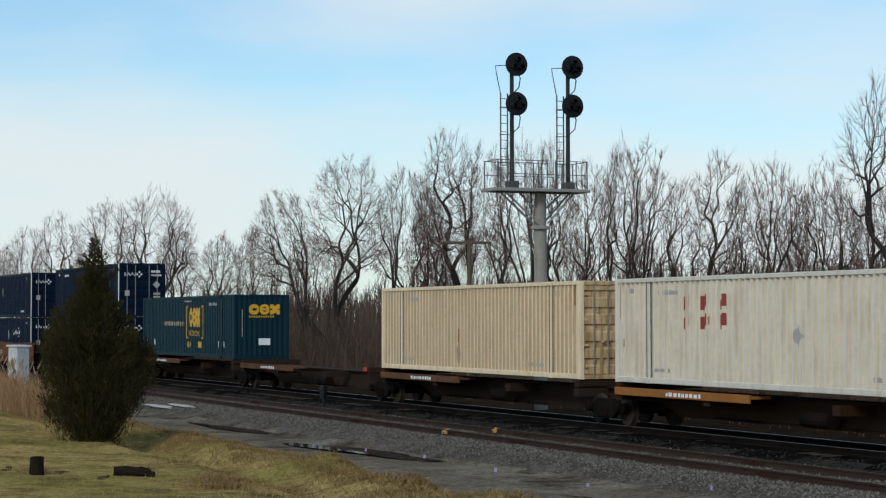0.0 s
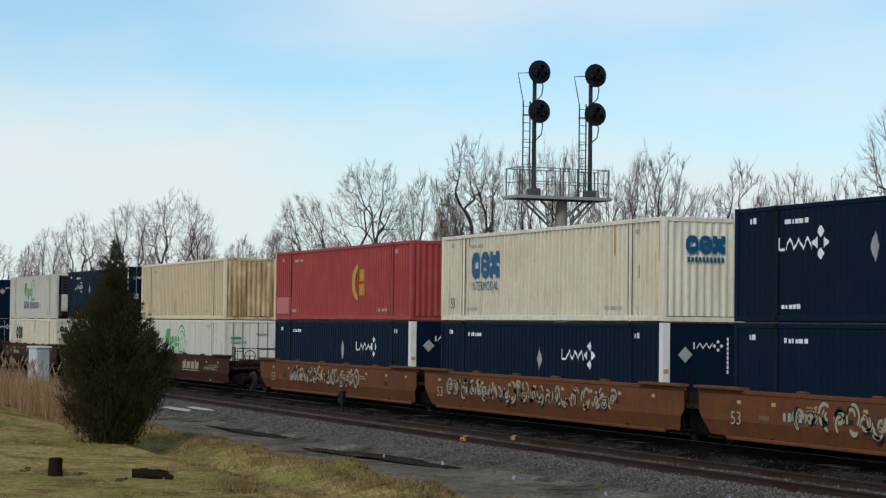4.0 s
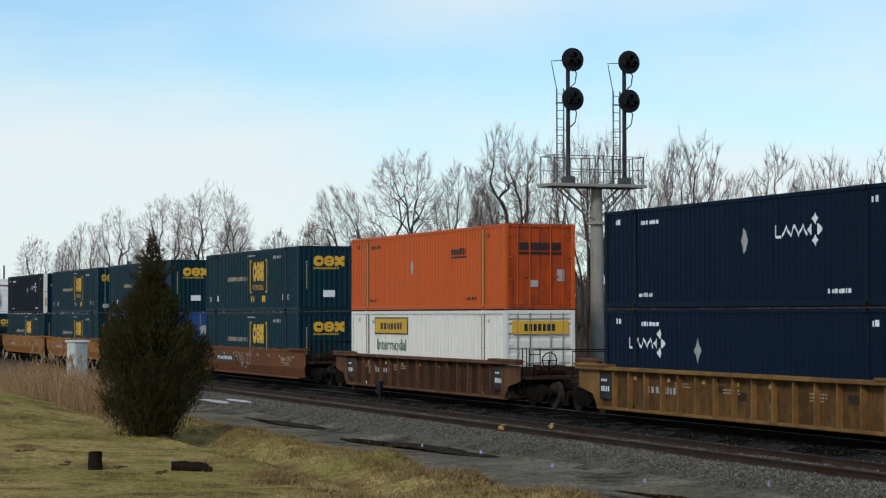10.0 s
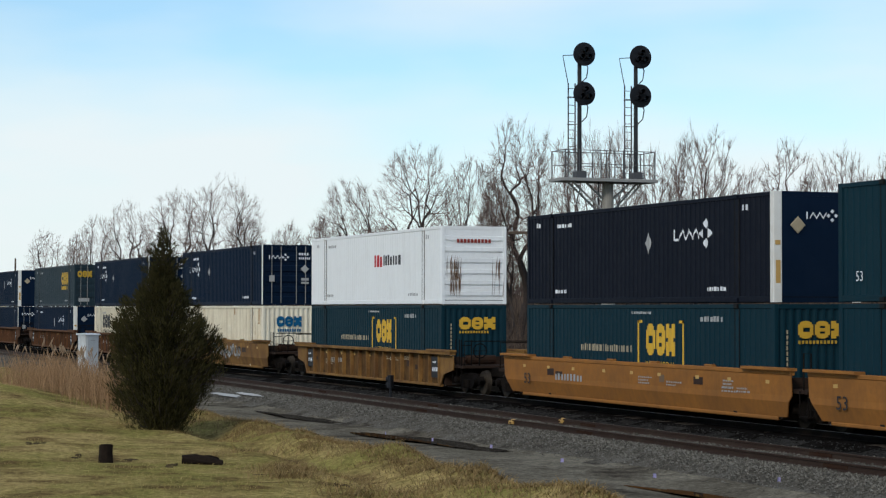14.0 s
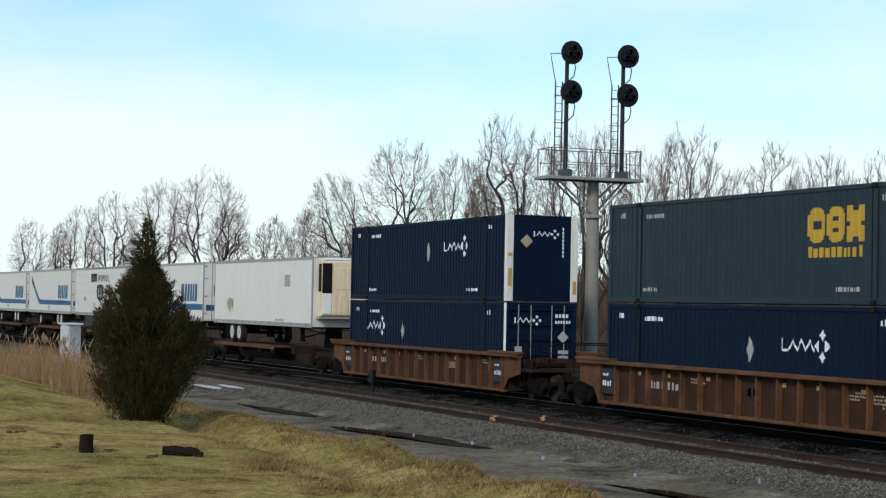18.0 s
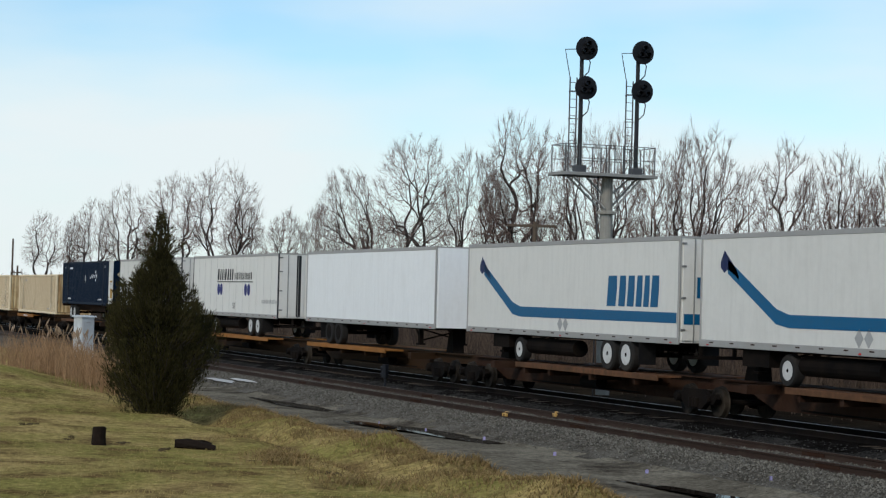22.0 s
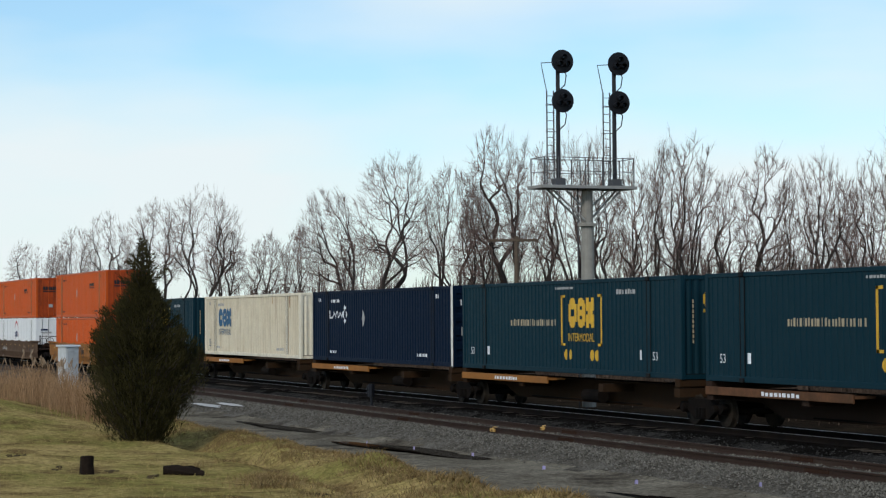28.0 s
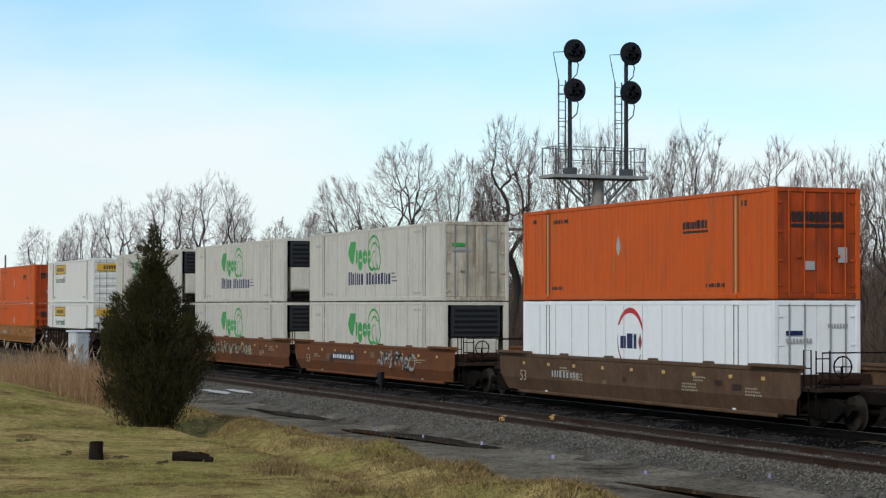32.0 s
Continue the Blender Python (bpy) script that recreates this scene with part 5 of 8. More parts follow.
def door_end(box, sx, paint_, ribbed, rods="chrome"):
    """Two doors with lock rods on the end sx (1: the leading end)."""
    def leaf():
        s = Shape()
        if ribbed:
            zs = [0.16]
            for k in range(5):
                z = 0.38 + k * 0.5
                zs += [z, z + 0.05, z + 0.2, z + 0.25]
            s.v = []
            for i, z in enumerate(zs + [H - 0.14]):
                dent = 0.05 if i and (i - 1) % 4 in (1, 2) else 0.0
                s.v += [(-dent, -0.58, z), (-dent, 0.58, z)]
            s.f = [(2 * i, 2 * i + 1, 2 * i + 3, 2 * i + 2) for i in range(len(zs))]
            s.box(-0.06, -0.055, -0.58, 0.58, 0.15, H - 0.13)
        else:
            s.box(-0.05, 0.0, -0.58, 0.58, 0.15, H - 0.13, 0.012)
        return s
    me = shared("door:%d" % ribbed, leaf, paint_)
    rod = shared("lock_rod:", lambda: Shape().tube([(0, 0, 0.08), (0, 0, H - 0.08)], 0.02, 6), rods)
    keeper = shared("keeper:", lambda: Shape().box(-0.02, 0.03, -0.06, 0.06, -0.04, 0.04, 0.01), paint_)
    hinge = shared("hinge:", lambda: Shape().box(-0.01, 0.03, -0.09, 0.07, -0.035, 0.035, 0.008), paint_)
    turn = 0 if sx > 0 else 180
    for sy in (-1, 1):
        d = part("door", me, paint_, box, at=pose(sx * (HALF - 0.03), sy * 0.585, 0, 0, 0, turn))
        for yy in (-0.2, 0.26):
            r = part("lock_rod", rod, rods, d, "galvanised lock rod" if rods == "chrome" else "", at=pose(0.035, yy * sy, 0))
        for z in (0.35, 1.0, 1.75, 2.5):
            part("hinge", hinge, paint_, d, at=pose(0.0, 0.52 * sy * sx, z))
        part("keeper", keeper, paint_, d, at=pose(0.03, 0.03, 1.1))
    part("door_sill", shared("door_sill:", lambda: Shape().box(-0.06, 0.0, -W / 2 + 0.1, W / 2 - 0.1, 0.0, 0.14, 0.012), paint_), paint_, box, at=pose(sx * HALF, 0, 0) if sx > 0 else pose(-HALF + 0.06, 0, 0))
    part("door_header", shared("door_header:", lambda: Shape().box(-0.06, 0.0, -W / 2 + 0.1, W / 2 - 0.1, H - 0.13, H, 0.012), paint_), paint_, box, at=pose(sx * HALF, 0, 0) if sx > 0 else pose(-HALF + 0.06, 0, 0))


def nose_end(box, sx, paint_, ribbed=False):
    def wall():
        s = Shape()
        if ribbed:
            ys = [-W / 2 + 0.1 + i * (W - 0.2) / 40 for i in range(41)]
            for i, y in enumerate(ys):
                dent = 0.035 if i % 4 in (1, 2) else 0.0
                s.v += [(-dent, y, 0.1), (-dent, y, H - 0.1)]
            s.f = [(2 * i, 2 * i + 2, 2 * i + 3, 2 * i + 1) for i in range(40)]
        else:
            s.box(-0.03, 0.0, -W / 2 + 0.1, W / 2 - 0.1, 0.1, H - 0.1)
        return s
    at = pose(sx * (HALF - 0.03), 0, 0, 0, 0, 0 if sx > 0 else 180)
    part("end_wall", shared("end_wall:%d" % ribbed, wall, paint_), paint_, box, at=at)
    part("end_header", shared("end_header:", lambda: Shape().box(-0.05, 0.012, -W / 2 + 0.12, W / 2 - 0.12, H - 0.12, H), paint_), paint_, box, at=at)
    part("end_sill", shared("end_sill:", lambda: Shape().box(-0.05, 0.012, -W / 2 + 0.12, W / 2 - 0.12, 0.0, 0.13), paint_), paint_, box, at=at)


def reefer_end(box, sx, x, h=H, z0=0.0, paint_="greywhite", dark=True):
    """A cooling unit set into the end of a box."""
    turn = 0 if sx > 0 else 180
    at = pose(sx * x, 0, z0, 0, 0, turn)
    unit = part("cooling_unit", Shape().box(-0.55, -0.02, -0.95, 0.95, 0.55 * h, 0.97 * h, 0.06), "grille" if dark else "bright", box, "dark refrigeration unit" if dark else "white refrigeration unit", at=at)
    for k in range(5):
        part("slat", Shape().box(-0.03, 0.005, -0.85, 0.85, 0.60 * h + k * 0.2, 0.60 * h + k * 0.2 + 0.09), "black", unit)
    low = part("unit_casing", Shape().box(-0.5, -0.06, -0.9, 0.9, 0.16 * h, 0.54 * h, 0.05), paint_, box, at=at)
    part("casing_door", Shape().box(-0.08, -0.03, -0.8, -0.05, 0.2 * h, 0.5 * h, 0.012).box(-0.08, -0.03, 0.05, 0.8, 0.2 * h, 0.5 * h, 0.012), paint_, low)
    part("fuel_tank", Shape().tube([(-0.3, -0.75, 0.09 * h), (-0.3, 0.75, 0.09 * h)], 0.18, 12), "grime", box, at=at)
    part("end_frame", Shape().box(-0.09, 0.0, -W / 2 + 0.01, -W / 2 + 0.2, 0, h, 0.02).box(-0.09, 0.0, W / 2 - 0.2, W / 2 - 0.01, 0, h, 0.02).box(-0.09, 0, -W / 2 + 0.2, W / 2 - 0.2, h - 0.12, h), paint_, box, at=at)
    part("bulkhead", Shape().box(-0.75, -0.7, -W / 2 + 0.05, W / 2 - 0.05, 0.05, h - 0.05), paint_, box, at=at)


# ---- markings: thin sheets that follow the ribs ----
def emblem(x, z, w, h):
    """Strips that make three blocks: a slit disc, a disc with two slits, and a notched block; no letters."""
    out, n, wide = [], 9, w * 0.315
    for g in range(3):
        gx = x + w * (0.0, 0.345, 0.685)[g]
        for k in range(n):
            u0, u1 = k / n, (k + 1) / n
            cap = 0.5 * (1 - abs(u0 + u1 - 1) ** 2.6) ** 0.38
            if g == 0:
                spans = [(0.5 - cap, 0.38), (0.62, 0.5 + cap)] if 3 <= k <= 6 else [(0.5 - cap, 0.5 + cap)]
            elif g == 1:
                spans = [(0.5 - cap, 0.28), (0.40, 0.60), (0.72, 0.5 + cap)] if 3 <= k <= 5 else [(0.5 - cap, 0.5 + cap)]
            else:
                v = abs(u0 + u1 - 1)
                spans = [(0.0, 0.44), (0.56, 1.0)] if v > 0.55 else [(0.0, 1.0)] if v > 0.25 else [(0.14, 0.86)]
            out += [(gx + wide * u0, gx + wide * u1, z + h * a, z + h * b) for a, b in spans if b > a + 0.02]
    return out


class Mark:
    def __init__(self, deep, half_w=W / 2):
        self.s, self.deep, self.y, self.pieces = Shape(), deep, -(half_w - 0.012) - 0.004, 0

    def cols(self, cols):
        """Columns of (x, low z, high z) from left to right."""
        self.pieces += 1
        for (xa, la, ha), (xb, lb, hb) in zip(cols, cols[1:]):
            xs = rib_breaks(xa, xb) if self.deep > 0 else [xa, xb]
            o = len(self.s.v)
            for x in xs:
                t = (x - xa) / max(1e-6, xb - xa)
                y = self.y + (rib_y(x, self.deep) if self.deep > 0 else 0)
                self.s.v += [(x, y, la + (lb - la) * t), (x, y, ha + (hb - ha) * t)]
            self.s.f += [(o + 2 * i, o + 2 * i + 2, o + 2 * i + 3, o + 2 * i + 1) for i in range(len(xs) - 1)]
        return self

    def rect(self, x0, x1, z0, z1):
        return self.cols([(x0, z0, z1), (x1, z0, z1)])

    def oval(self, x, z, rx, rz, n=10):
        return self.cols([(x + rx * math.cos(math.pi - math.pi * k / n), z - rz * math.sin(math.pi * k / n), z + rz * math.sin(math.pi * k / n)) for k in range(n + 1)])

    def diamond(self, x, z, rx, rz):
        return self.cols([(x - rx, z, z), (x, z - rz, z + rz), (x + rx, z, z)])

    def bars(self, x, z, w, h, n, seed, gap=0.3):
        """A row of n plain upright bars that stands for writing."""
        rnd = random.Random(seed)
        ws = [rnd.uniform(0.6, 1.3) for _ in range(n)]
        unit = w / sum(ws)
        for k in ws:
            hh = h * rnd.uniform(0.78, 1.0)
            self.rect(x, x + unit * k * (1 - gap), z, z + hh)
            x += unit * k
        return self

    def slit(self, x, z, w, h, open_=True):
        """A rounded upright block with a slit through its middle, no letter."""
        n = 6
        for k in range(n):
            u0, u1 = k / n, (k + 1) / n
            cap = 0.5 * (1 - abs(u0 + u1 - 1) ** 3) ** 0.34
            if open_ and k in (2, 3, 4):
                self.rect(x + w * u0, x + w * u1, z + h * (0.5 - cap), z + h * 0.42).rect(x + w * u0, x + w * u1, z + h * 0.56, z + h * (0.5 + cap))
            else:
                self.rect(x + w * u0, x + w * u1, z + h * (0.5 - cap), z + h * (0.5 + cap))
        return self

    def sign(self, x, z, w, h):
        """Three rounded blocks with slits side by side."""
        for a, b, c, d in emblem(x, z, w, h):
            self.rect(a, b, c, d)
        return self

    def arc(self, x, z, r, a0, a1, thick, n=14, sq=1.0):
        """A bent stroke, from angle a0 to a1 in degrees."""
        pts = []
        self.pieces += 1
        for k in range(n + 1):
            a = radians(a0 + (a1 - a0) * k / n)
            t = thick * (0.45 + 0.55 * math.sin(math.pi * (k + 0.5) / (n + 1)))
            pts.append(((x + (r + t / 2) * math.cos(a), z + (r + t / 2) * math.sin(a) * sq), (x + (r - t / 2) * math.cos(a), z + (r - t / 2) * math.sin(a) * sq)))
        o = len(self.s.v)
        for p, q in pts:
            self.s.v += [(p[0], self.y - 0.002, p[1]), (q[0], self.y - 0.002, q[1])]
        self.s.f += [(o + 2 * k, o + 2 * k + 1, o + 2 * k + 3, o + 2 * k + 2) for k in range(n)]
        return self

    def put(self, parent, material, label, name="marking"):
        if self.s.f:
            part(name, self.s, material, parent, label, kind="stuff" if self.pieces > 1 else "")


def end_mark(parent, sx, rects, material, label, x=HALF):
    s = Shape()
    for y0, y1, z0, z1 in rects:
        s.add([(x + 0.012, y0, z0), (x + 0.012, y1, z0), (x + 0.012, y1, z1), (x + 0.012, y0, z1)], [(0, 1, 2, 3)])
    part("marking", s, material, parent, label, kind="stuff" if len(rects) > 1 else "")


def end_zigzag(parent, y, z, wide):
    """A slim zigzag and a four-part diamond on the leading end."""
    s, x, u = Shape(), HALF + 0.022, wide / 8
    flat = lambda pts: s.add([(x, y + a * u, z + b * u) for a, b in pts], [tuple(range(len(pts)))])
    flat([(0, 0), (0.4, 0), (0.4, 1.6), (0, 1.6)])
    for k in range(5):
        a, lo, hi = 0.9 + 0.85 * k, (0 if k % 2 == 0 else 1.2), (1.2 if k % 2 == 0 else 0)
        flat([(a, lo), (a + 0.85, hi), (a + 0.85, hi + 0.45), (a, lo + 0.45)])
    for dy, dz in ((0, 0.95), (0, -0.95), (0.95, 0), (-0.95, 0)):
        flat([(6.6 + dy - 0.5, 0.8 + dz), (6.6 + dy, 0.3 + dz), (6.6 + dy + 0.5, 0.8 + dz), (6.6 + dy, 1.3 + dz)])
    part("marking", s, "mwhite", parent, "white zigzag and diamond mark", kind="stuff")


def end_diamond(parent, y, z, r, material):
    x = HALF + 0.02
    s = Shape().add([(x, y, z - r), (x, y + r, z), (x, y, z + r), (x, y - r, z), (x + 0.012, y, z - r * 0.9), (x + 0.012, y + r * 0.9, z), (x + 0.012, y, z + r * 0.9), (x + 0.012, y - r * 0.9, z)],
                    [(0, 1, 5, 4), (1, 2, 6, 5), (2, 3, 7, 6), (3, 0, 4, 7), (4, 5, 6, 7)])
    part("placard_holder", s, material, parent, "diamond placard holder")


def small_codes(m, mat, parent, seed, top=True):
    """The little codes near the posts that every container carries."""
    m.bars(-6.45 - 0.9, 2.48, 0.35, 0.16, 2, seed).bars(6.35, 2.46, 0.35, 0.16, 2, seed + 1)
    m.bars(-5.7, 2.42, 1.15, 0.13, 6, seed + 2).bars(-5.8, 0.32, 0.9, 0.12, 6, seed + 3).bars(4.4, 0.32, 1.1, 0.12, 7, seed + 4)
    m.put(parent, mat, "small stencilled codes as plain bars")


def navy_box(o):
    """Navy ribbed container; logo: where along the side the white mark sits."""
    col = o.get("colour", "navy")
    box = thing("shipping_container", "navy blue ribbed container, white diamond mark, " + o["rest"], "container", "containers on the train")
    front_doors = o.get("doors", True)
    frame_parts(box, col, col, 0.022)
    if front_doors:
        door_end(box, 1, "navy", True)
        nose_end(box, -1, "navy")
        end_zigzag(box, -1.0, 2.2, 1.0)
        end_mark(box, 1, [(0.5 + 0.13 * k, 0.59 + 0.13 * k, 2.40, 2.52) for k in range(4)] + [(0.5 + 0.1 * k, 0.56 + 0.1 * k, 2.20, 2.30) for k in range(6)], "mwhite", "door codes as plain bars", HALF + 0.02)
        end_mark(box, 1, [(-0.98, -0.72, 1.12, 1.42), (0.62, 1.0, 1.18, 1.3), (0.62, 1.0, 1.02, 1.12)], "mgrey", "grey door labels", HALF + 0.02)
        end_diamond(box, 0.8, 1.74, 0.21, "mgrey")
    else:
        nose_end(box, 1, "navy")
        door_end(box, -1, "navy", True)
        for sy in (-1, 1):
            part("corner_post", Shape().box(HALF - 0.19, HALF + 0.006, sy * 1.19 - 0.13, sy * 1.19 + 0.13, 0.0, H, 0.02), "edge_white", box, "scuffed white corner post")
        end_zigzag(box, -0.35, 2.18, 0.95)
        end_mark(box, 1, [(0.72, 0.78, 1.5 + 0.13 * k, 1.6 + 0.13 * k) for k in range(8)], "mwhite", "upright code as plain bars")
        end_diamond(box, -0.6, 2.02, 0.23, "mbuff" if o["seed"] % 2 else "mgrey")
        end_mark(box, 1, [(-1.28, -1.12, 1.5, 1.62), (-1.26, -1.12, 0.5, 1.1), (1.13, 1.26, 0.25, 0.7)], "mark_yellow", "yellow scuffed labels on the posts", HALF + 0.006)
    if front_doors:
        part("door_edge", Shape().box(HALF - 0.16, HALF + 0.004, -W / 2 - 0.012, -W / 2 + 0.05, 0.02, H - 0.02, 0.01), "edge_white", box, "white leading edge")
    m = Mark(0.022)
    x, z = o["logo"] * L - HALF, o.get("logo_z", 1.75)
    m.rect(x - 1.32, x - 1.24, z + 0.02, z + 0.34).rect(x - 1.24, x - 1.02, z, z + 0.07)
    for k in range(6):
        xa = x - 0.96 + 0.2 * k
        lo, hi = (z, z + 0.25) if k % 2 == 0 else (z + 0.25, z)
        m.cols([(xa, lo, lo + 0.09), (xa + 0.2, hi, hi + 0.09)])
    m.put(box, "mwhite", "white slim zigzag lettering")
    m = Mark(0.022)
    for dx, dz in ((0, 0.27), (0, -0.27), (-0.25, 0), (0.25, 0)):
        if dx:
            m.cols([(x + 0.62 + dx - 0.13, z + 0.17 - (0.02 if dx < 0 else 0.15), z + 0.17 + (0.02 if dx < 0 else 0.15)), (x + 0.62 + dx + 0.10, z + 0.17 - (0.15 if dx < 0 else 0.02), z + 0.17 + (0.15 if dx < 0 else 0.02))])
        else:
            m.diamond(x + 0.62, z + 0.17 + dz, 0.15, 0.15)
    m.put(box, "mwhite", "white four-part diamond mark")
    m = Mark(0.022)
    side = 1 if o["logo"] < 0.5 else -1
    m.diamond(x + side * 2.9, 1.75, 0.19, 0.36)
    m.put(box, "mgrey", "grey diamond placard holder", "placard_holder")
    small_codes(Mark(0.022), "mwhite", box, o["seed"])
    return box


def teal_box(o):
    """Dark teal ribbed container with a yellow bracketed mark."""
    col = o.get("colour", "teal")
    box = thing("shipping_container", "dark %s ribbed container, yellow block mark, %s" % ("slate" if col == "slate" else "teal", o["rest"]), "container", "containers on the train")
    frame_parts(box, col, col, 0.02)
    if o.get("doors", False):
        door_end(box, 1, col, True)
        nose_end(box, -1, col)
        end_mark(box, 1, emblem(-1.08, 2.0, 1.0, 0.46), "gold", "old gold three-block mark", HALF + 0.02)
        end_mark(box, 1, [(-1.0, -0.25, 0.3, 0.55), (0.75, 1.1, 1.6, 1.7), (0.75, 1.1, 1.4, 1.5)], "mgrey", "pale labels")
    else:
        nose_end(box, 1, col, True)
        door_end(box, -1, col, True)
        end_mark(box, 1, emblem(-0.6, 2.0, 1.45, 0.46), "yel", "yellow three-block mark")
        end_mark(box, 1, [(-0.6 + 0.11 * k, -0.53 + 0.11 * k, 1.86, 1.95) for k in range(11)], "gold", "small yellow bars")
        end_mark(box, 1, [(-0.15, 0.4, 0.62, 0.92)], "mwhite", "white data label")
        end_mark(box, 1, [(-0.95, -0.9, 1.0 + 0.14 * k, 1.1 + 0.14 * k) for k in range(9)], "mbuff", "upright code as plain bars")
    if col == "slate":
        m = Mark(0.02)
        m.sign(3.1, 1.52, 2.55, 0.88)
        m.put(box, "gold", "old gold block mark")
        m = Mark(0.02).bars(3.15, 1.16, 2.5, 0.28, 10, 5, 0.35)
        m.put(box, "gold", "old gold bars")
        small_codes(Mark(0.02), "mgrey", box, o["seed"])
        return box
    x = 0.62
    m = Mark(0.02)
    m.sign(x + 0.04, 1.42, 1.84, 0.92)
    m.put(box, "yel", "yellow block mark")
    m = Mark(0.02)
    for a, b in ((x - 0.52, 1), (x + 2.40, -1)):
        m.rect(a if b > 0 else a - 0.10, a + 0.10 if b > 0 else a, 0.86, 2.44)
        m.rect(a if b > 0 else a - 0.30, a + 0.30 if b > 0 else a, 2.36, 2.44).rect(a if b > 0 else a - 0.30, a + 0.30 if b > 0 else a, 0.86, 0.94)
    m.put(box, "yel", "yellow bracket lines")
    m = Mark(0.02)
    for dx in (-0.15, 0.18, 1.72, 2.05):
        m.oval(x + dx, 0.58, 0.12, 0.17, 8)
    m.put(box, "yel", "yellow ovals")
    write("INTERMODAL", "yel", box, x + 0.05, -W / 2 - 0.004, 1.0, 0.27, 1.85, "yellow lettering")
    m = Mark(0.02).bars(x - 4.45, 1.48, 3.6, 0.22, 24, 3, 0.5)
    m.put(box, "mbuff", "buff slogan as plain bars")
    m = Mark(0.02).bars(x - 0.9, 2.62, 1.3, 0.08, 9, 8).bars(4.0, 2.42, 1.3, 0.15, 7, o["seed"])
    m.put(box, "mgrey", "grey codes as plain bars")
    for xx in (-7.3, 6.35):
        write("53", "mwhite", box, xx, -W / 2 - 0.004, 0.5, 0.26, 0.3)
    m = Mark(0.02).rect(-5.85, -5.7, 0.5, 0.78).rect(5.5, 5.65, 0.5, 0.78)
    m.put(box, "mwhite", "small white labels")
    return box


def plain_box(o):
    """Cream, ivory, red, orange, white or blue ribbed container."""
    col, deep = o["colour"], o.get("deep", 0.075)
    box = thing("shipping_container", o["label"] + ", " + o["rest"], "container", "containers on the train")
    frame_parts(box, col, col, deep)
    if o.get("doors", False):
        door_end(box, 1, {"plain": "rustcream", "orange": "orangedoor"}.get(o.get("mark"), col), o.get("ribdoor", False), "orange" if col == "orange" else "chrome")
        nose_end(box, -1, col)
    else:
        nose_end(box, 1, {"plain": "rustcream"}.get(o.get("mark"), col), o.get("mark") != "red_letters")
        door_end(box, -1, col, False)
    small_codes(Mark(deep), o.get("codes", "mgrey"), box, o["seed"])
    k = o.get("mark", "")
    if k == "plain":
        Mark(deep).diamond(-1.0, 0.62, 0.22, 0.36).put(box, "mbuff", "dull diamond placard holder", "placard_holder")
        s = Shape()
        rnd = random.Random(o["seed"])
        for _ in range(9):
            y, w = rnd.uniform(-1.1, 1.0), rnd.uniform(0.03, 0.13)
            z1 = rnd.uniform(1.4, 2.7)
            s.add([(HALF + 0.006, y, 0.15), (HALF + 0.006, y + w, 0.15), (HALF + 0.006, y + w * 0.6, z1)], [(0, 1, 2)])
        part("stain", s, "mrust", box, "rust run stains")
    if k == "red_marks":
        m = Mark(deep)
        rnd = random.Random(3)
        for xx in (-4.2, -3.3, -2.4):
            for zz in (1.5, 2.0):
                m.rect(xx, xx + 0.1, zz, zz + rnd.uniform(0.25, 0.45)).rect(xx + 0.16, xx + 0.3, zz + 0.1, zz + 0.42)
        m.put(box, "mdred", "flaking dull red strokes")
        Mark(deep).diamond(1.3, 1.35, 0.22, 0.3).put(box, "mgrey", "grey diamond placard holder", "placard_holder")
    if k in ("blue_logo", "black_logo"):
        ink = "mblue" if k == "blue_logo" else "mblack"
        m = Mark(0, W / 2 + 0.004)
        m.sign(-5.4, 1.5 if ink == "mblack" else 1.4, 2.24, 0.88)
        m.put(box, ink, "%s block mark" % ("blue" if ink == "mblue" else "black"))
        write("INTERMODAL", ink, box, -5.4, -W / 2 - 0.004, 1.1 if ink == "mblack" else 1.0, 0.32, 2.2)
        write("53", ink, box, -7.2, -W / 2 - 0.004, 1.3 if ink == "mblack" else 0.4, 0.4, 0.32)
        if o.get("doors"):
            end_mark(box, 1, emblem(-1.0, 2.08, 0.9, 0.34), ink, "three-block mark", HALF + 0.02)
        else:
            end_mark(box, 1, emblem(-0.6, 1.9, 1.25, 0.5), ink, "three-block mark")
            end_mark(box, 1, [(-0.55 + 0.12 * i, -0.47 + 0.12 * i, 1.66, 1.8) for i in range(10)], ink, "bars of small lettering")
    if k == "orange":
        m = Mark(deep).bars(o.get("logo_x", 3.3), o.get("logo_z", 1.95), 1.45, 0.24, 9, 4, 0.2)
        m.rect(o.get("logo_x", 3.3), o.get("logo_x", 3.3) + 1.45, o.get("logo_z", 1.95) - 0.12, o.get("logo_z", 1.95) - 0.05)
        m.put(box, "mblack", "black block lettering with underline")
        end_mark(box, 1, [(-0.78 + 0.175 * i, -0.64 + 0.175 * i, 2.02, 2.27) for i in range(9)] + [(-0.8, 0.8, 1.88, 1.95)], "mblack", "black block lettering")
        end_mark(box, 1, [(0.62, 0.9, 0.95, 1.35), (-0.4, -0.08, 0.75, 0.98)], "mgrey", "pale label plates")
        Mark(deep).diamond(-1.0, 1.6, 0.16, 0.3).put(box, "mgrey", "grey diamond placard holder", "placard_holder")
        dash = Mark(0, W / 2 + 0.004)
        for i in range(26):
            dash.rect(-7.7 + 0.6 * i, -7.45 + 0.6 * i, 0.05, 0.10)
        dash.put(box, "mbuff", "pale reflective dashes along the sill", "reflector")
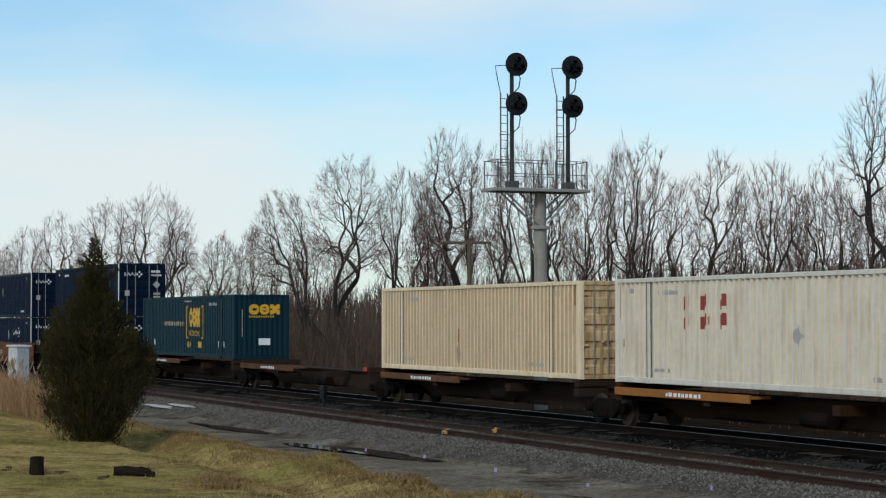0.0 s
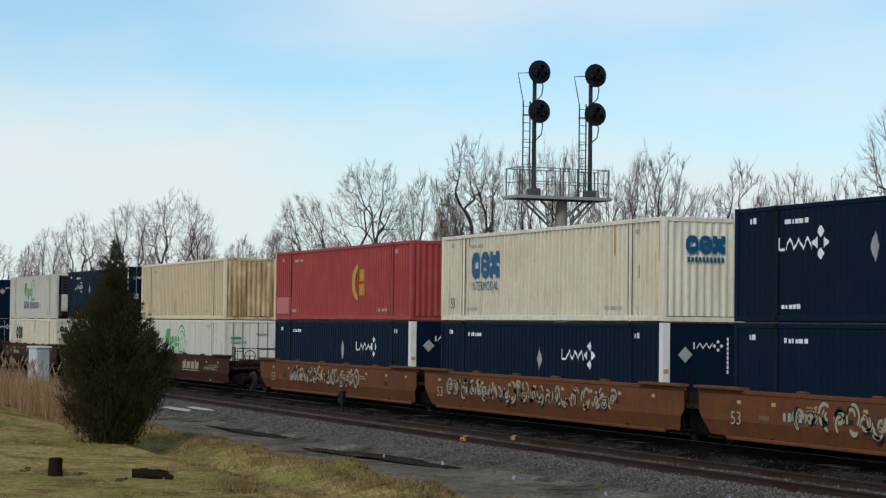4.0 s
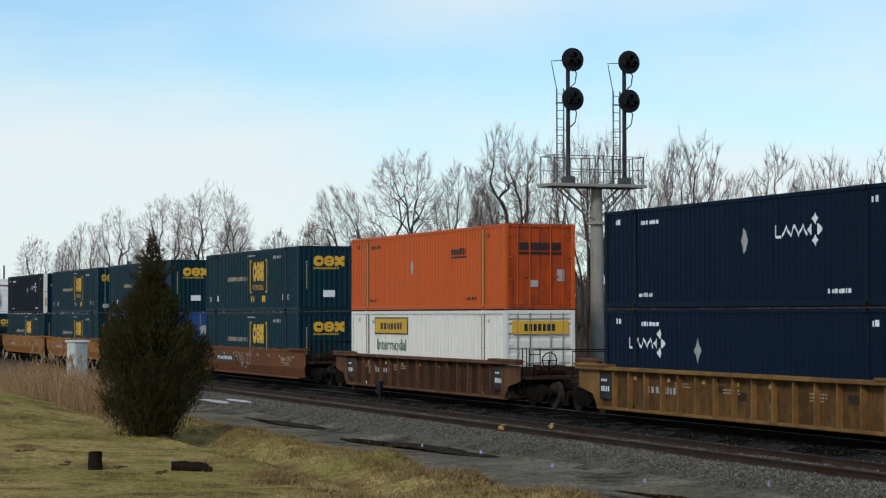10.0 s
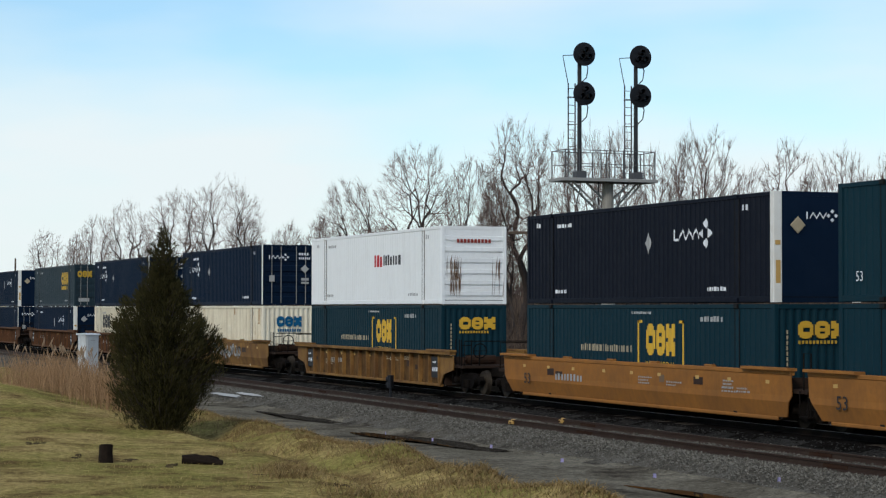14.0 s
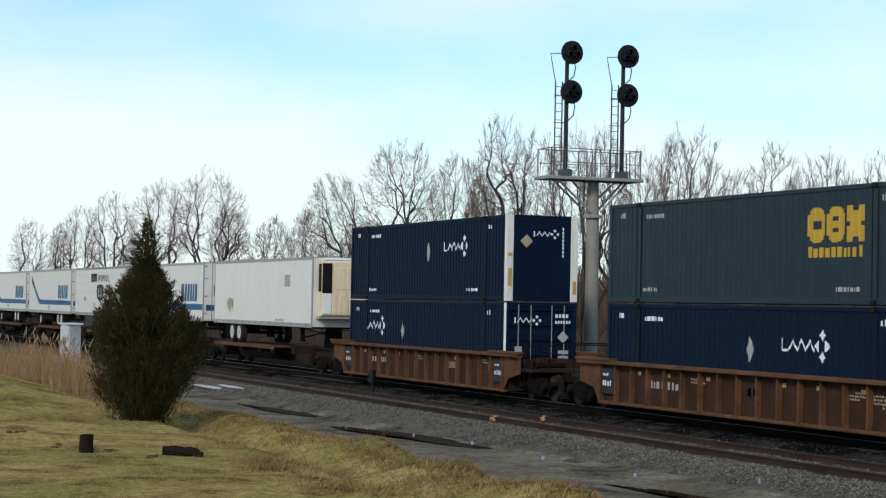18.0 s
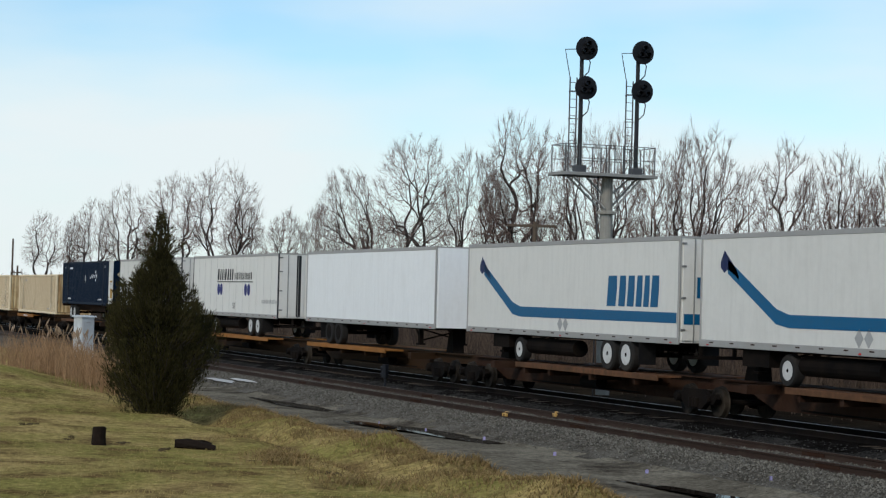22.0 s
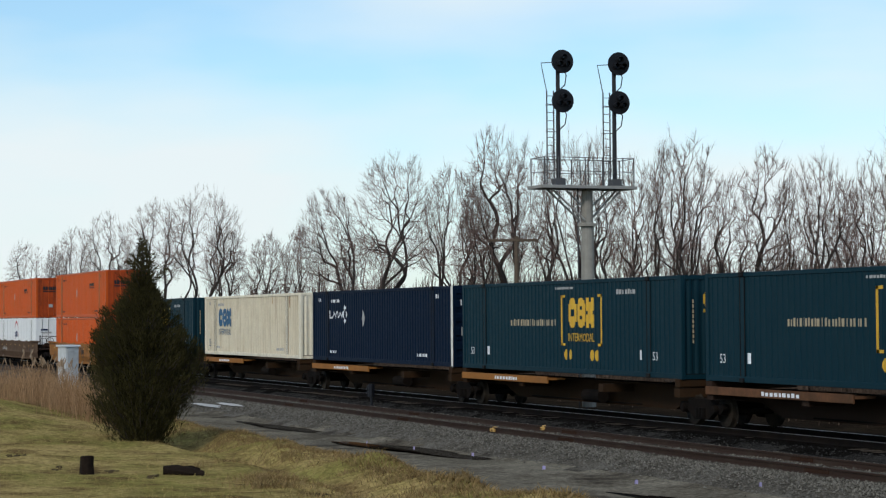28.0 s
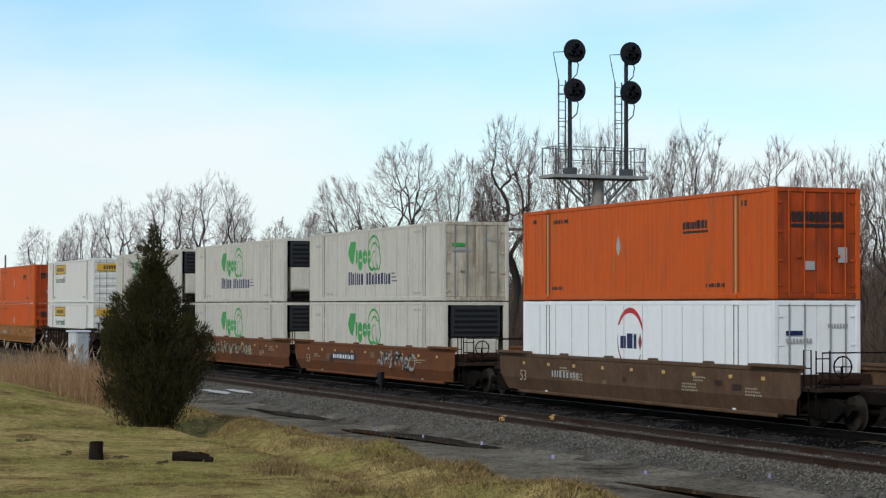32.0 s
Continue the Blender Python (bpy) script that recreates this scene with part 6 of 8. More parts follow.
        for xx in (-6.1, 6.1):
            Mark(0, W / 2 + 0.006).rect(xx - 0.04, xx + 0.04, 0.12, H - 0.1).put(box, "mark_yellow", "yellowed post stripe")
    if k == "yellow_panel":
        Mark(0, W / 2).rect(-5.22, -1.45, 2.0, 2.66).put(box, "mblack", "black panel border")
        Mark(0, W / 2 + 0.004).rect(-5.15, -1.52, 2.05, 2.61).put(box, "yel", "yellow name panel")
        Mark(0, W / 2 + 0.008).bars(-4.5, 2.19, 2.5, 0.28, 8, 2, 0.35).put(box, "mblack", "black bars on the panel")
        write("Intermodal", "mgreen2", box, -4.95, -W / 2 - 0.006, 1.40, 0.46, 3.3, "dark green lettering")
        end_mark(box, 1, [(-1.05, 1.05, 2.1, 2.55)], "yel", "yellow name panel")
        end_mark(box, 1, [(-0.6 + 0.17 * i, -0.48 + 0.17 * i, 2.2, 2.44) for i in range(7)], "mblack", "black bars", HALF + 0.004)
    if k == "roundel":
        m = Mark(0, W / 2 + 0.004)
        m.arc(-4.55, 1.85, 0.62, 95, 265, 0.2)
        for q in range(9):
            z = 1.37 + 0.115 * q
            m.rect(-4.45, -4.45 + 1.15 * math.sqrt(max(0.1, 1 - ((z - 1.85) / 0.62) ** 2)), z, z + 0.05)
        m.put(box, "mwhite", "white crescent with thin stripes")
        Mark(deep).bars(-3.0, 0.95, 1.6, 0.5, 7, 3).put(box, "mdred", "dull red bars of lettering")
        Mark(deep).bars(-0.9, 0.85, 3.9, 0.9, 7, 6, 0.35).put(box, "mwhite", "white bars of lettering")
        Mark(deep).rect(-0.25, 0.35, 2.2, 2.66).put(box, "mwhite", "white label")
        write("53", "mwhite", box, -7.3, -W / 2 - 0.004, 1.55, 0.5, 0.4)
        for sx in (-1, 1):
            part("corner_stripe", Shape().box(sx * HALF - 0.09, sx * HALF + 0.005, -W / 2 - 0.004, -W / 2 + 0.05, 0, H), "mred", box, "red corner stripe")
        for yy in (-0.6, 0.6):
            part("roundel", Shape().lathe([(0.26, 0.0), (0.26, 0.004)], "x", (HALF + 0.016, yy, 1.95), 20), "mgrey", box, "pale grey roundel")
    if k == "yellow_blob":
        m = Mark(deep)
        m.arc(2.5, 1.45, 0.62, 100, 260, 0.36)
        m.put(box, "gold", "gold curved emblem")
        Mark(deep).rect(2.55, 3.0, 0.95, 1.38).rect(2.55, 3.0, 1.5, 1.95).put(box, "gold", "gold emblem blocks")
        Mark(0, W / 2 + 0.002).rect(-7.9, -5.9, 0.25, 0.95).put(box, "mred2", "paler patched panel")
    if k == "red_letters":
        Mark(deep).bars(0.4, 1.5, 1.0, 0.52, 3, 3, 0.2).put(box, "mred", "red block lettering")
        Mark(deep).bars(1.5, 1.55, 2.1, 0.42, 8, 5).put(box, "mblack", "black bars of lettering")
        end_mark(box, 1, [(-0.7 + 0.14 * i, -0.6 + 0.14 * i, 2.28, 2.42) for i in range(10)], "mdred", "small red bars")
        for i in range(6):
            part("end_rib", shared("end_rib:", lambda: Shape().box(-0.005, 0.035, -1.16, 1.16, 0, 0.2, 0.03), "bright"), "bright", box, at=pose(HALF - 0.03, 0, 0.3 + 0.41 * i))
        s, rnd = Shape(), random.Random(9)
        for i in range(34):
            y = rnd.choice((-0.8, -0.75, 0.85)) + rnd.gauss(0, 0.14)
            z1 = rnd.uniform(1.1, 1.9)
            s.add([(HALF + 0.008, y, z1 - rnd.uniform(0.3, 1.0)), (HALF + 0.008, y + 0.02, z1 - 0.9), (HALF + 0.008, y + rnd.uniform(0.03, 0.09), z1)], [(0, 1, 2)])
        part("stain", s, "mrust2", box, "brown rust runs on the end wall", kind="stuff")
    return box


def insulated_box(o):
    """Smooth insulated container with a green mark; top ones carry a cooling unit in front."""
    col = o.get("colour", "greywhite")
    box = thing("refrigerated_container", "%s smooth insulated container, %s, %s" % ("soiled white" if col == "greywhite" else "white", "red arc mark" if o.get("red_arc") else "green mark", o["rest"]), "container", "containers on the train")
    frame_parts(box, col, col, 0.0)
    for k in range(14):
        if k not in (0, 13):
            part("panel_joint", shared("panel_joint:", lambda: Shape().box(-0.011, 0.011, -0.004, 0.004, 0.16, H - 0.12), "mgrey"), "mgrey", box, at=pose(-HALF + 0.12 + k * (L - 0.24) / 13, -W / 2 + 0.009, 0))
    if o.get("unit", False):
        reefer_end(box, 1, HALF, paint_=col)
        nose_end(box, -1, col)
    else:
        door_end(box, 1, "greydoor" if col == "greywhite" else col, False, "chrome")
        nose_end(box, -1, col)
        end_mark(box, 1, [(-0.95, -0.45, 2.0, 2.12)], "mgreen" if not o.get("red_arc") else "mnavy", "small coloured bars")
        end_mark(box, 1, [(-0.95 + 0.1 * i, -0.88 + 0.1 * i, 1.8, 1.92) for i in range(8)] + [(0.3 + 0.09 * i, 0.36 + 0.09 * i, 2.2, 2.3) for i in range(7)], "mgrey", "small grey bars")
    ink = "mgreen" if not o.get("red_arc") else "mblue"
    if o.get("red_arc"):
        m = Mark(0)
        m.arc(-0.2, 1.75, 0.88, 20, 150, 0.16)
        m.put(box, "mred", "red swoosh arc")
        m = Mark(0)
        m.arc(-0.2, 1.75, 0.82, 170, 330, 0.07)
        m.put(box, "mdred", "thin dark red arc")
        Mark(0).bars(-0.85, 1.5, 1.1, 0.46, 3, 2, 0.15).put(box, "mnavy", "navy block lettering")
        Mark(0).diamond(0.45, 1.7, 0.12, 0.26).put(box, "mdred", "dark red leaf mark")
        write("INTERMODAL", "mnavy", box, -0.75, -W / 2 + 0.006, 0.78, 0.17, 1.25)
        Mark(0).bars(-1.7, 0.2, 3.2, 0.5, 9, 6).put(box, "mnavy", "navy bars of lettering")
        Mark(0).cols([(-3.2, 0.2, 0.55), (-1.9, 0.2, 0.68), (-1.8, 0.2, 0.2)]).cols([(1.7, 0.2, 0.66), (3.2, 0.2, 0.5), (3.4, 0.2, 0.2)]).put(box, "mdred", "red side strokes")
        return box
    x = -2.8
    m = Mark(0)
    m.cols([(x, 1.95, 2.05), (x + 0.3, 1.6, 2.44), (x + 0.62, 1.5, 2.44), (x + 0.95, 2.2, 2.44)])
    for xx, wd, za, zb in ((1.0, 0.2, 1.5, 2.1), (1.28, 0.5, 1.26, 2.08), (1.86, 0.5, 1.5, 2.06), (2.44, 0.36, 1.5, 2.06)):
        m.slit(x + xx, za, wd, zb - za, xx > 1.2)
    m.put(box, ink, "green block lettering")
    m = Mark(0)
    cx = x + 3.2
    m.arc(cx, 1.86, 0.74, 15, 165, 0.11).arc(cx - 0.2, 1.78, 0.52, 185, 300, 0.15).arc(cx + 0.1, 1.86, 0.46, 40, 150, 0.09).arc(cx + 0.2, 1.62, 0.36, 200, 330, 0.10)
    m.arc(cx + 0.42, 1.92, 0.26, -40, 110, 0.08).arc(cx + 0.46, 1.66, 0.36, -70, 40, 0.09).arc(cx + 0.05, 1.72, 0.26, 60, 250, 0.07).arc(cx + 0.55, 1.45, 0.2, 150, 330, 0.08)
    m.put(box, ink, "green curved emblem strokes")
    if not o.get("cool"):
        Mark(0).oval(x + 0.9, 1.0, 0.4, 0.2).rect(x + 2.4, x + 2.95, 0.85, 1.12).oval(x + 3.3, 0.98, 0.34, 0.16).put(box, "mnavy", "navy tops of a second line")
    if o.get("cool"):
        Mark(0).bars(x + 0.05, 0.66, 2.0, 0.56, 7, 4, 0.36).bars(x + 2.3, 0.66, 3.0, 0.5, 9, 5, 0.36).put(box, "mnavy", "navy bars of lettering")
        m = Mark(0)
        for k in range(3):
            m.rect(x + 5.3, x + 5.95 - 0.14 * k, 0.76 + 0.15 * k, 0.80 + 0.15 * k)
        m.put(box, "mnavy", "navy speed lines")
    m = Mark(0).bars(-5.7, 0.25, 0.9, 0.1, 9, 3).bars(4.9, 0.25, 0.9, 0.1, 9, 4).bars(-7.2, 2.3, 0.7, 0.14, 6, 5).bars(5.0, 2.55, 0.8, 0.1, 6, 6)
    m.put(box, "mgrey", "small grey codes as plain bars")
    return box


MAT["mnavy2"] = paint("deep blue marking", (0.018, 0.025, 0.16), 0.5, dirt_amount=0.05, bump=0)
MAT["mbuff2"] = paint("faded primer patch", (0.16, 0.10, 0.06), 0.7, dirt_amount=0.3, bump=0)
MAT["mdark"] = paint("dark touch-up paint", (0.035, 0.018, 0.012), 0.7, dirt_amount=0.3, bump=0)
MAT["mgreen2"] = paint("dark green marking", (0.02, 0.11, 0.06), 0.5, dirt_amount=0.05, bump=0)
MAT["mrust2"] = paint("brown rust run", (0.16, 0.09, 0.05), 0.8, vary=0.3, dirt_amount=0.3, bump=0)
MAT["mtan"] = paint("pale tan stain", (0.52, 0.43, 0.27), 0.7, vary=0.2, dirt=(0.42, 0.31, 0.16), dirt_amount=0.5, bump=0)
MAT["mred2"] = paint("patched paler red", (0.50, 0.16, 0.13), 0.55, dirt_amount=0.3, bump=0)


# ---- trailers ----
def wheel_pair(parent, x, y, r, white):
    t = part("tyre", shared("tyre:%g" % r, lambda: Shape().lathe([(r * 0.6, -0.14), (r * 0.93, -0.15), (r, -0.10), (r, 0.10), (r * 0.93, 0.15), (r * 0.6, 0.14)], "y", sides=24), "tyre"), "tyre", parent, at=pose(x, y, r))
    part("rim", shared("rim:%g" % r, lambda: Shape().lathe([(r * 0.61, -0.148), (r * 0.56, -0.13), (r * 0.50, -0.07), (r * 0.36, -0.05), (r * 0.30, -0.03)], "y", sides=20), "rim" if white else "grime"), "rim" if white else "grime", t, "white wheel disc" if white else "")
    part("hub", shared("hub:%g" % r, lambda: Shape().lathe([(r * 0.42, -0.035), (r * 0.30, -0.06), (r * 0.20, -0.13), (r * 0.12, -0.15)], "y", sides=14), "grime"), "grime", t)


def trailer(o):
    """53-foot road trailer. tail: 1 when its wheels lead, -1 when they trail. z = 0 is the tyres' foot."""
    tail, col = o["tail"], o["colour"]
    z0, z1, w = 0.93, 3.99, 2.6
    box = thing("semi_trailer", o["label"] + " on a spine car", "trailer", "road trailers on the train")
    half = HALF
    part("body", Shape().box(-half + 0.03, half - 0.03, -w / 2 + 0.012, w / 2 - 0.012, z0 + 0.03, z1 - 0.04), col, box)
    part("roof", Shape().box(-half, half, -w / 2 + 0.02, w / 2 - 0.02, z1 - 0.05, z1), "alloy", box)
    for sy in (-1, 1):
        y = sy * (w / 2 - 0.02)
        part("top_rail", Shape().box(-half + 0.02, half - 0.02, y - 0.022, y + 0.022, z1 - 0.13, z1 + 0.004, 0.008), "alloy", box)
        part("bottom_rail", Shape().box(-half + 0.02, half - 0.02, y - 0.024, y + 0.024, z0 - 0.02, z0 + 0.17, 0.008), "alloy" if o.get("rail", True) else col, box)
        for sx in (-1, 1):
            part("corner_post", Shape().box(sx * (half - 0.05) - 0.05, sx * (half - 0.05) + 0.05, y - 0.026, y + 0.026, z0, z1 + 0.006, 0.012), "mast" if o.get("stripes") else "alloy", box)
    joint = shared("side_joint:", lambda: Shape().box(-0.006, 0.006, -0.004, 0.004, z0 + 0.17, z1 - 0.13), "mgrey")
    if o.get("joints", 0):
        for k in range(o["joints"]):
            part("side_joint", joint, "mgrey", box, at=pose(-half + (k + 1) * L / (o["joints"] + 1), -w / 2 + 0.0115, 0))
    if o.get("slats"):
        me = shared("side_slat:", lambda: Shape().prism([(-half + 0.1, 0.0), (half - 0.1, 0.0), (half - 0.1, 0.115), (-half + 0.1, 0.115)], -0.008, 0.008), col)
        for k in range(21):
            part("side_slat", me, col, box, at=pose(0, -w / 2 + 0.006, z0 + 0.19 + k * 0.134))
    strip = shared("reflector_strip:", lambda: Shape().box(-0.10, 0.10, -0.006, 0.0, -0.018, 0.018), "mdark")
    for k in range(14):
        part("reflector_strip", strip, "mdark", box, "dull red reflector strip", at=pose(-half + 0.7 + k * 1.13, -w / 2 - 0.005, z0 + 0.10))
    lights = shared("marker_light:", lambda: Shape().box(-0.05, 0.05, -0.015, 0.0, -0.02, 0.02), "mred")
    for k in (0, 4, 8):
        part("marker_light", lights, "mred", box, at=pose(-half + 0.5 + k * 1.9, -w / 2 - 0.006, z0 + 0.03))
    # running gear
    xb = tail * (half - 4.0)
    bogie = part("bogie", Shape().box(xb - 1.5, xb + 1.5, -0.6, -0.45, 0.62, 0.92).box(xb - 1.5, xb + 1.5, 0.45, 0.6, 0.62, 0.92), "grime", box, "dark slider frame")
    for dx in (-0.63, 0.63):
        part("axle", Shape().tube([(xb + dx, -1.2, 0.51), (xb + dx, 1.2, 0.51)], 0.065, 8), "grime", bogie)
        for sy in (-1, 1):
            wheel_pair(bogie, xb + dx, sy * 1.13, 0.51, o.get("white_wheels", True))
            part("mud_flap", Shape().box(xb + tail * 1.6 - 0.01, xb + tail * 1.6 + 0.01, sy * 1.05 - 0.28, sy * 1.05 + 0.28, 0.25, 0.9), "black", bogie) if dx > 0 else None
    xl = -tail * (half - 2.6)
    for sy in (-1, 1):
        gear = part("landing_leg", Shape().box(xl - 0.09, xl + 0.09, sy * 0.865 - 0.085, sy * 0.865 + 0.085, 0.32, 0.95, 0.012), "grime", box)
        part("foot", Shape().box(xl - 0.16, xl + 0.16, sy * 0.865 - 0.135, sy * 0.865 + 0.135, 0.26, 0.325, 0.01), "grime", gear)
        part("brace", Shape().tube([(xl, sy * 0.86, 0.42), (xl + tail * 1.3, sy * 0.6, 0.92)], 0.035, 5), "grime", gear)
    for a, b in ((0.45, 0.85), (0.85, 0.45)):
        part("cross_brace", Shape().tube([(xl + (b - a) * 0.1, -0.78, a), (xl + (b - a) * 0.1, 0.78, b)], 0.03, 5), "grime", box)
    part("underframe", Shape().box(-half + 0.2, half - 0.2, -1.15, 1.15, z0 - 0.06, z0 + 0.03), "grime", box)
    part("rear_guard", Shape().box(tail * (half - 0.06) - 0.05, tail * (half - 0.06) + 0.05, -1.1, 1.1, 0.5, 0.6).box(tail * (half - 0.06) - 0.04, tail * (half - 0.06) + 0.04, -0.6, -0.5, 0.55, 0.95).box(tail * (half - 0.06) - 0.04, tail * (half - 0.06) + 0.04, 0.5, 0.6, 0.55, 0.95), "grime", box)
    if o.get("tank"):
        part("fuel_tank", Shape().tube([(-tail * 3.1, -0.85, 0.56), (tail * 0.6, -0.85, 0.56)], 0.27, 14), "grime", box, "dark cylindrical tank")
        wheel_pair(box, -tail * 3.5, -1.05, 0.42, True)
        part("pallet_rack", Shape().box(-tail * 5.2 - 0.7, -tail * 5.2 + 0.7, -1.15, -0.3, 0.45, 0.9), "grime", box)
    if o.get("skirt"):
        part("side_skirt", Shape().box(-4.8, 3.0, -w / 2 + 0.03, -w / 2 + 0.05, 0.25, z0), "mast", box, "dark side skirt")
    # leading end
    if tail > 0:
        for sy in (-1, 1):
            d = part("rear_door", Shape().box(half - 0.03, half + 0.012, sy * 0.62 - 0.58, sy * 0.62 + 0.58, z0 + 0.1, z1 - 0.1, 0.01), o.get("door", col), box)
            for yy in (-0.22, 0.28):
                part("lock_rod", Shape().tube([(half + 0.03, sy * 0.62 + yy, z0 + 0.05), (half + 0.03, sy * 0.62 + yy, z1 - 0.08)], 0.018, 6), "chrome", d)
            for zz in (0.4, 1.3, 2.2, 2.85):
                part("hinge", Shape().box(half, half + 0.03, sy * 1.15 - 0.09, sy * 1.15 + 0.05, z0 + zz - 0.03, z0 + zz + 0.03), "chrome", d)
        if o.get("stripes"):
            end_mark(box, 1, [(-0.42, -0.2, z0 + 0.1, z1 - 0.1), (0.22, 0.5, z0 + 0.1, z1 - 0.1)], "mblack", "black door stripes", half + 0.004)
    else:
        part("nose", Shape().box(half - 0.03, half + 0.01, -w / 2 + 0.1, w / 2 - 0.1, z0 + 0.02, z1 - 0.06, 0.01), col, box)
        if o.get("reefer"):
            unit = part("cooling_unit", Shape().box(half, half + 0.48, -1.02, 1.02, z0 + 0.95, z1 - 0.16, 0.07), "cream", box, "cream refrigeration unit")
            part("intake_grille", Shape().box(half + 0.47, half + 0.50, -1.0, -0.58, z0 + 1.5, z1 - 0.28, 0.06), "black", unit, "dark rounded intake grille")
            part("side_grille", Shape().box(half + 0.05, half + 0.43, -1.035, -1.0, z0 + 1.55, z1 - 0.3, 0.01), "black", unit, "dark intake grille")
            part("side_panel", Shape().box(half + 0.47, half + 0.50, -1.0, -0.58, z0 + 0.6, z0 + 1.48, 0.02), "bright", unit, "white lower panel")
            part("unit_casing", Shape().box(half, half + 0.46, -1.0, 1.0, z0 + 0.5, z0 + 0.95, 0.05), "cream", unit, "cream lower casing")
            for y0, y1, a, b in ((-0.54, 0.2, 0.58, 1.62), (0.23, 0.98, 0.58, 1.62), (-0.54, 0.98, 1.66, 2.6)):
                part("access_door", Shape().box(half + 0.46, half + 0.50, y0, y1, z0 + a, z0 + b, 0.02), "cream", unit)
            part("cap", Shape().box(half, half + 0.46, -0.95, 0.95, z1 - 0.18, z1 - 0.05, 0.05), "bright", unit, "white top cap")
            part("shelf", Shape().box(half, half + 0.55, -1.1, 1.1, z0 + 0.38, z0 + 0.46, 0.01), "alloy", unit)
        else:
            end_mark(box, 1, [(0.55, 1.05, z0 + 0.75, z0 + 1.05)], "mgrey", "grey connection plate", half)
    k = o.get("mark", "")
    z = z0
    hw = w / 2
    def marks(z_off=0.0):
        m = Mark(0, hw + 0.004)
        return m
    if k == "blue_sweep":
        m = marks()
        m.cols([(-6.55, z + 1.98, z + 2.36), (-3.95, z + 0.66, z + 1.06), (-3.3, z + 0.58, z + 0.92), (half - 0.15, z + 0.58, z + 0.88)])
        m.put(box, "mblue", "broad bright blue sweep stripe")
        m = marks()
        m.cols([(-6.95, z + 2.15, z + 2.3), (-6.75, z + 2.0, z + 2.62), (-6.55, z + 2.1, z + 2.45), (-6.1, z + 1.9, z + 2.1), (-5.95, z + 1.8, z + 1.9)])
        m.put(box, "mnavy", "navy star emblem")
        m = marks()
        xx = 3.35
        for wd in (0.80, 0.58, 0.58, 0.50, 0.46, 0.62):
            m.cols([(xx, z + 1.02, z + 1.06), (xx + 0.10, z + 1.02, z + 1.94), (xx + wd * 0.76, z + 1.02, z + 1.94), (xx + wd * 0.86, z + 1.5, z + 1.94)])
            xx += wd
        m.put(box, "mblue", "bright blue slanted block lettering")
        if o.get("sub"):
            write("INTERMODAL", "mnavy", box, 3.6, -hw - 0.008, z + 0.70, 0.22, 3.0)
        marks().diamond(-0.05, z + 0.4, 0.2, 0.24).diamond(0.37, z + 0.4, 0.2, 0.24).put(box, "mgrey", "grey diamond placard holders", "placard_holder")
        end_mark(box, 1, [(-0.75 + 0.3 * i, -0.52 + 0.3 * i, z + 1.3, z + 1.9) for i in range(4)], "mblue", "blue block lettering", half + 0.01)
        end_mark(box, 1, [(-1.15, 1.15, z + 0.55, z + 0.85)], "mblue", "blue stripe", half + 0.01)
    if k == "shield":
        proud = lambda extra=0.0: Mark(0, hw + 0.018 + extra)
        proud().bars(-2.9, z + 2.12, 1.8, 0.5, 5, 2, 0.16).rect(-2.9, -1.1, z + 2.52, z + 2.66).put(box, "mblack", "black block lettering")
        write("INTERMODAL", "mblack", box, -0.75, -hw - 0.012, z + 2.16, 0.42, 3.2, "dark lettering")
        proud().cols([(-1.1, z + 1.3, z + 1.85), (-0.9, z + 1.05, z + 1.93), (-0.15, z + 0.88, z + 1.98), (0.6, z + 1.05, z + 1.93), (0.78, z + 1.3, z + 1.85)]).put(box, "mblack", "dark shield emblem")
        proud(0.006).rect(-0.62, -0.36, z + 1.15, z + 1.72).rect(-0.2, 0.1, z + 1.05, z + 1.3).rect(0.14, 0.36, z + 1.15, z + 1.72).put(box, "mgrey", "grey bars on the shield")
        proud().oval(-4.75, z + 1.05, 0.4, 0.15).put(box, "mgrey", "grey oval decal")
        end_mark(box, 1, [(-0.6, 0.7, z + 2.0, z + 2.5)], "mblack", "black block lettering", half + 0.01)
    if k == "ovals":
        m = marks().rect(-3.05, 3.7, z + 1.68, z + 1.73)
        xx = -3.0
        for wd in (0.5, 0.36, 0.36, 0.2, 0.5, 0.44, 0.42, 0.4):
            m.cols([(xx, z + 1.8, z + 1.82), (xx + 0.12, z + 1.8, z + 2.36), (xx + wd * 0.62, z + 1.8, z + 2.36), (xx + wd * 0.72, z + 2.1, z + 2.36)])
            xx += wd
        m.put(box, "mblack", "dark slanted block lettering with underline")
        marks().bars(0.35, z + 1.82, 3.3, 0.38, 14, 7, 0.5).put(box, "mblack", "dark thin bars of lettering")
        for a in (-2.72, -2.2, 2.42, 2.98):
            marks().oval(a, z + 1.32, 0.26, 0.3).put(box, "mnavy2", "deep blue oval")
        marks().bars(5.35, z + 0.68, 2.6, 0.2, 15, 9, 0.45).bars(-7.6, z + 0.35, 1.5, 0.13, 9, 4, 0.45).put(box, "mgrey", "grey bars of small lettering")
        write("53", "mblack", box, 0.1, -hw - 0.008, z + 0.38, 0.3, 0.4)
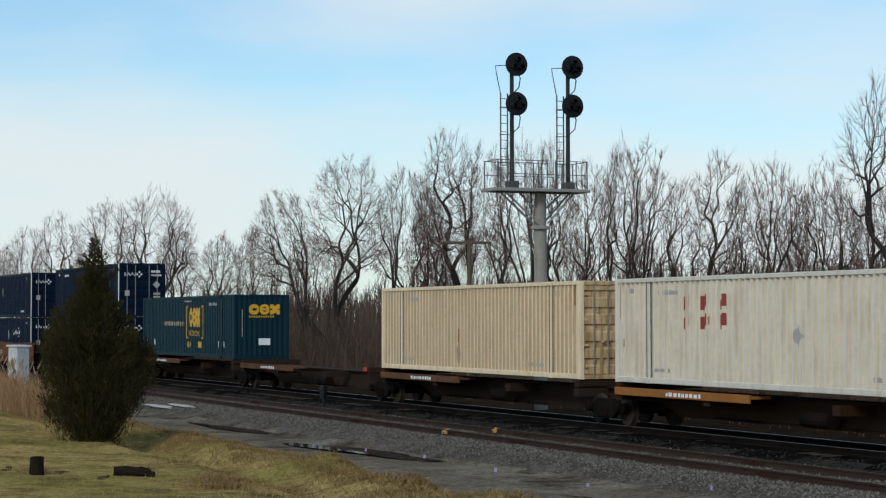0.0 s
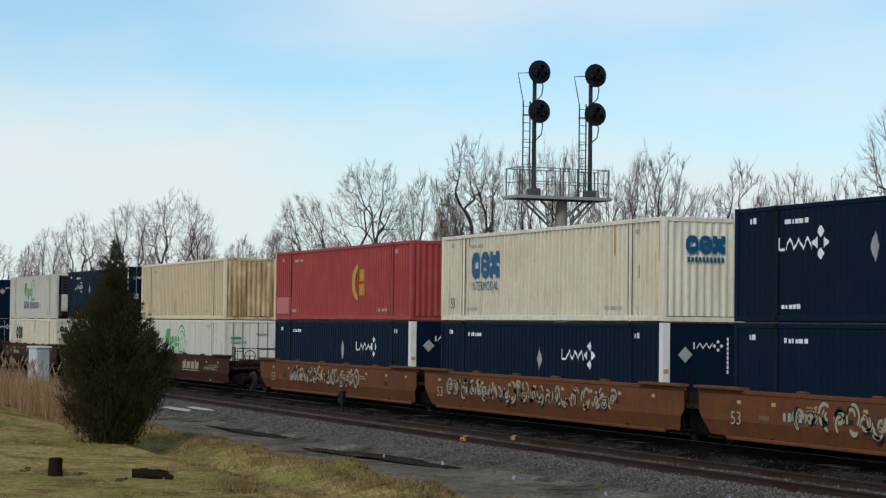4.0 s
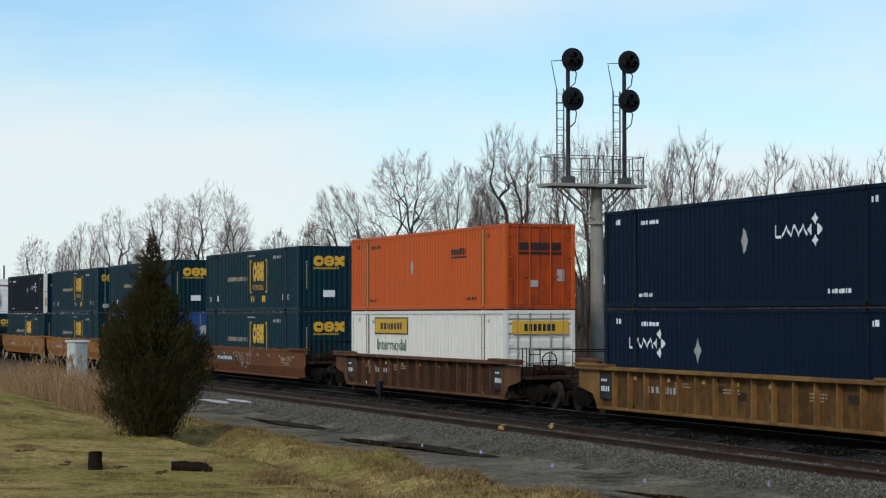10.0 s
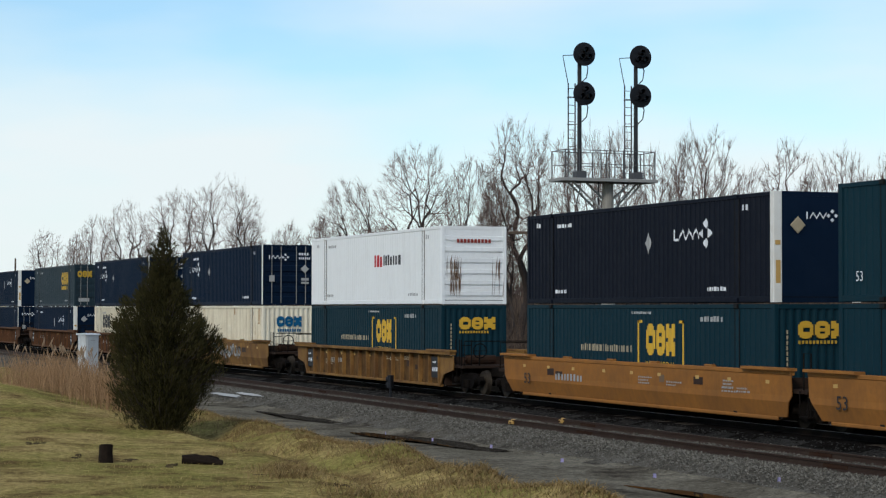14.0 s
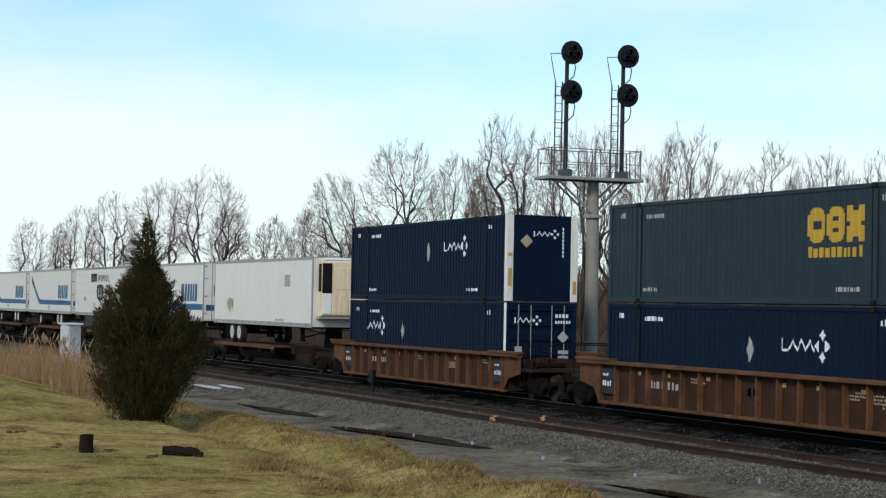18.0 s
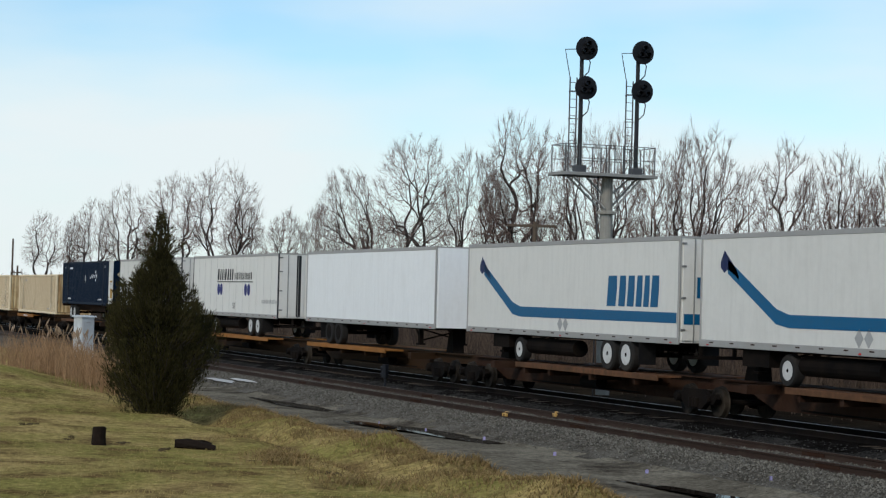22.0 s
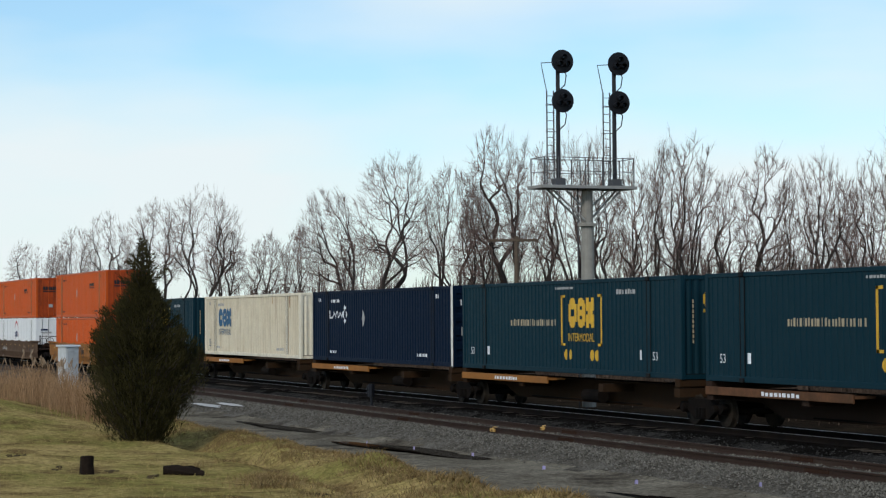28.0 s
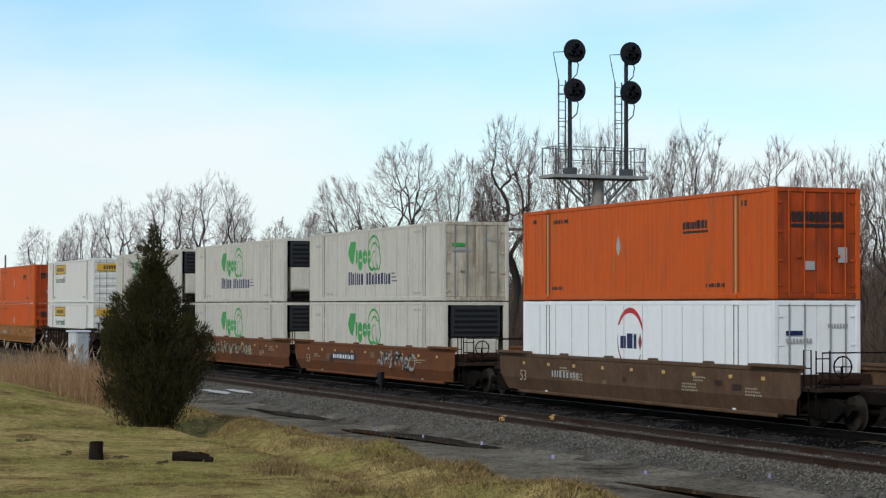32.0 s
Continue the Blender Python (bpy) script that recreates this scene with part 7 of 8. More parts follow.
    if k == "stain":
        s = marks()
        rnd = random.Random(4)
        for i in range(24):
            xx = -5.7 + 0.05 * i + rnd.uniform(-0.02, 0.02)
            near = 1 - abs(i - 12) / 13
            s.rect(xx, xx + rnd.uniform(0.03, 0.055), z + 0.95 - rnd.uniform(0.05, 0.6) * near ** 0.5, z + 1.0 + 0.3 * near ** 0.5 + rnd.uniform(-0.08, 0.04))
        s.put(box, "mtan", "tan spill stain", "stain")
        marks().rect(3.95, 4.83, z + 1.76, z + 2.3).put(box, "mgrey", "faded grey decal")
        marks().bars(2.6, z + 0.2, 1.4, 0.13, 9, 4).put(box, "mgrey", "small grey codes as plain bars")
    return box


def chassis(o):
    """A road chassis that carries a container."""
    box = thing("container_chassis", "rusty red road chassis under a navy container", "chassis", "road trailers on the train")
    part("frame", Shape().box(-HALF, HALF, -0.55, -0.42, 0.62, 1.02).box(-HALF, HALF, 0.42, 0.55, 0.62, 1.02), "brownpanel", box)
    for x in (-HALF + 0.1, HALF - 0.1):
        part("bolster", Shape().box(x - 0.12, x + 0.12, -1.25, 1.25, 0.9, 1.06, 0.02), "brownpanel", box)
    xb = -HALF + 4.0
    for dx in (-0.63, 0.63):
        part("axle", Shape().tube([(xb + dx, -1.2, 0.51), (xb + dx, 1.2, 0.51)], 0.065, 8), "grime", box)
        for sy in (-1, 1):
            wheel_pair(box, xb + dx, sy * 1.13, 0.51, True)
    for sy in (-1, 1):
        part("landing_leg", Shape().box(4.9, 5.1, sy * 0.825 - 0.075, sy * 0.825 + 0.075, 0.26, 0.95, 0.012), "grime", box)
    return box


# ---- rail cars ----
def truck(parent, x):
    """A two-axle bogie."""
    t = part("truck", shared("bolster:", lambda: Shape().box(-0.2, 0.2, -1.0, 1.0, 0.42, 0.72, 0.04), "grime"), "grime", parent, "greasy two-axle bogie", at=pose(x, 0, 0))
    fr = shared("side_frame:", lambda: Shape().prism([(-1.25, 0.52), (-1.15, 0.66), (-0.75, 0.62), (-0.45, 0.76), (0.45, 0.76), (0.75, 0.62), (1.15, 0.66), (1.25, 0.52), (1.1, 0.36), (0.75, 0.42), (0.4, 0.2),
                                                       (-0.4, 0.2), (-0.75, 0.42), (-1.1, 0.36)], -0.08, 0.08), "grime")
    wh = shared("wheel:", lambda: Shape().lathe([(0.10, -0.09), (0.30, -0.07), (0.35, -0.075), (0.42, -0.07), (0.425, 0.05), (0.455, 0.07), (0.455, 0.09), (0.35, 0.085), (0.10, 0.10)], "y", sides=24), "wheel")
    ax = shared("axle:", lambda: Shape().tube([(0, -1.05, 0), (0, 1.05, 0)], 0.08, 8), "grime")
    cap = shared("bearing_cap:", lambda: Shape().lathe([(0.11, -0.13), (0.13, -0.08), (0.13, 0.08)], "y", sides=10), "grime")
    spring = shared("spring:", lambda: Shape().tube([(-0.16, 0, 0.26), (-0.16, 0, 0.52)], 0.07, 8).tube([(0.02, 0, 0.26), (0.02, 0, 0.52)], 0.07, 8).tube([(0.18, 0, 0.26), (0.18, 0, 0.52)], 0.07, 8), "grime")
    for sy in (-1, 1):
        part("side_frame", fr, "grime", t, at=pose(0, sy * 1.0, 0))
        part("spring", spring, "grime", t, at=pose(0, sy * 1.1, 0))
        for dx in (-0.88, 0.88):
            part("wheel", wh, "wheel", t, "worn steel wheel", at=pose(dx, sy * 0.752, 0.425, 0, 0, 180 if sy > 0 else 0))
            part("bearing_cap", cap, "rust", t, at=pose(dx, sy * 1.08, 0.5))
    for dx in (-0.88, 0.88):
        part("axle", ax, "grime", t, at=pose(dx, 0, 0.425))
    return t


def well_car(o):
    """One well of a stack car. front/back: half lengths to the couplers or joints."""
    col, ribbed, f, b = o["colour"], o["ribbed"], o["front"], o["back"]
    car = thing("well_car", o["label"], "rail car", "rail cars of the train")
    w = 1.43
    top = HALF + 1.55
    low = HALF + 0.25
    def side(f_, b_):
        """A side wall from -b_ to f_."""
        s = Shape()
        if ribbed:
            s.prism([(-low, 0.26), (low, 0.26), (low, 1.4), (-low, 1.4)], 0.085, 0.105)
        else:
            # folded plate: upper part leans out, lower part tucks in
            secs = [(0.30, 0.09, 0.42), (0.70, -0.035, 0.16), (0.86, -0.03, 0.0), (1.30, -0.05, 0.0), (1.42, -0.05, 0.0)]
            rows = secs + [(z, y + 0.03, e) for z, y, e in secs[::-1]]
            for z, y, e in rows:
                s.v += [(-b_ + e, y, z), (f_ - e, y, z)]
            m = len(rows)
            s.f = [(2 * i, 2 * i + 1, (2 * i + 3) % (2 * m), (2 * i + 2) % (2 * m)) for i in range(m)]
            s.f += [tuple(2 * i for i in range(m - 1, -1, -1)), tuple(2 * i + 1 for i in range(m))]
        return s
    # Walls behind ribs take the darker copy, so their shade is painted in.
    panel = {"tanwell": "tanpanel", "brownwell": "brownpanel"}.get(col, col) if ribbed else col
    ef, eb = min(top, f - 0.42), min(top, b - 0.42)
    sill = shared("bottom_sill:%d" % ribbed, lambda: Shape().box(-low, low, *((-0.03, 0.12) if ribbed else (0.07, 0.125)), 0.20, 0.30, 0.02), col)
    rib = shared("rib:", lambda: Shape().prism([(-0.035, 0.30), (0.035, 0.30), (0.035, 1.37), (-0.035, 1.37)], -0.06, 0.088), col)
    cap = shared("chord_cover:", lambda: Shape().box(-1.2, 1.2, -0.19, 0.1, 1.49, 1.57, 0.012), col)
    for sy in (-1, 1):
        e0, e1 = (ef, eb) if sy < 0 else (eb, ef)
        tag = "%d %.2f %.2f" % (ribbed, e0, e1)
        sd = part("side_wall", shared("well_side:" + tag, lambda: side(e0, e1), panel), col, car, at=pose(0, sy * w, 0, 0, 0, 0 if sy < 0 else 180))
        if ribbed:
            for sx, e in ((1, e0), (-1, e1)):
                pts = [(low, 0.26), (low + 0.35, 0.66), (e, 0.84), (e, 1.36), (low, 1.36)]
                pts = pts if sx > 0 else [(-x, z) for x, z in pts[::-1]]
                part("end_gusset", shared("end_gusset:%d %.2f" % (sx, e), lambda: Shape().prism(pts, -0.012, 0.03), col), col, sd)
        part("top_chord", shared("top_chord:" + tag, lambda: Shape().box(-e1, e0, -0.16 if ribbed else -0.07, 0.09 if ribbed else 0.06, 1.38, 1.50, 0.02), col), col, sd)
        part("bottom_sill", sill, col, sd)
        for xx in (-e1 + 1.15, e0 - 1.15):
            part("chord_cover", cap, col, sd, at=pose(xx, 0, 0))
        if ribbed:
            for k in range(17):
                part("rib", rib, col, sd, at=pose(-low + 0.12 + k * (2 * low - 0.24) / 16, 0, 0))
        else:
            for xx in (-4.6, -1.4, 1.5, 4.8):
                part("guide", shared("guide:", lambda: Shape().box(-0.22, 0.22, -0.06, 0.06, 1.49, 1.56, 0.02), col), col, sd, at=pose(xx, 0.02, 0))
    part("floor", shared("well_floor:", lambda: Shape().box(-low, low, -1.33, 1.33, 0.20, 0.27), "grime"), "grime", car)
    for sx, end in ((1, f), (-1, b)):
        tag = "%g" % (round(end, 1))
        plat = part("end_platform", shared("end_platform:" + tag, lambda: Shape().box(low + 0.15, min(end, top + 0.8), -1.35, 1.35, 0.92, 1.02, 0.015).box(low + 0.1, low + 0.2, -1.33, 1.33, 0.25, 1.3), "darkwell"), col, car, at=pose(0, 0, 0, 0, 0, 0 if sx > 0 else 180))
        part("draft_sill", shared("draft_sill:" + tag, lambda: Shape().box(low, end, -0.24, 0.24, 0.62, 0.95, 0.02), "grime"), "grime", plat)
        part("handrail", shared("handrail:", lambda: Shape().tube([(top - 0.1, -1.3, 1.0), (top - 0.1, -1.3, 1.95), (top + 0.25, -1.3, 1.95), (top + 0.25, -1.3, 1.0)], 0.02, 5).tube([(top - 0.1, -1.3, 1.5), (top + 0.25, -1.3, 1.5)], 0.016, 5), "grime"), "grime", plat)
        part("step", shared("step:", lambda: Shape().box(top - 0.15, top + 0.3, -1.42, -1.22, 0.32, 0.36).tube([(top - 0.13, -1.4, 0.34), (top - 0.13, -1.4, 1.0)], 0.018, 5).tube([(top + 0.28, -1.4, 0.34), (top + 0.28, -1.4, 1.0)], 0.018, 5), "grime"), "grime", plat)
        if end > top + 0.9:
            part("coupler", shared("coupler:" + tag, lambda: Shape().box(end - 0.6, end + 0.05, -0.13, 0.13, 0.68, 0.92, 0.03), "rust"), "rust", plat)
            part("brake_wheel", shared("brake_wheel:", lambda: Shape().tube([(top + 0.75, -0.7 + 0.26 * math.cos(k * math.pi / 6), 1.55 + 0.26 * math.sin(k * math.pi / 6)) for k in range(13)], 0.022, 5).tube([(top + 0.75, -0.96, 1.55), (top + 0.75, -0.44, 1.55)], 0.014, 4).tube([(top + 0.75, -0.7, 1.29), (top + 0.75, -0.7, 1.81)], 0.014, 4).tube([(top + 0.7, -0.7, 1.0), (top + 0.7, -0.7, 1.55)], 0.03, 5), "grime"), "grime", plat, "hand brake wheel")
            part("brake_cylinder", shared("brake_cylinder:", lambda: Shape().tube([(top + 0.2, -1.0, 1.22), (top + 0.2, 0.1, 1.22)], 0.17, 10).tube([(top + 0.2, -1.1, 1.22), (top + 0.2, -1.0, 1.22)], 0.09, 8), "rust"), "rust", plat, "rusty brake cylinder")
            part("ladder", shared("end_ladder:", lambda: Shape().tube([(top + 0.55, -1.34, 0.4), (top + 0.55, -1.34, 1.95)], 0.02, 5).tube([(top + 0.55, -0.95, 0.4), (top + 0.55, -0.95, 1.95)], 0.02, 5).tube([(top + 0.55, -1.34, 0.7), (top + 0.55, -0.95, 0.7)], 0.016, 5).tube([(top + 0.55, -1.34, 1.05), (top + 0.55, -0.95, 1.05)], 0.016, 5).tube([(top + 0.55, -1.34, 1.4), (top + 0.55, -0.95, 1.4)], 0.016, 5).tube([(top + 0.55, -1.34, 1.75), (top + 0.55, -0.95, 1.75)], 0.016, 5), "grime"), "grime", plat)
            part("end_rail", shared("end_rail:", lambda: Shape().tube([(top + 0.78, -1.3, 1.0), (top + 0.78, -1.3, 1.9), (top + 0.78, 1.3, 1.9), (top + 0.78, 1.3, 1.0)], 0.02, 5), "grime"), "grime", plat)
    if o.get("back_truck", True):
        truck(car, -o["truck_b"])
    truck(car, o["truck_f"])
    # markings and worn patches
    rnd = random.Random(o["seed"])
    y = w + (-0.068 if ribbed else 0.055)
    m = Mark(0, y)
    if o.get("name_plate"):
        Mark(0, y).rect(-0.75, 0.75, 0.75, 1.2).put(car, "mblack", "black name plate")
        Mark(0, y + 0.004).bars(-0.55, 0.84, 1.15, 0.28, 3, 4, 0.2).put(car, "mwhite", "white block lettering")
    if o.get("gold"):
        xx = 1.35
        g = Mark(0, y).rect(1.3, 4.5, 0.70, 0.74)
        for wd in (0.72, 0.74, 0.70, 0.72):
            g.cols([(xx, 0.8, 0.82), (xx + 0.08, 0.8, 1.14), (xx + wd * 0.82, 0.8, 1.14), (xx + wd * 0.94, 1.02, 1.14)])
            xx += wd + 0.06
        g.put(car, "mbuff", "pale tan slanted block lettering")
    num = o.get("number")
    if num:
        Mark(0, y).rect(num - 0.1, num + 2.95, 0.80, 1.12).put(car, "mblack", "black number plate")
        Mark(0, y + 0.004).bars(num, 0.87, 2.75, 0.18, 11, o["seed"], 0.42).put(car, "mwhite", "car number as plain bars")
    else:
        Mark(0, y).bars(-5.4, 0.8, 2.1, 0.22, 9, o["seed"], 0.45).put(car, "mgrey", "car number as plain bars")
    if ribbed:
        for xx in (-low + 0.55, low - 0.55):
            Mark(0, y + 0.072).rect(xx - 0.42, xx + 0.42, 0.52, 1.28).put(car, "mblack", "black placard panel")
            Mark(0, y + 0.076).bars(xx - 0.3, 0.75, 0.6, 0.17, 4, o["seed"] + 3, 0.4).bars(xx - 0.3, 1.05, 0.4, 0.08, 4, 3).put(car, "mwhite", "small white bars")
    elif rnd.random() < 0.9:
        write("53", "mblack" if col in ("yellowwell", "tanwell") else "mbuff", car, -7.9, -y - 0.016, 0.62, 0.36, 0.5)
    # stencilled data, patches and reflectors
    d = Mark(0, y)
    for _ in range(5):
        xx, zz = rnd.uniform(-7.2, 7.2), rnd.uniform(0.86, 1.2)
        if o.get("gold") and 0.2 < xx < 4.8 or num and num - 1.2 < xx < num + 3.2:
            xx = 5.2 + 2 * rnd.random()
        for q in range(rnd.randrange(2, 4)):
            d.bars(xx, zz - 0.085 * q, rnd.uniform(0.5, 1.0), 0.05, 7, rnd.random(), 0.4)
    d.put(car, "mgrey" if col in ("yellowwell",) else "mbuff", "small stencilled lines as plain bars")
    for _ in range(4):
        xx, zz = rnd.uniform(-7.5, 7.0), rnd.uniform(0.66, 1.05)
        Mark(0, y - 0.001).rect(xx, xx + rnd.uniform(0.25, 0.7), zz, zz + rnd.uniform(0.12, 0.3)).put(car, rnd.choice(("mdark", "mdark", "mbuff2")), "touched-up paint patch", "patch")
    for k in range(9):
        xx = -low + 0.5 + k * 1.95 + rnd.uniform(-0.25, 0.25)
        m.rect(xx, xx + 0.2, 1.14, 1.25)
    m.put(car, "mark_yellow", "yellow reflector strips", "reflector")
    if o.get("graffiti"):
        pale, dark = Mark(0, y + 0.003), Mark(0, y + 0.006)
        xx = o["graffiti"][0]
        while xx < o["graffiti"][1]:
            wd = rnd.uniform(0.42, 0.7)
            for _ in range(4):
                a, r = rnd.uniform(0, 360), rnd.uniform(0.12, 0.26)
                sweep = rnd.uniform(80, 200)
                cx, cz = xx + wd * rnd.uniform(0.3, 0.7), rnd.uniform(0.82, 1.08)
                if o.get("bold"):
                    pale.arc(cx, cz, r, a, a + sweep, rnd.uniform(0.08, 0.14), 8, 1.1)
                if rnd.random() < 0.75:
                    dark.arc(cx, cz, r + 0.05, a, a + sweep, rnd.uniform(0.025, 0.05), 8, 1.1)
            xx += wd
        pale.put(car, o.get("fill", "mbuff"), "pale bubble shapes of spray paint", "graffiti")
        dark.put(car, o.get("spray", "mblack"), "scrawled curved spray paint strokes", "graffiti")
    return car


def spine_car(o):
    """One platform of a spine car."""
    col, f, b = o["colour"], o["front"], o["back"]
    car = thing("spine_car", o["label"], "rail car", "rail cars of the train")
    tag = "%.1f %.1f" % (f, b)
    part("centre_sill", shared("centre_sill:" + tag, lambda: Shape().prism([(-b, 0.72), (-b + 1.9, 0.70), (-b + 3.0, 0.34), (f - 3.0, 0.34), (f - 1.9, 0.70), (f, 0.72), (f, 1.02), (-b, 1.02)], -0.28, 0.28), col), col, car)
    part("deck_plate", shared("deck_plate:" + tag, lambda: Shape().box(-b + 0.3, f - 0.3, -0.42, 0.42, 1.02, 1.06), col), col, car)
    for xx in (-HALF + 0.25, -3.0, 3.0, HALF - 0.25) if not o["trailer"] else (-5.5, -2.6, 2.6, 5.5):
        part("outrigger", shared("outrigger:", lambda: Shape().prism([(-0.16, 0.78), (0.16, 0.78), (0.16, 1.02), (-0.16, 1.02)], -1.32, 1.32), col), col, car, at=pose(xx, 0, 0))
    if o["trailer"]:
        t = o["tail"]
        x0 = t * (HALF - 4.0)
        for sy in (-1, 1):
            p = part("wheel_platform", shared("wheel_platform:%d" % (t * -sy), lambda: Shape().box(*((-7.2, 3.1) if t * sy < 0 else (-3.1, 7.2)), -0.38, 0.38, 0.99, 1.05).box(*((-7.2, 3.1) if t * sy < 0 else (-3.1, 7.2)), -0.41, -0.36, 0.90, 1.07, 0.01), "yellowwell" if col == "spinetan" else "brownwell"), col, car, "ochre running board with a bright edge", at=pose(x0, sy * 1.08, 0, 0, 0, 0 if sy < 0 else 180))
            for xb in (-1.52, 1.52, 4.6 * t * sy, 6.6 * t * sy):
                part("bracket", shared("bracket:", lambda: Shape().box(-0.075, 0.075, -0.35, 0.7, 0.72, 0.99, 0.01), col), col, p, at=pose(xb, 0, 0))
        xh = -t * (HALF - 1.1)
        part("hitch", Shape().prism([(xh - 0.45, 1.04), (xh + 0.3, 1.04), (xh + 0.16, 1.92), (xh - 0.16, 1.92)], -0.22, 0.22), "grime", car, "trailer hitch stand")
    else:
        for xx, hw in ((-4.35, 3.6),):
            part("walkway", Shape().box(xx - hw, xx + hw, -1.36, -0.75, 1.03, 1.10).box(xx - hw, xx + hw, -1.39, -1.34, 0.92, 1.14, 0.01), "yellowwell" if col == "spinetan" else "brownwell", car, "ochre running board")
        for xx in (-HALF + 0.2, HALF - 0.2):
            part("container_stand", Shape().box(xx - 0.15, xx + 0.15, -1.32, 1.32, 1.06, 1.275, 0.02), col, car)
    part("brake_tank", shared("brake_tank:", lambda: Shape().tube([(-0.6, 0, 0), (0.6, 0, 0)], 0.2, 12), "grime"), "grime", car, at=pose(1.4, -0.75, 0.6))
    part("brake_rod", shared("brake_rod:", lambda: Shape().tube([(-4, 0, 0), (4, 0, 0)], 0.025, 5), "grime"), "grime", car, at=pose(0, -0.45, 0.42))
    if o.get("back_truck", True):
        truck(car, -o["truck_b"])
    truck(car, o["truck_f"])
    Mark(0, 1.40 if not o["trailer"] else 1.5).bars(-5.0, 0.97, 1.9, 0.11, 9, o["seed"]).put(car, "mwhite", "car number as plain bars") if not o["trailer"] else None
    if o.get("red_box"):
        part("red_box", Shape().box(5.4, 6.1, -0.6, 0.1, 1.06, 1.2, 0.02), "mred", car, "small red painted box")
    return car


# ---- the train's order: rear end of each load at the start, metres behind the camera's abreast line ----
REAR = [51.33, 69.67, 104.19, 125.60, 149.22, 169.21, 188.25, 212.41, 231.63, 251.51, 274.80, 294.71, 314.08, 337.94, 361.44, 385.32,
        404.95, 424.19, 448.33, 472.37, 496.80, 520.20, 544.08, 565.38, 583.75, 601.06, 618.61, 636.00, 655.33, 675.92, 694.74, 713.90,
        732.60, 753.62, 772.44, 789.98, 807.07, 825.05, 843.58, 864.96, 888.88, 912.36, 932.51, 952.30, 975.57, 997.47]
EMPTY = 86.93
LOW, HIGH, DECK, TYRES = 0.30, 3.245, 1.28, 1.055


def U(logo, doors=True):
    return ("navy_box", dict(logo=logo, doors=doors))


def C(doors=False, **k):
    return ("teal_box", dict(doors=doors, **k))


def P(colour, label, mark="", **k):
    return ("plain", dict(colour=colour, label=label, mark=mark, **k))


def T(colour="pale", **k):
    return ("insulated_box", dict(colour=colour, **k))


def R(label, tail, colour="white", mark="", **k):
    return ("trailer", dict(label=label, tail=tail, colour=colour, mark=mark, **k))


CREAM = P("cream", "cream ribbed container, rust-streaked end", "plain")
BLUELOGO = P("ivory", "ivory ribbed container, blue block mark", "blue_logo", codes="mgrey")
BLACKLOGO = P("ivory", "ivory ribbed container, black block mark", "black_logo", doors=True, ribdoor=True)
ORANGE = P("orange", "orange steel container, black block lettering", "orange", doors=True, deep=0.02, codes="mblack", logo_x=3.1)
ORANGE_RIB = P("orange", "bright orange ribbed container, black lettering", "orange", doors=True, ribdoor=True, deep=0.036, codes="mblack", logo_x=2.9, logo_z=1.05)
YELLOW_PANEL = P("white", "white ribbed container, yellow name panel", "yellow_panel", doors=True, ribdoor=True, codes="mgrey")
SWEEP = R("white road trailer with blue sweep stripe", 1, "white", "blue_sweep", joints=0, tank=True)

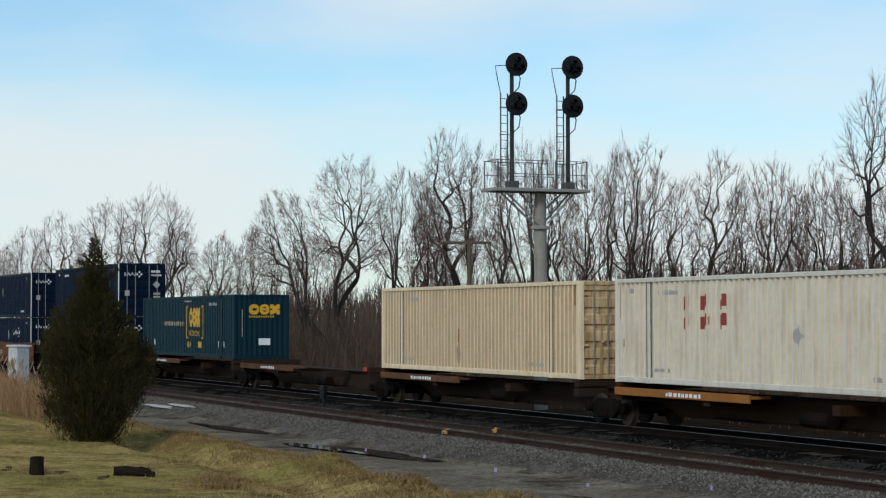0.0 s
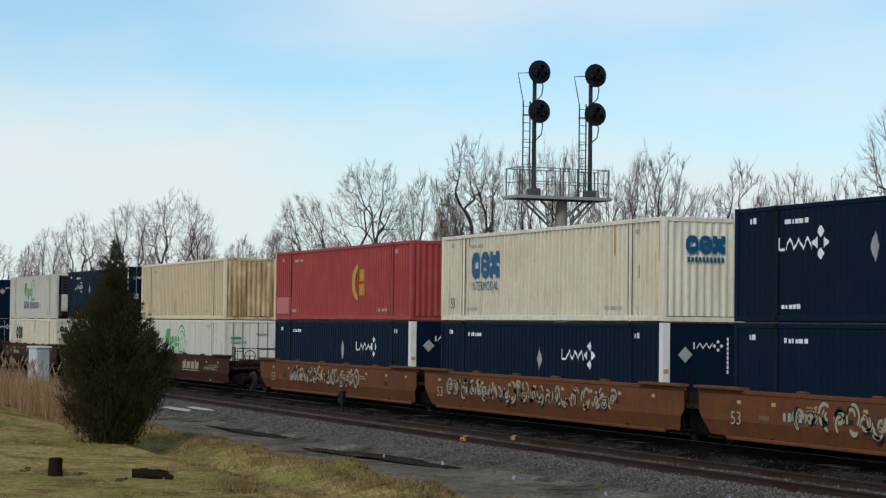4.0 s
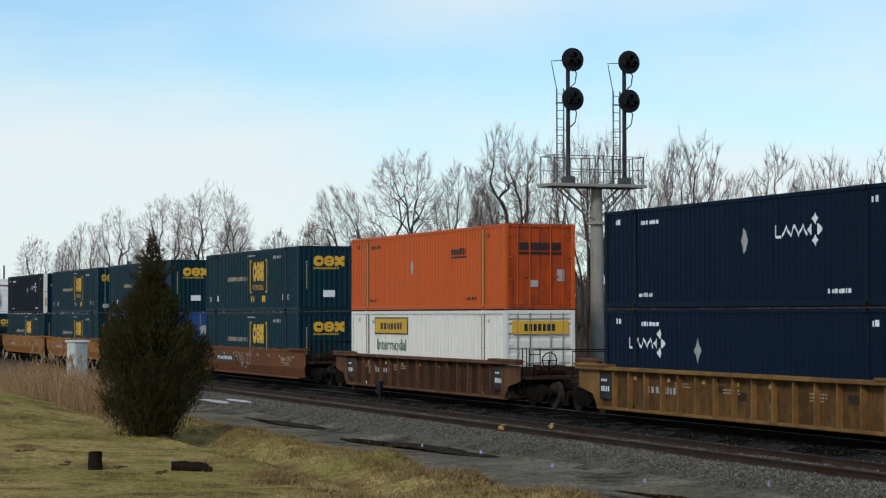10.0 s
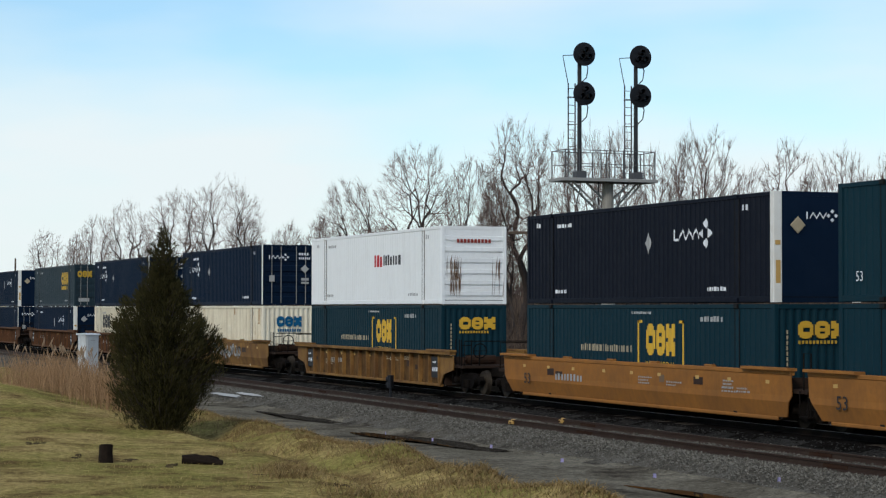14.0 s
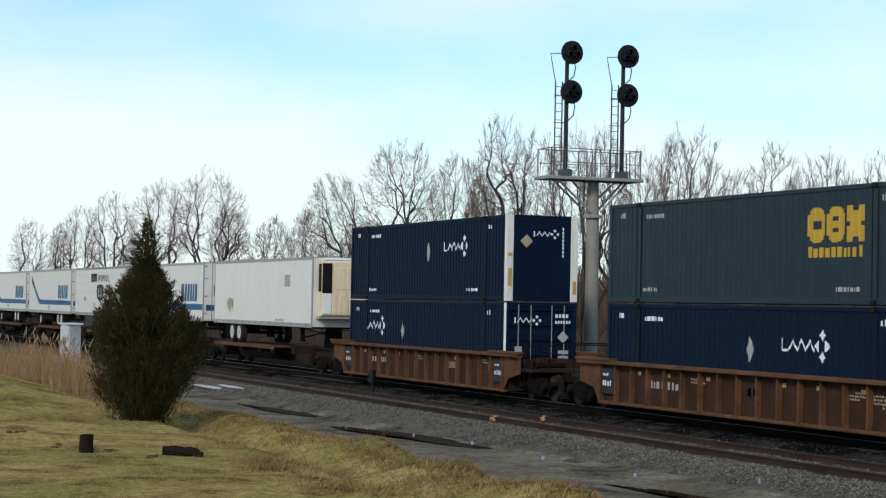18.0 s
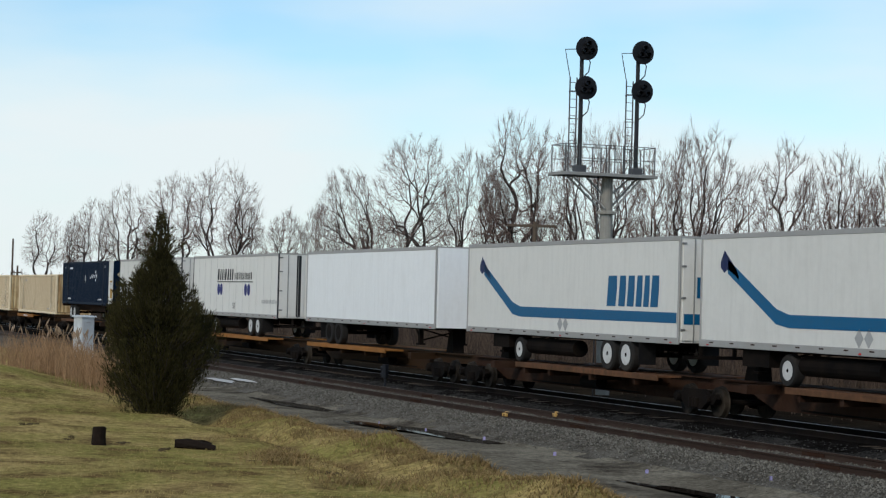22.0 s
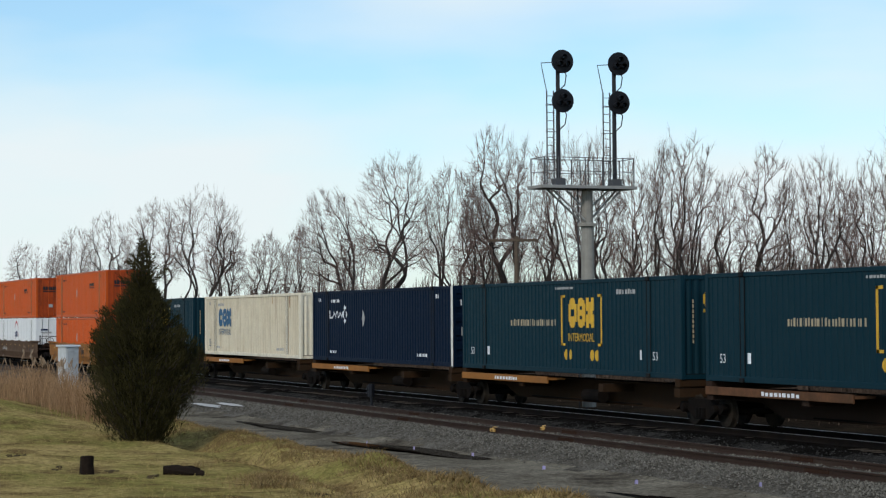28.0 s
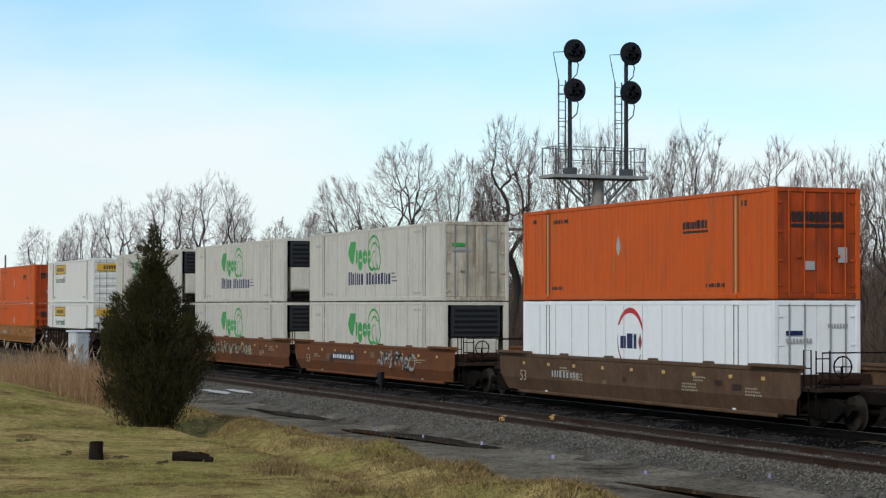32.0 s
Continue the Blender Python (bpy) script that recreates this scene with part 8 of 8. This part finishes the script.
# car kind, loads from the bottom up; wells: r ribbed, s smooth; spine: p
ORDER = [
    ("p", "spinetan", [P("pale", "pale cream ribbed container, flaking red strokes", "red_marks")]),
    ("p", "darkwell", [P("cream", "cream ribbed container, rust-streaked end", "plain", doors=True, ribdoor=True)]),
    ("p", "darkwell", [C()]),
    ("r", "brownwell", [U(0.22), U(0.70)]),
    ("s", "redwell", [U(0.70), U(0.21)]),
    ("s", "redwell", [U(0.68, False), BLUELOGO]),
    ("s", "redwell", [U(0.72, False), P("red", "faded red ribbed container, gold emblem", "yellow_blob")]),
    ("s", "maroon", [T(x=-3.3), CREAM]),
    ("s", "maroon", [T(x=-3.3), U(0.20)]),
    ("s", "maroon", [BLACKLOGO, T("greywhite", unit=True, cool=True, x=-3.0)]),
    ("r", "tanwell", [U(0.73), U(0.72, False)]),
    ("r", "tanwell", [T(x=-3.3), C(True)]),
    ("r", "tanwell", [U(0.18), U(0.70)]),
    ("r", "brownwell", [YELLOW_PANEL, ORANGE]),
    ("s", "redwell", [C(), C()]),
    ("s", "yellowwell", [P("blue", "blue ribbed container, red corners, white markings", "roundel", doors=True, codes="mwhite"), C()]),
    ("s", "yellowwell", [C(), C(True)]),
    ("s", "yellowwell", [C(), ("navy_box", dict(logo=0.73, doors=False, colour="ink"))]),
    ("r", "tanwell", [C(), P("bright", "white container, red lettering, scuffed end", "red_letters", deep=0.012)]),
    ("s", "tanwell", [BLUELOGO, U(0.18)]),
    ("r", "brownwell", [BLACKLOGO, U(0.18)]),
    ("r", "brownwell", [U(0.70, False), C(True, colour="slate")]),
    ("r", "brownwell", [U(0.20), U(0.72, False)]),
    ("p", "darkwell", [R("white refrigerated trailer with tan stain", -1, "white", "stain", reefer=True, white_wheels=True)]),
    ("p", "rust", [SWEEP]),
    ("p", "rust", [R("white slatted trailer with dark shield emblem", 1, "white", "shield", slats=True, skirt=True)]),
    ("p", "rust", [R("white road trailer with blue sweep stripe", 1, "white", "blue_sweep", sub=True, tank=True)]),
    ("p", "rust", [SWEEP]),
    ("p", "spinetan", [R("plain bright white road trailer", -1, "bright", "", white_wheels=False)]),
    ("p", "spinetan", [R("white road trailer with dark lettering, navy ovals", 1, "white", "ovals", joints=12, stripes=True, tank=True)]),
    ("p", "spinetan", [R("white road trailer with dark lettering, navy ovals", 1, "white", "ovals", joints=12, stripes=True, tank=True)]),
    ("p", "darkwell", [("chassis", {}), U(0.68, False)]),
    ("p", "spinetan", [CREAM]),
    ("p", "spinetan", [CREAM]),
    ("p", "darkwell", [C()]),
    ("p", "spinetan", [C()]),
    ("p", "spinetan", [U(0.22)]),
    ("p", "spinetan", [BLUELOGO]),
    ("p", "darkwell", [C()]),
    ("s", "yellowwell", [ORANGE_RIB, ORANGE]),
    ("s", "dustwell", [P("white", "x"), ORANGE]),
    ("s", "redwell", [T("greywhite", unit=True), T("greywhite", cool=True)]),
    ("s", "redwell", [T("greywhite", unit=True), T("greywhite", cool=True, unit=True)]),
    ("s", "brownwell", [T("greywhite", unit=True), T("greywhite", cool=True, unit=True)]),
    ("r", "darkwell", [YELLOW_PANEL, YELLOW_PANEL]),
    ("s", "yellowwell", [ORANGE_RIB, ORANGE]),
]
ORDER[40] = ("s", "dustwell", [T("bright", red_arc=True), ORANGE])
JOINED = {(0, 1), (4, 5), (5, 6), (7, 8), (8, 9), (10, 11), (11, 12), (15, 16), (16, 17), (41, 42), (42, 43), (23, 24), (24, 25), (25, 26), (26, 27),
          (28, 29), (29, 30), (30, 31), (31, 32), (33, 34), (34, 35), (35, 36), (36, 37), (37, 38)}
CAR_WORDS = dict(spinetan="grimy ochre", tanwell="weathered ochre", redwell="faded red-orange", maroon="dark maroon", yellowwell="amber", brownwell="rust brown", darkwell="dark brown", rust="rusty", dustwell="dusty brown")
BUILD = dict(navy_box=navy_box, teal_box=teal_box, plain=plain_box, insulated_box=insulated_box, trailer=trailer, chassis=chassis)
MOVING = []


def make_train():
    made = {}
    slots = [(c, i) for i, c in enumerate(REAR)]
    for n, (c, i) in enumerate(slots):
        kind, colour, loads = ORDER[i]
        centre = -c + HALF
        ahead = (c - L) - REAR[i - 1] if i else 3.0
        behind = (REAR[i + 1] - L) - c if i + 1 < len(REAR) else 7.0
        if i == 1:
            behind = EMPTY - L - c
        if i == 2:
            ahead = c - L - EMPTY
        jf = i > 0 and (i - 1, i) in JOINED or i == 2
        jb = (i, i + 1) in JOINED or i == 1
        o = dict(colour=colour, front=HALF + ahead / 2, back=HALF + behind / 2, seed=i + 1, back_truck=not jb)
        if kind == "p":
            o["truck_f"] = o["front"] - (0.0 if jf else 1.7)
            o["truck_b"] = o["back"] - 1.7
            o["trailer"] = loads[0][0] in ("trailer", "chassis")
            o["tail"] = loads[0][1].get("tail", -1)
            o["label"] = "%s steel spine car carrying a %s" % (CAR_WORDS[colour], "road trailer" if o["trailer"] else "single container")
            car = spine_car(o)
        else:
            o["truck_f"] = o["front"] if jf else HALF + 2.05
            o["truck_b"] = HALF + 2.05
            o["ribbed"] = kind == "r"
            o["label"] = "%s %s well car carrying two stacked containers" % (CAR_WORDS[colour], "ribbed" if kind == "r" else "smooth-sided")
            o["name_plate"], o["gold"] = i in (16,), colour == "maroon"
            if i in (4, 5, 6, 8, 14, 19, 39, 42, 41):
                o["graffiti"] = {39: (-6, 2.5), 19: (-1, 4.5), 14: (-1.9, 1.2), 5: (-7, 5.5), 4: (-5, -1.5), 41: (1.5, 5.5)}.get(i, (-5.5, 3.0))
                o["spray"] = "mgrey" if i in (14, 8) else "mblack"
                o["bold"] = i in (4, 5, 6, 19, 41, 42)
                o["fill"] = "mgrey" if i in (19, 41) else "mbuff"
            o["number"] = {14: -5.1, 15: 1.5, 39: -6.0, 41: -4.2}.get(i)
            car = well_car(o)
        MOVING.append((car, centre, 0.0))
        z = LOW
        for k, (what, opts) in enumerate(loads):
            q = dict(opts)
            q["seed"] = 10 * i + k
            q["rest"] = "stacked on another container" if (kind != "p" and k) else ("in a well car" if kind != "p" else "on a spine car")
            ob = None
            key = repr((what, sorted((a, b) for a, b in q.items() if a != "seed")))
            if key in made and what != "navy_box":
                ob = copy_thing(made[key], Matrix.Identity(4))
            else:
                ob = made[key] = BUILD[what](q)
            if kind == "p":
                z = DECK if what not in ("trailer", "chassis") else TYRES
                if k:
                    z = TYRES + 1.062
            else:
                z = (LOW, HIGH)[k]
            MOVING.append((ob, centre, z))
    e = spine_car(dict(colour="darkwell", front=8.6, back=8.6, seed=90, truck_f=8.6, back_truck=False, trailer=False, tail=1, truck_b=0, red_box=True,
                       label="empty dark brown spine car platform with a small red box"))
    MOVING.append((e, -EMPTY + HALF, 0.0))


make_train()
make_blades()
make_stones()


def motions():
    """The whole train runs along the far track at one speed."""
    for ob, x, z in MOVING:
        walk(ob, [(0.0, pose(x, TRACK_TRAIN, z)), (CLIP, pose(x + SPEED * CLIP, TRACK_TRAIN, z))])


motions()
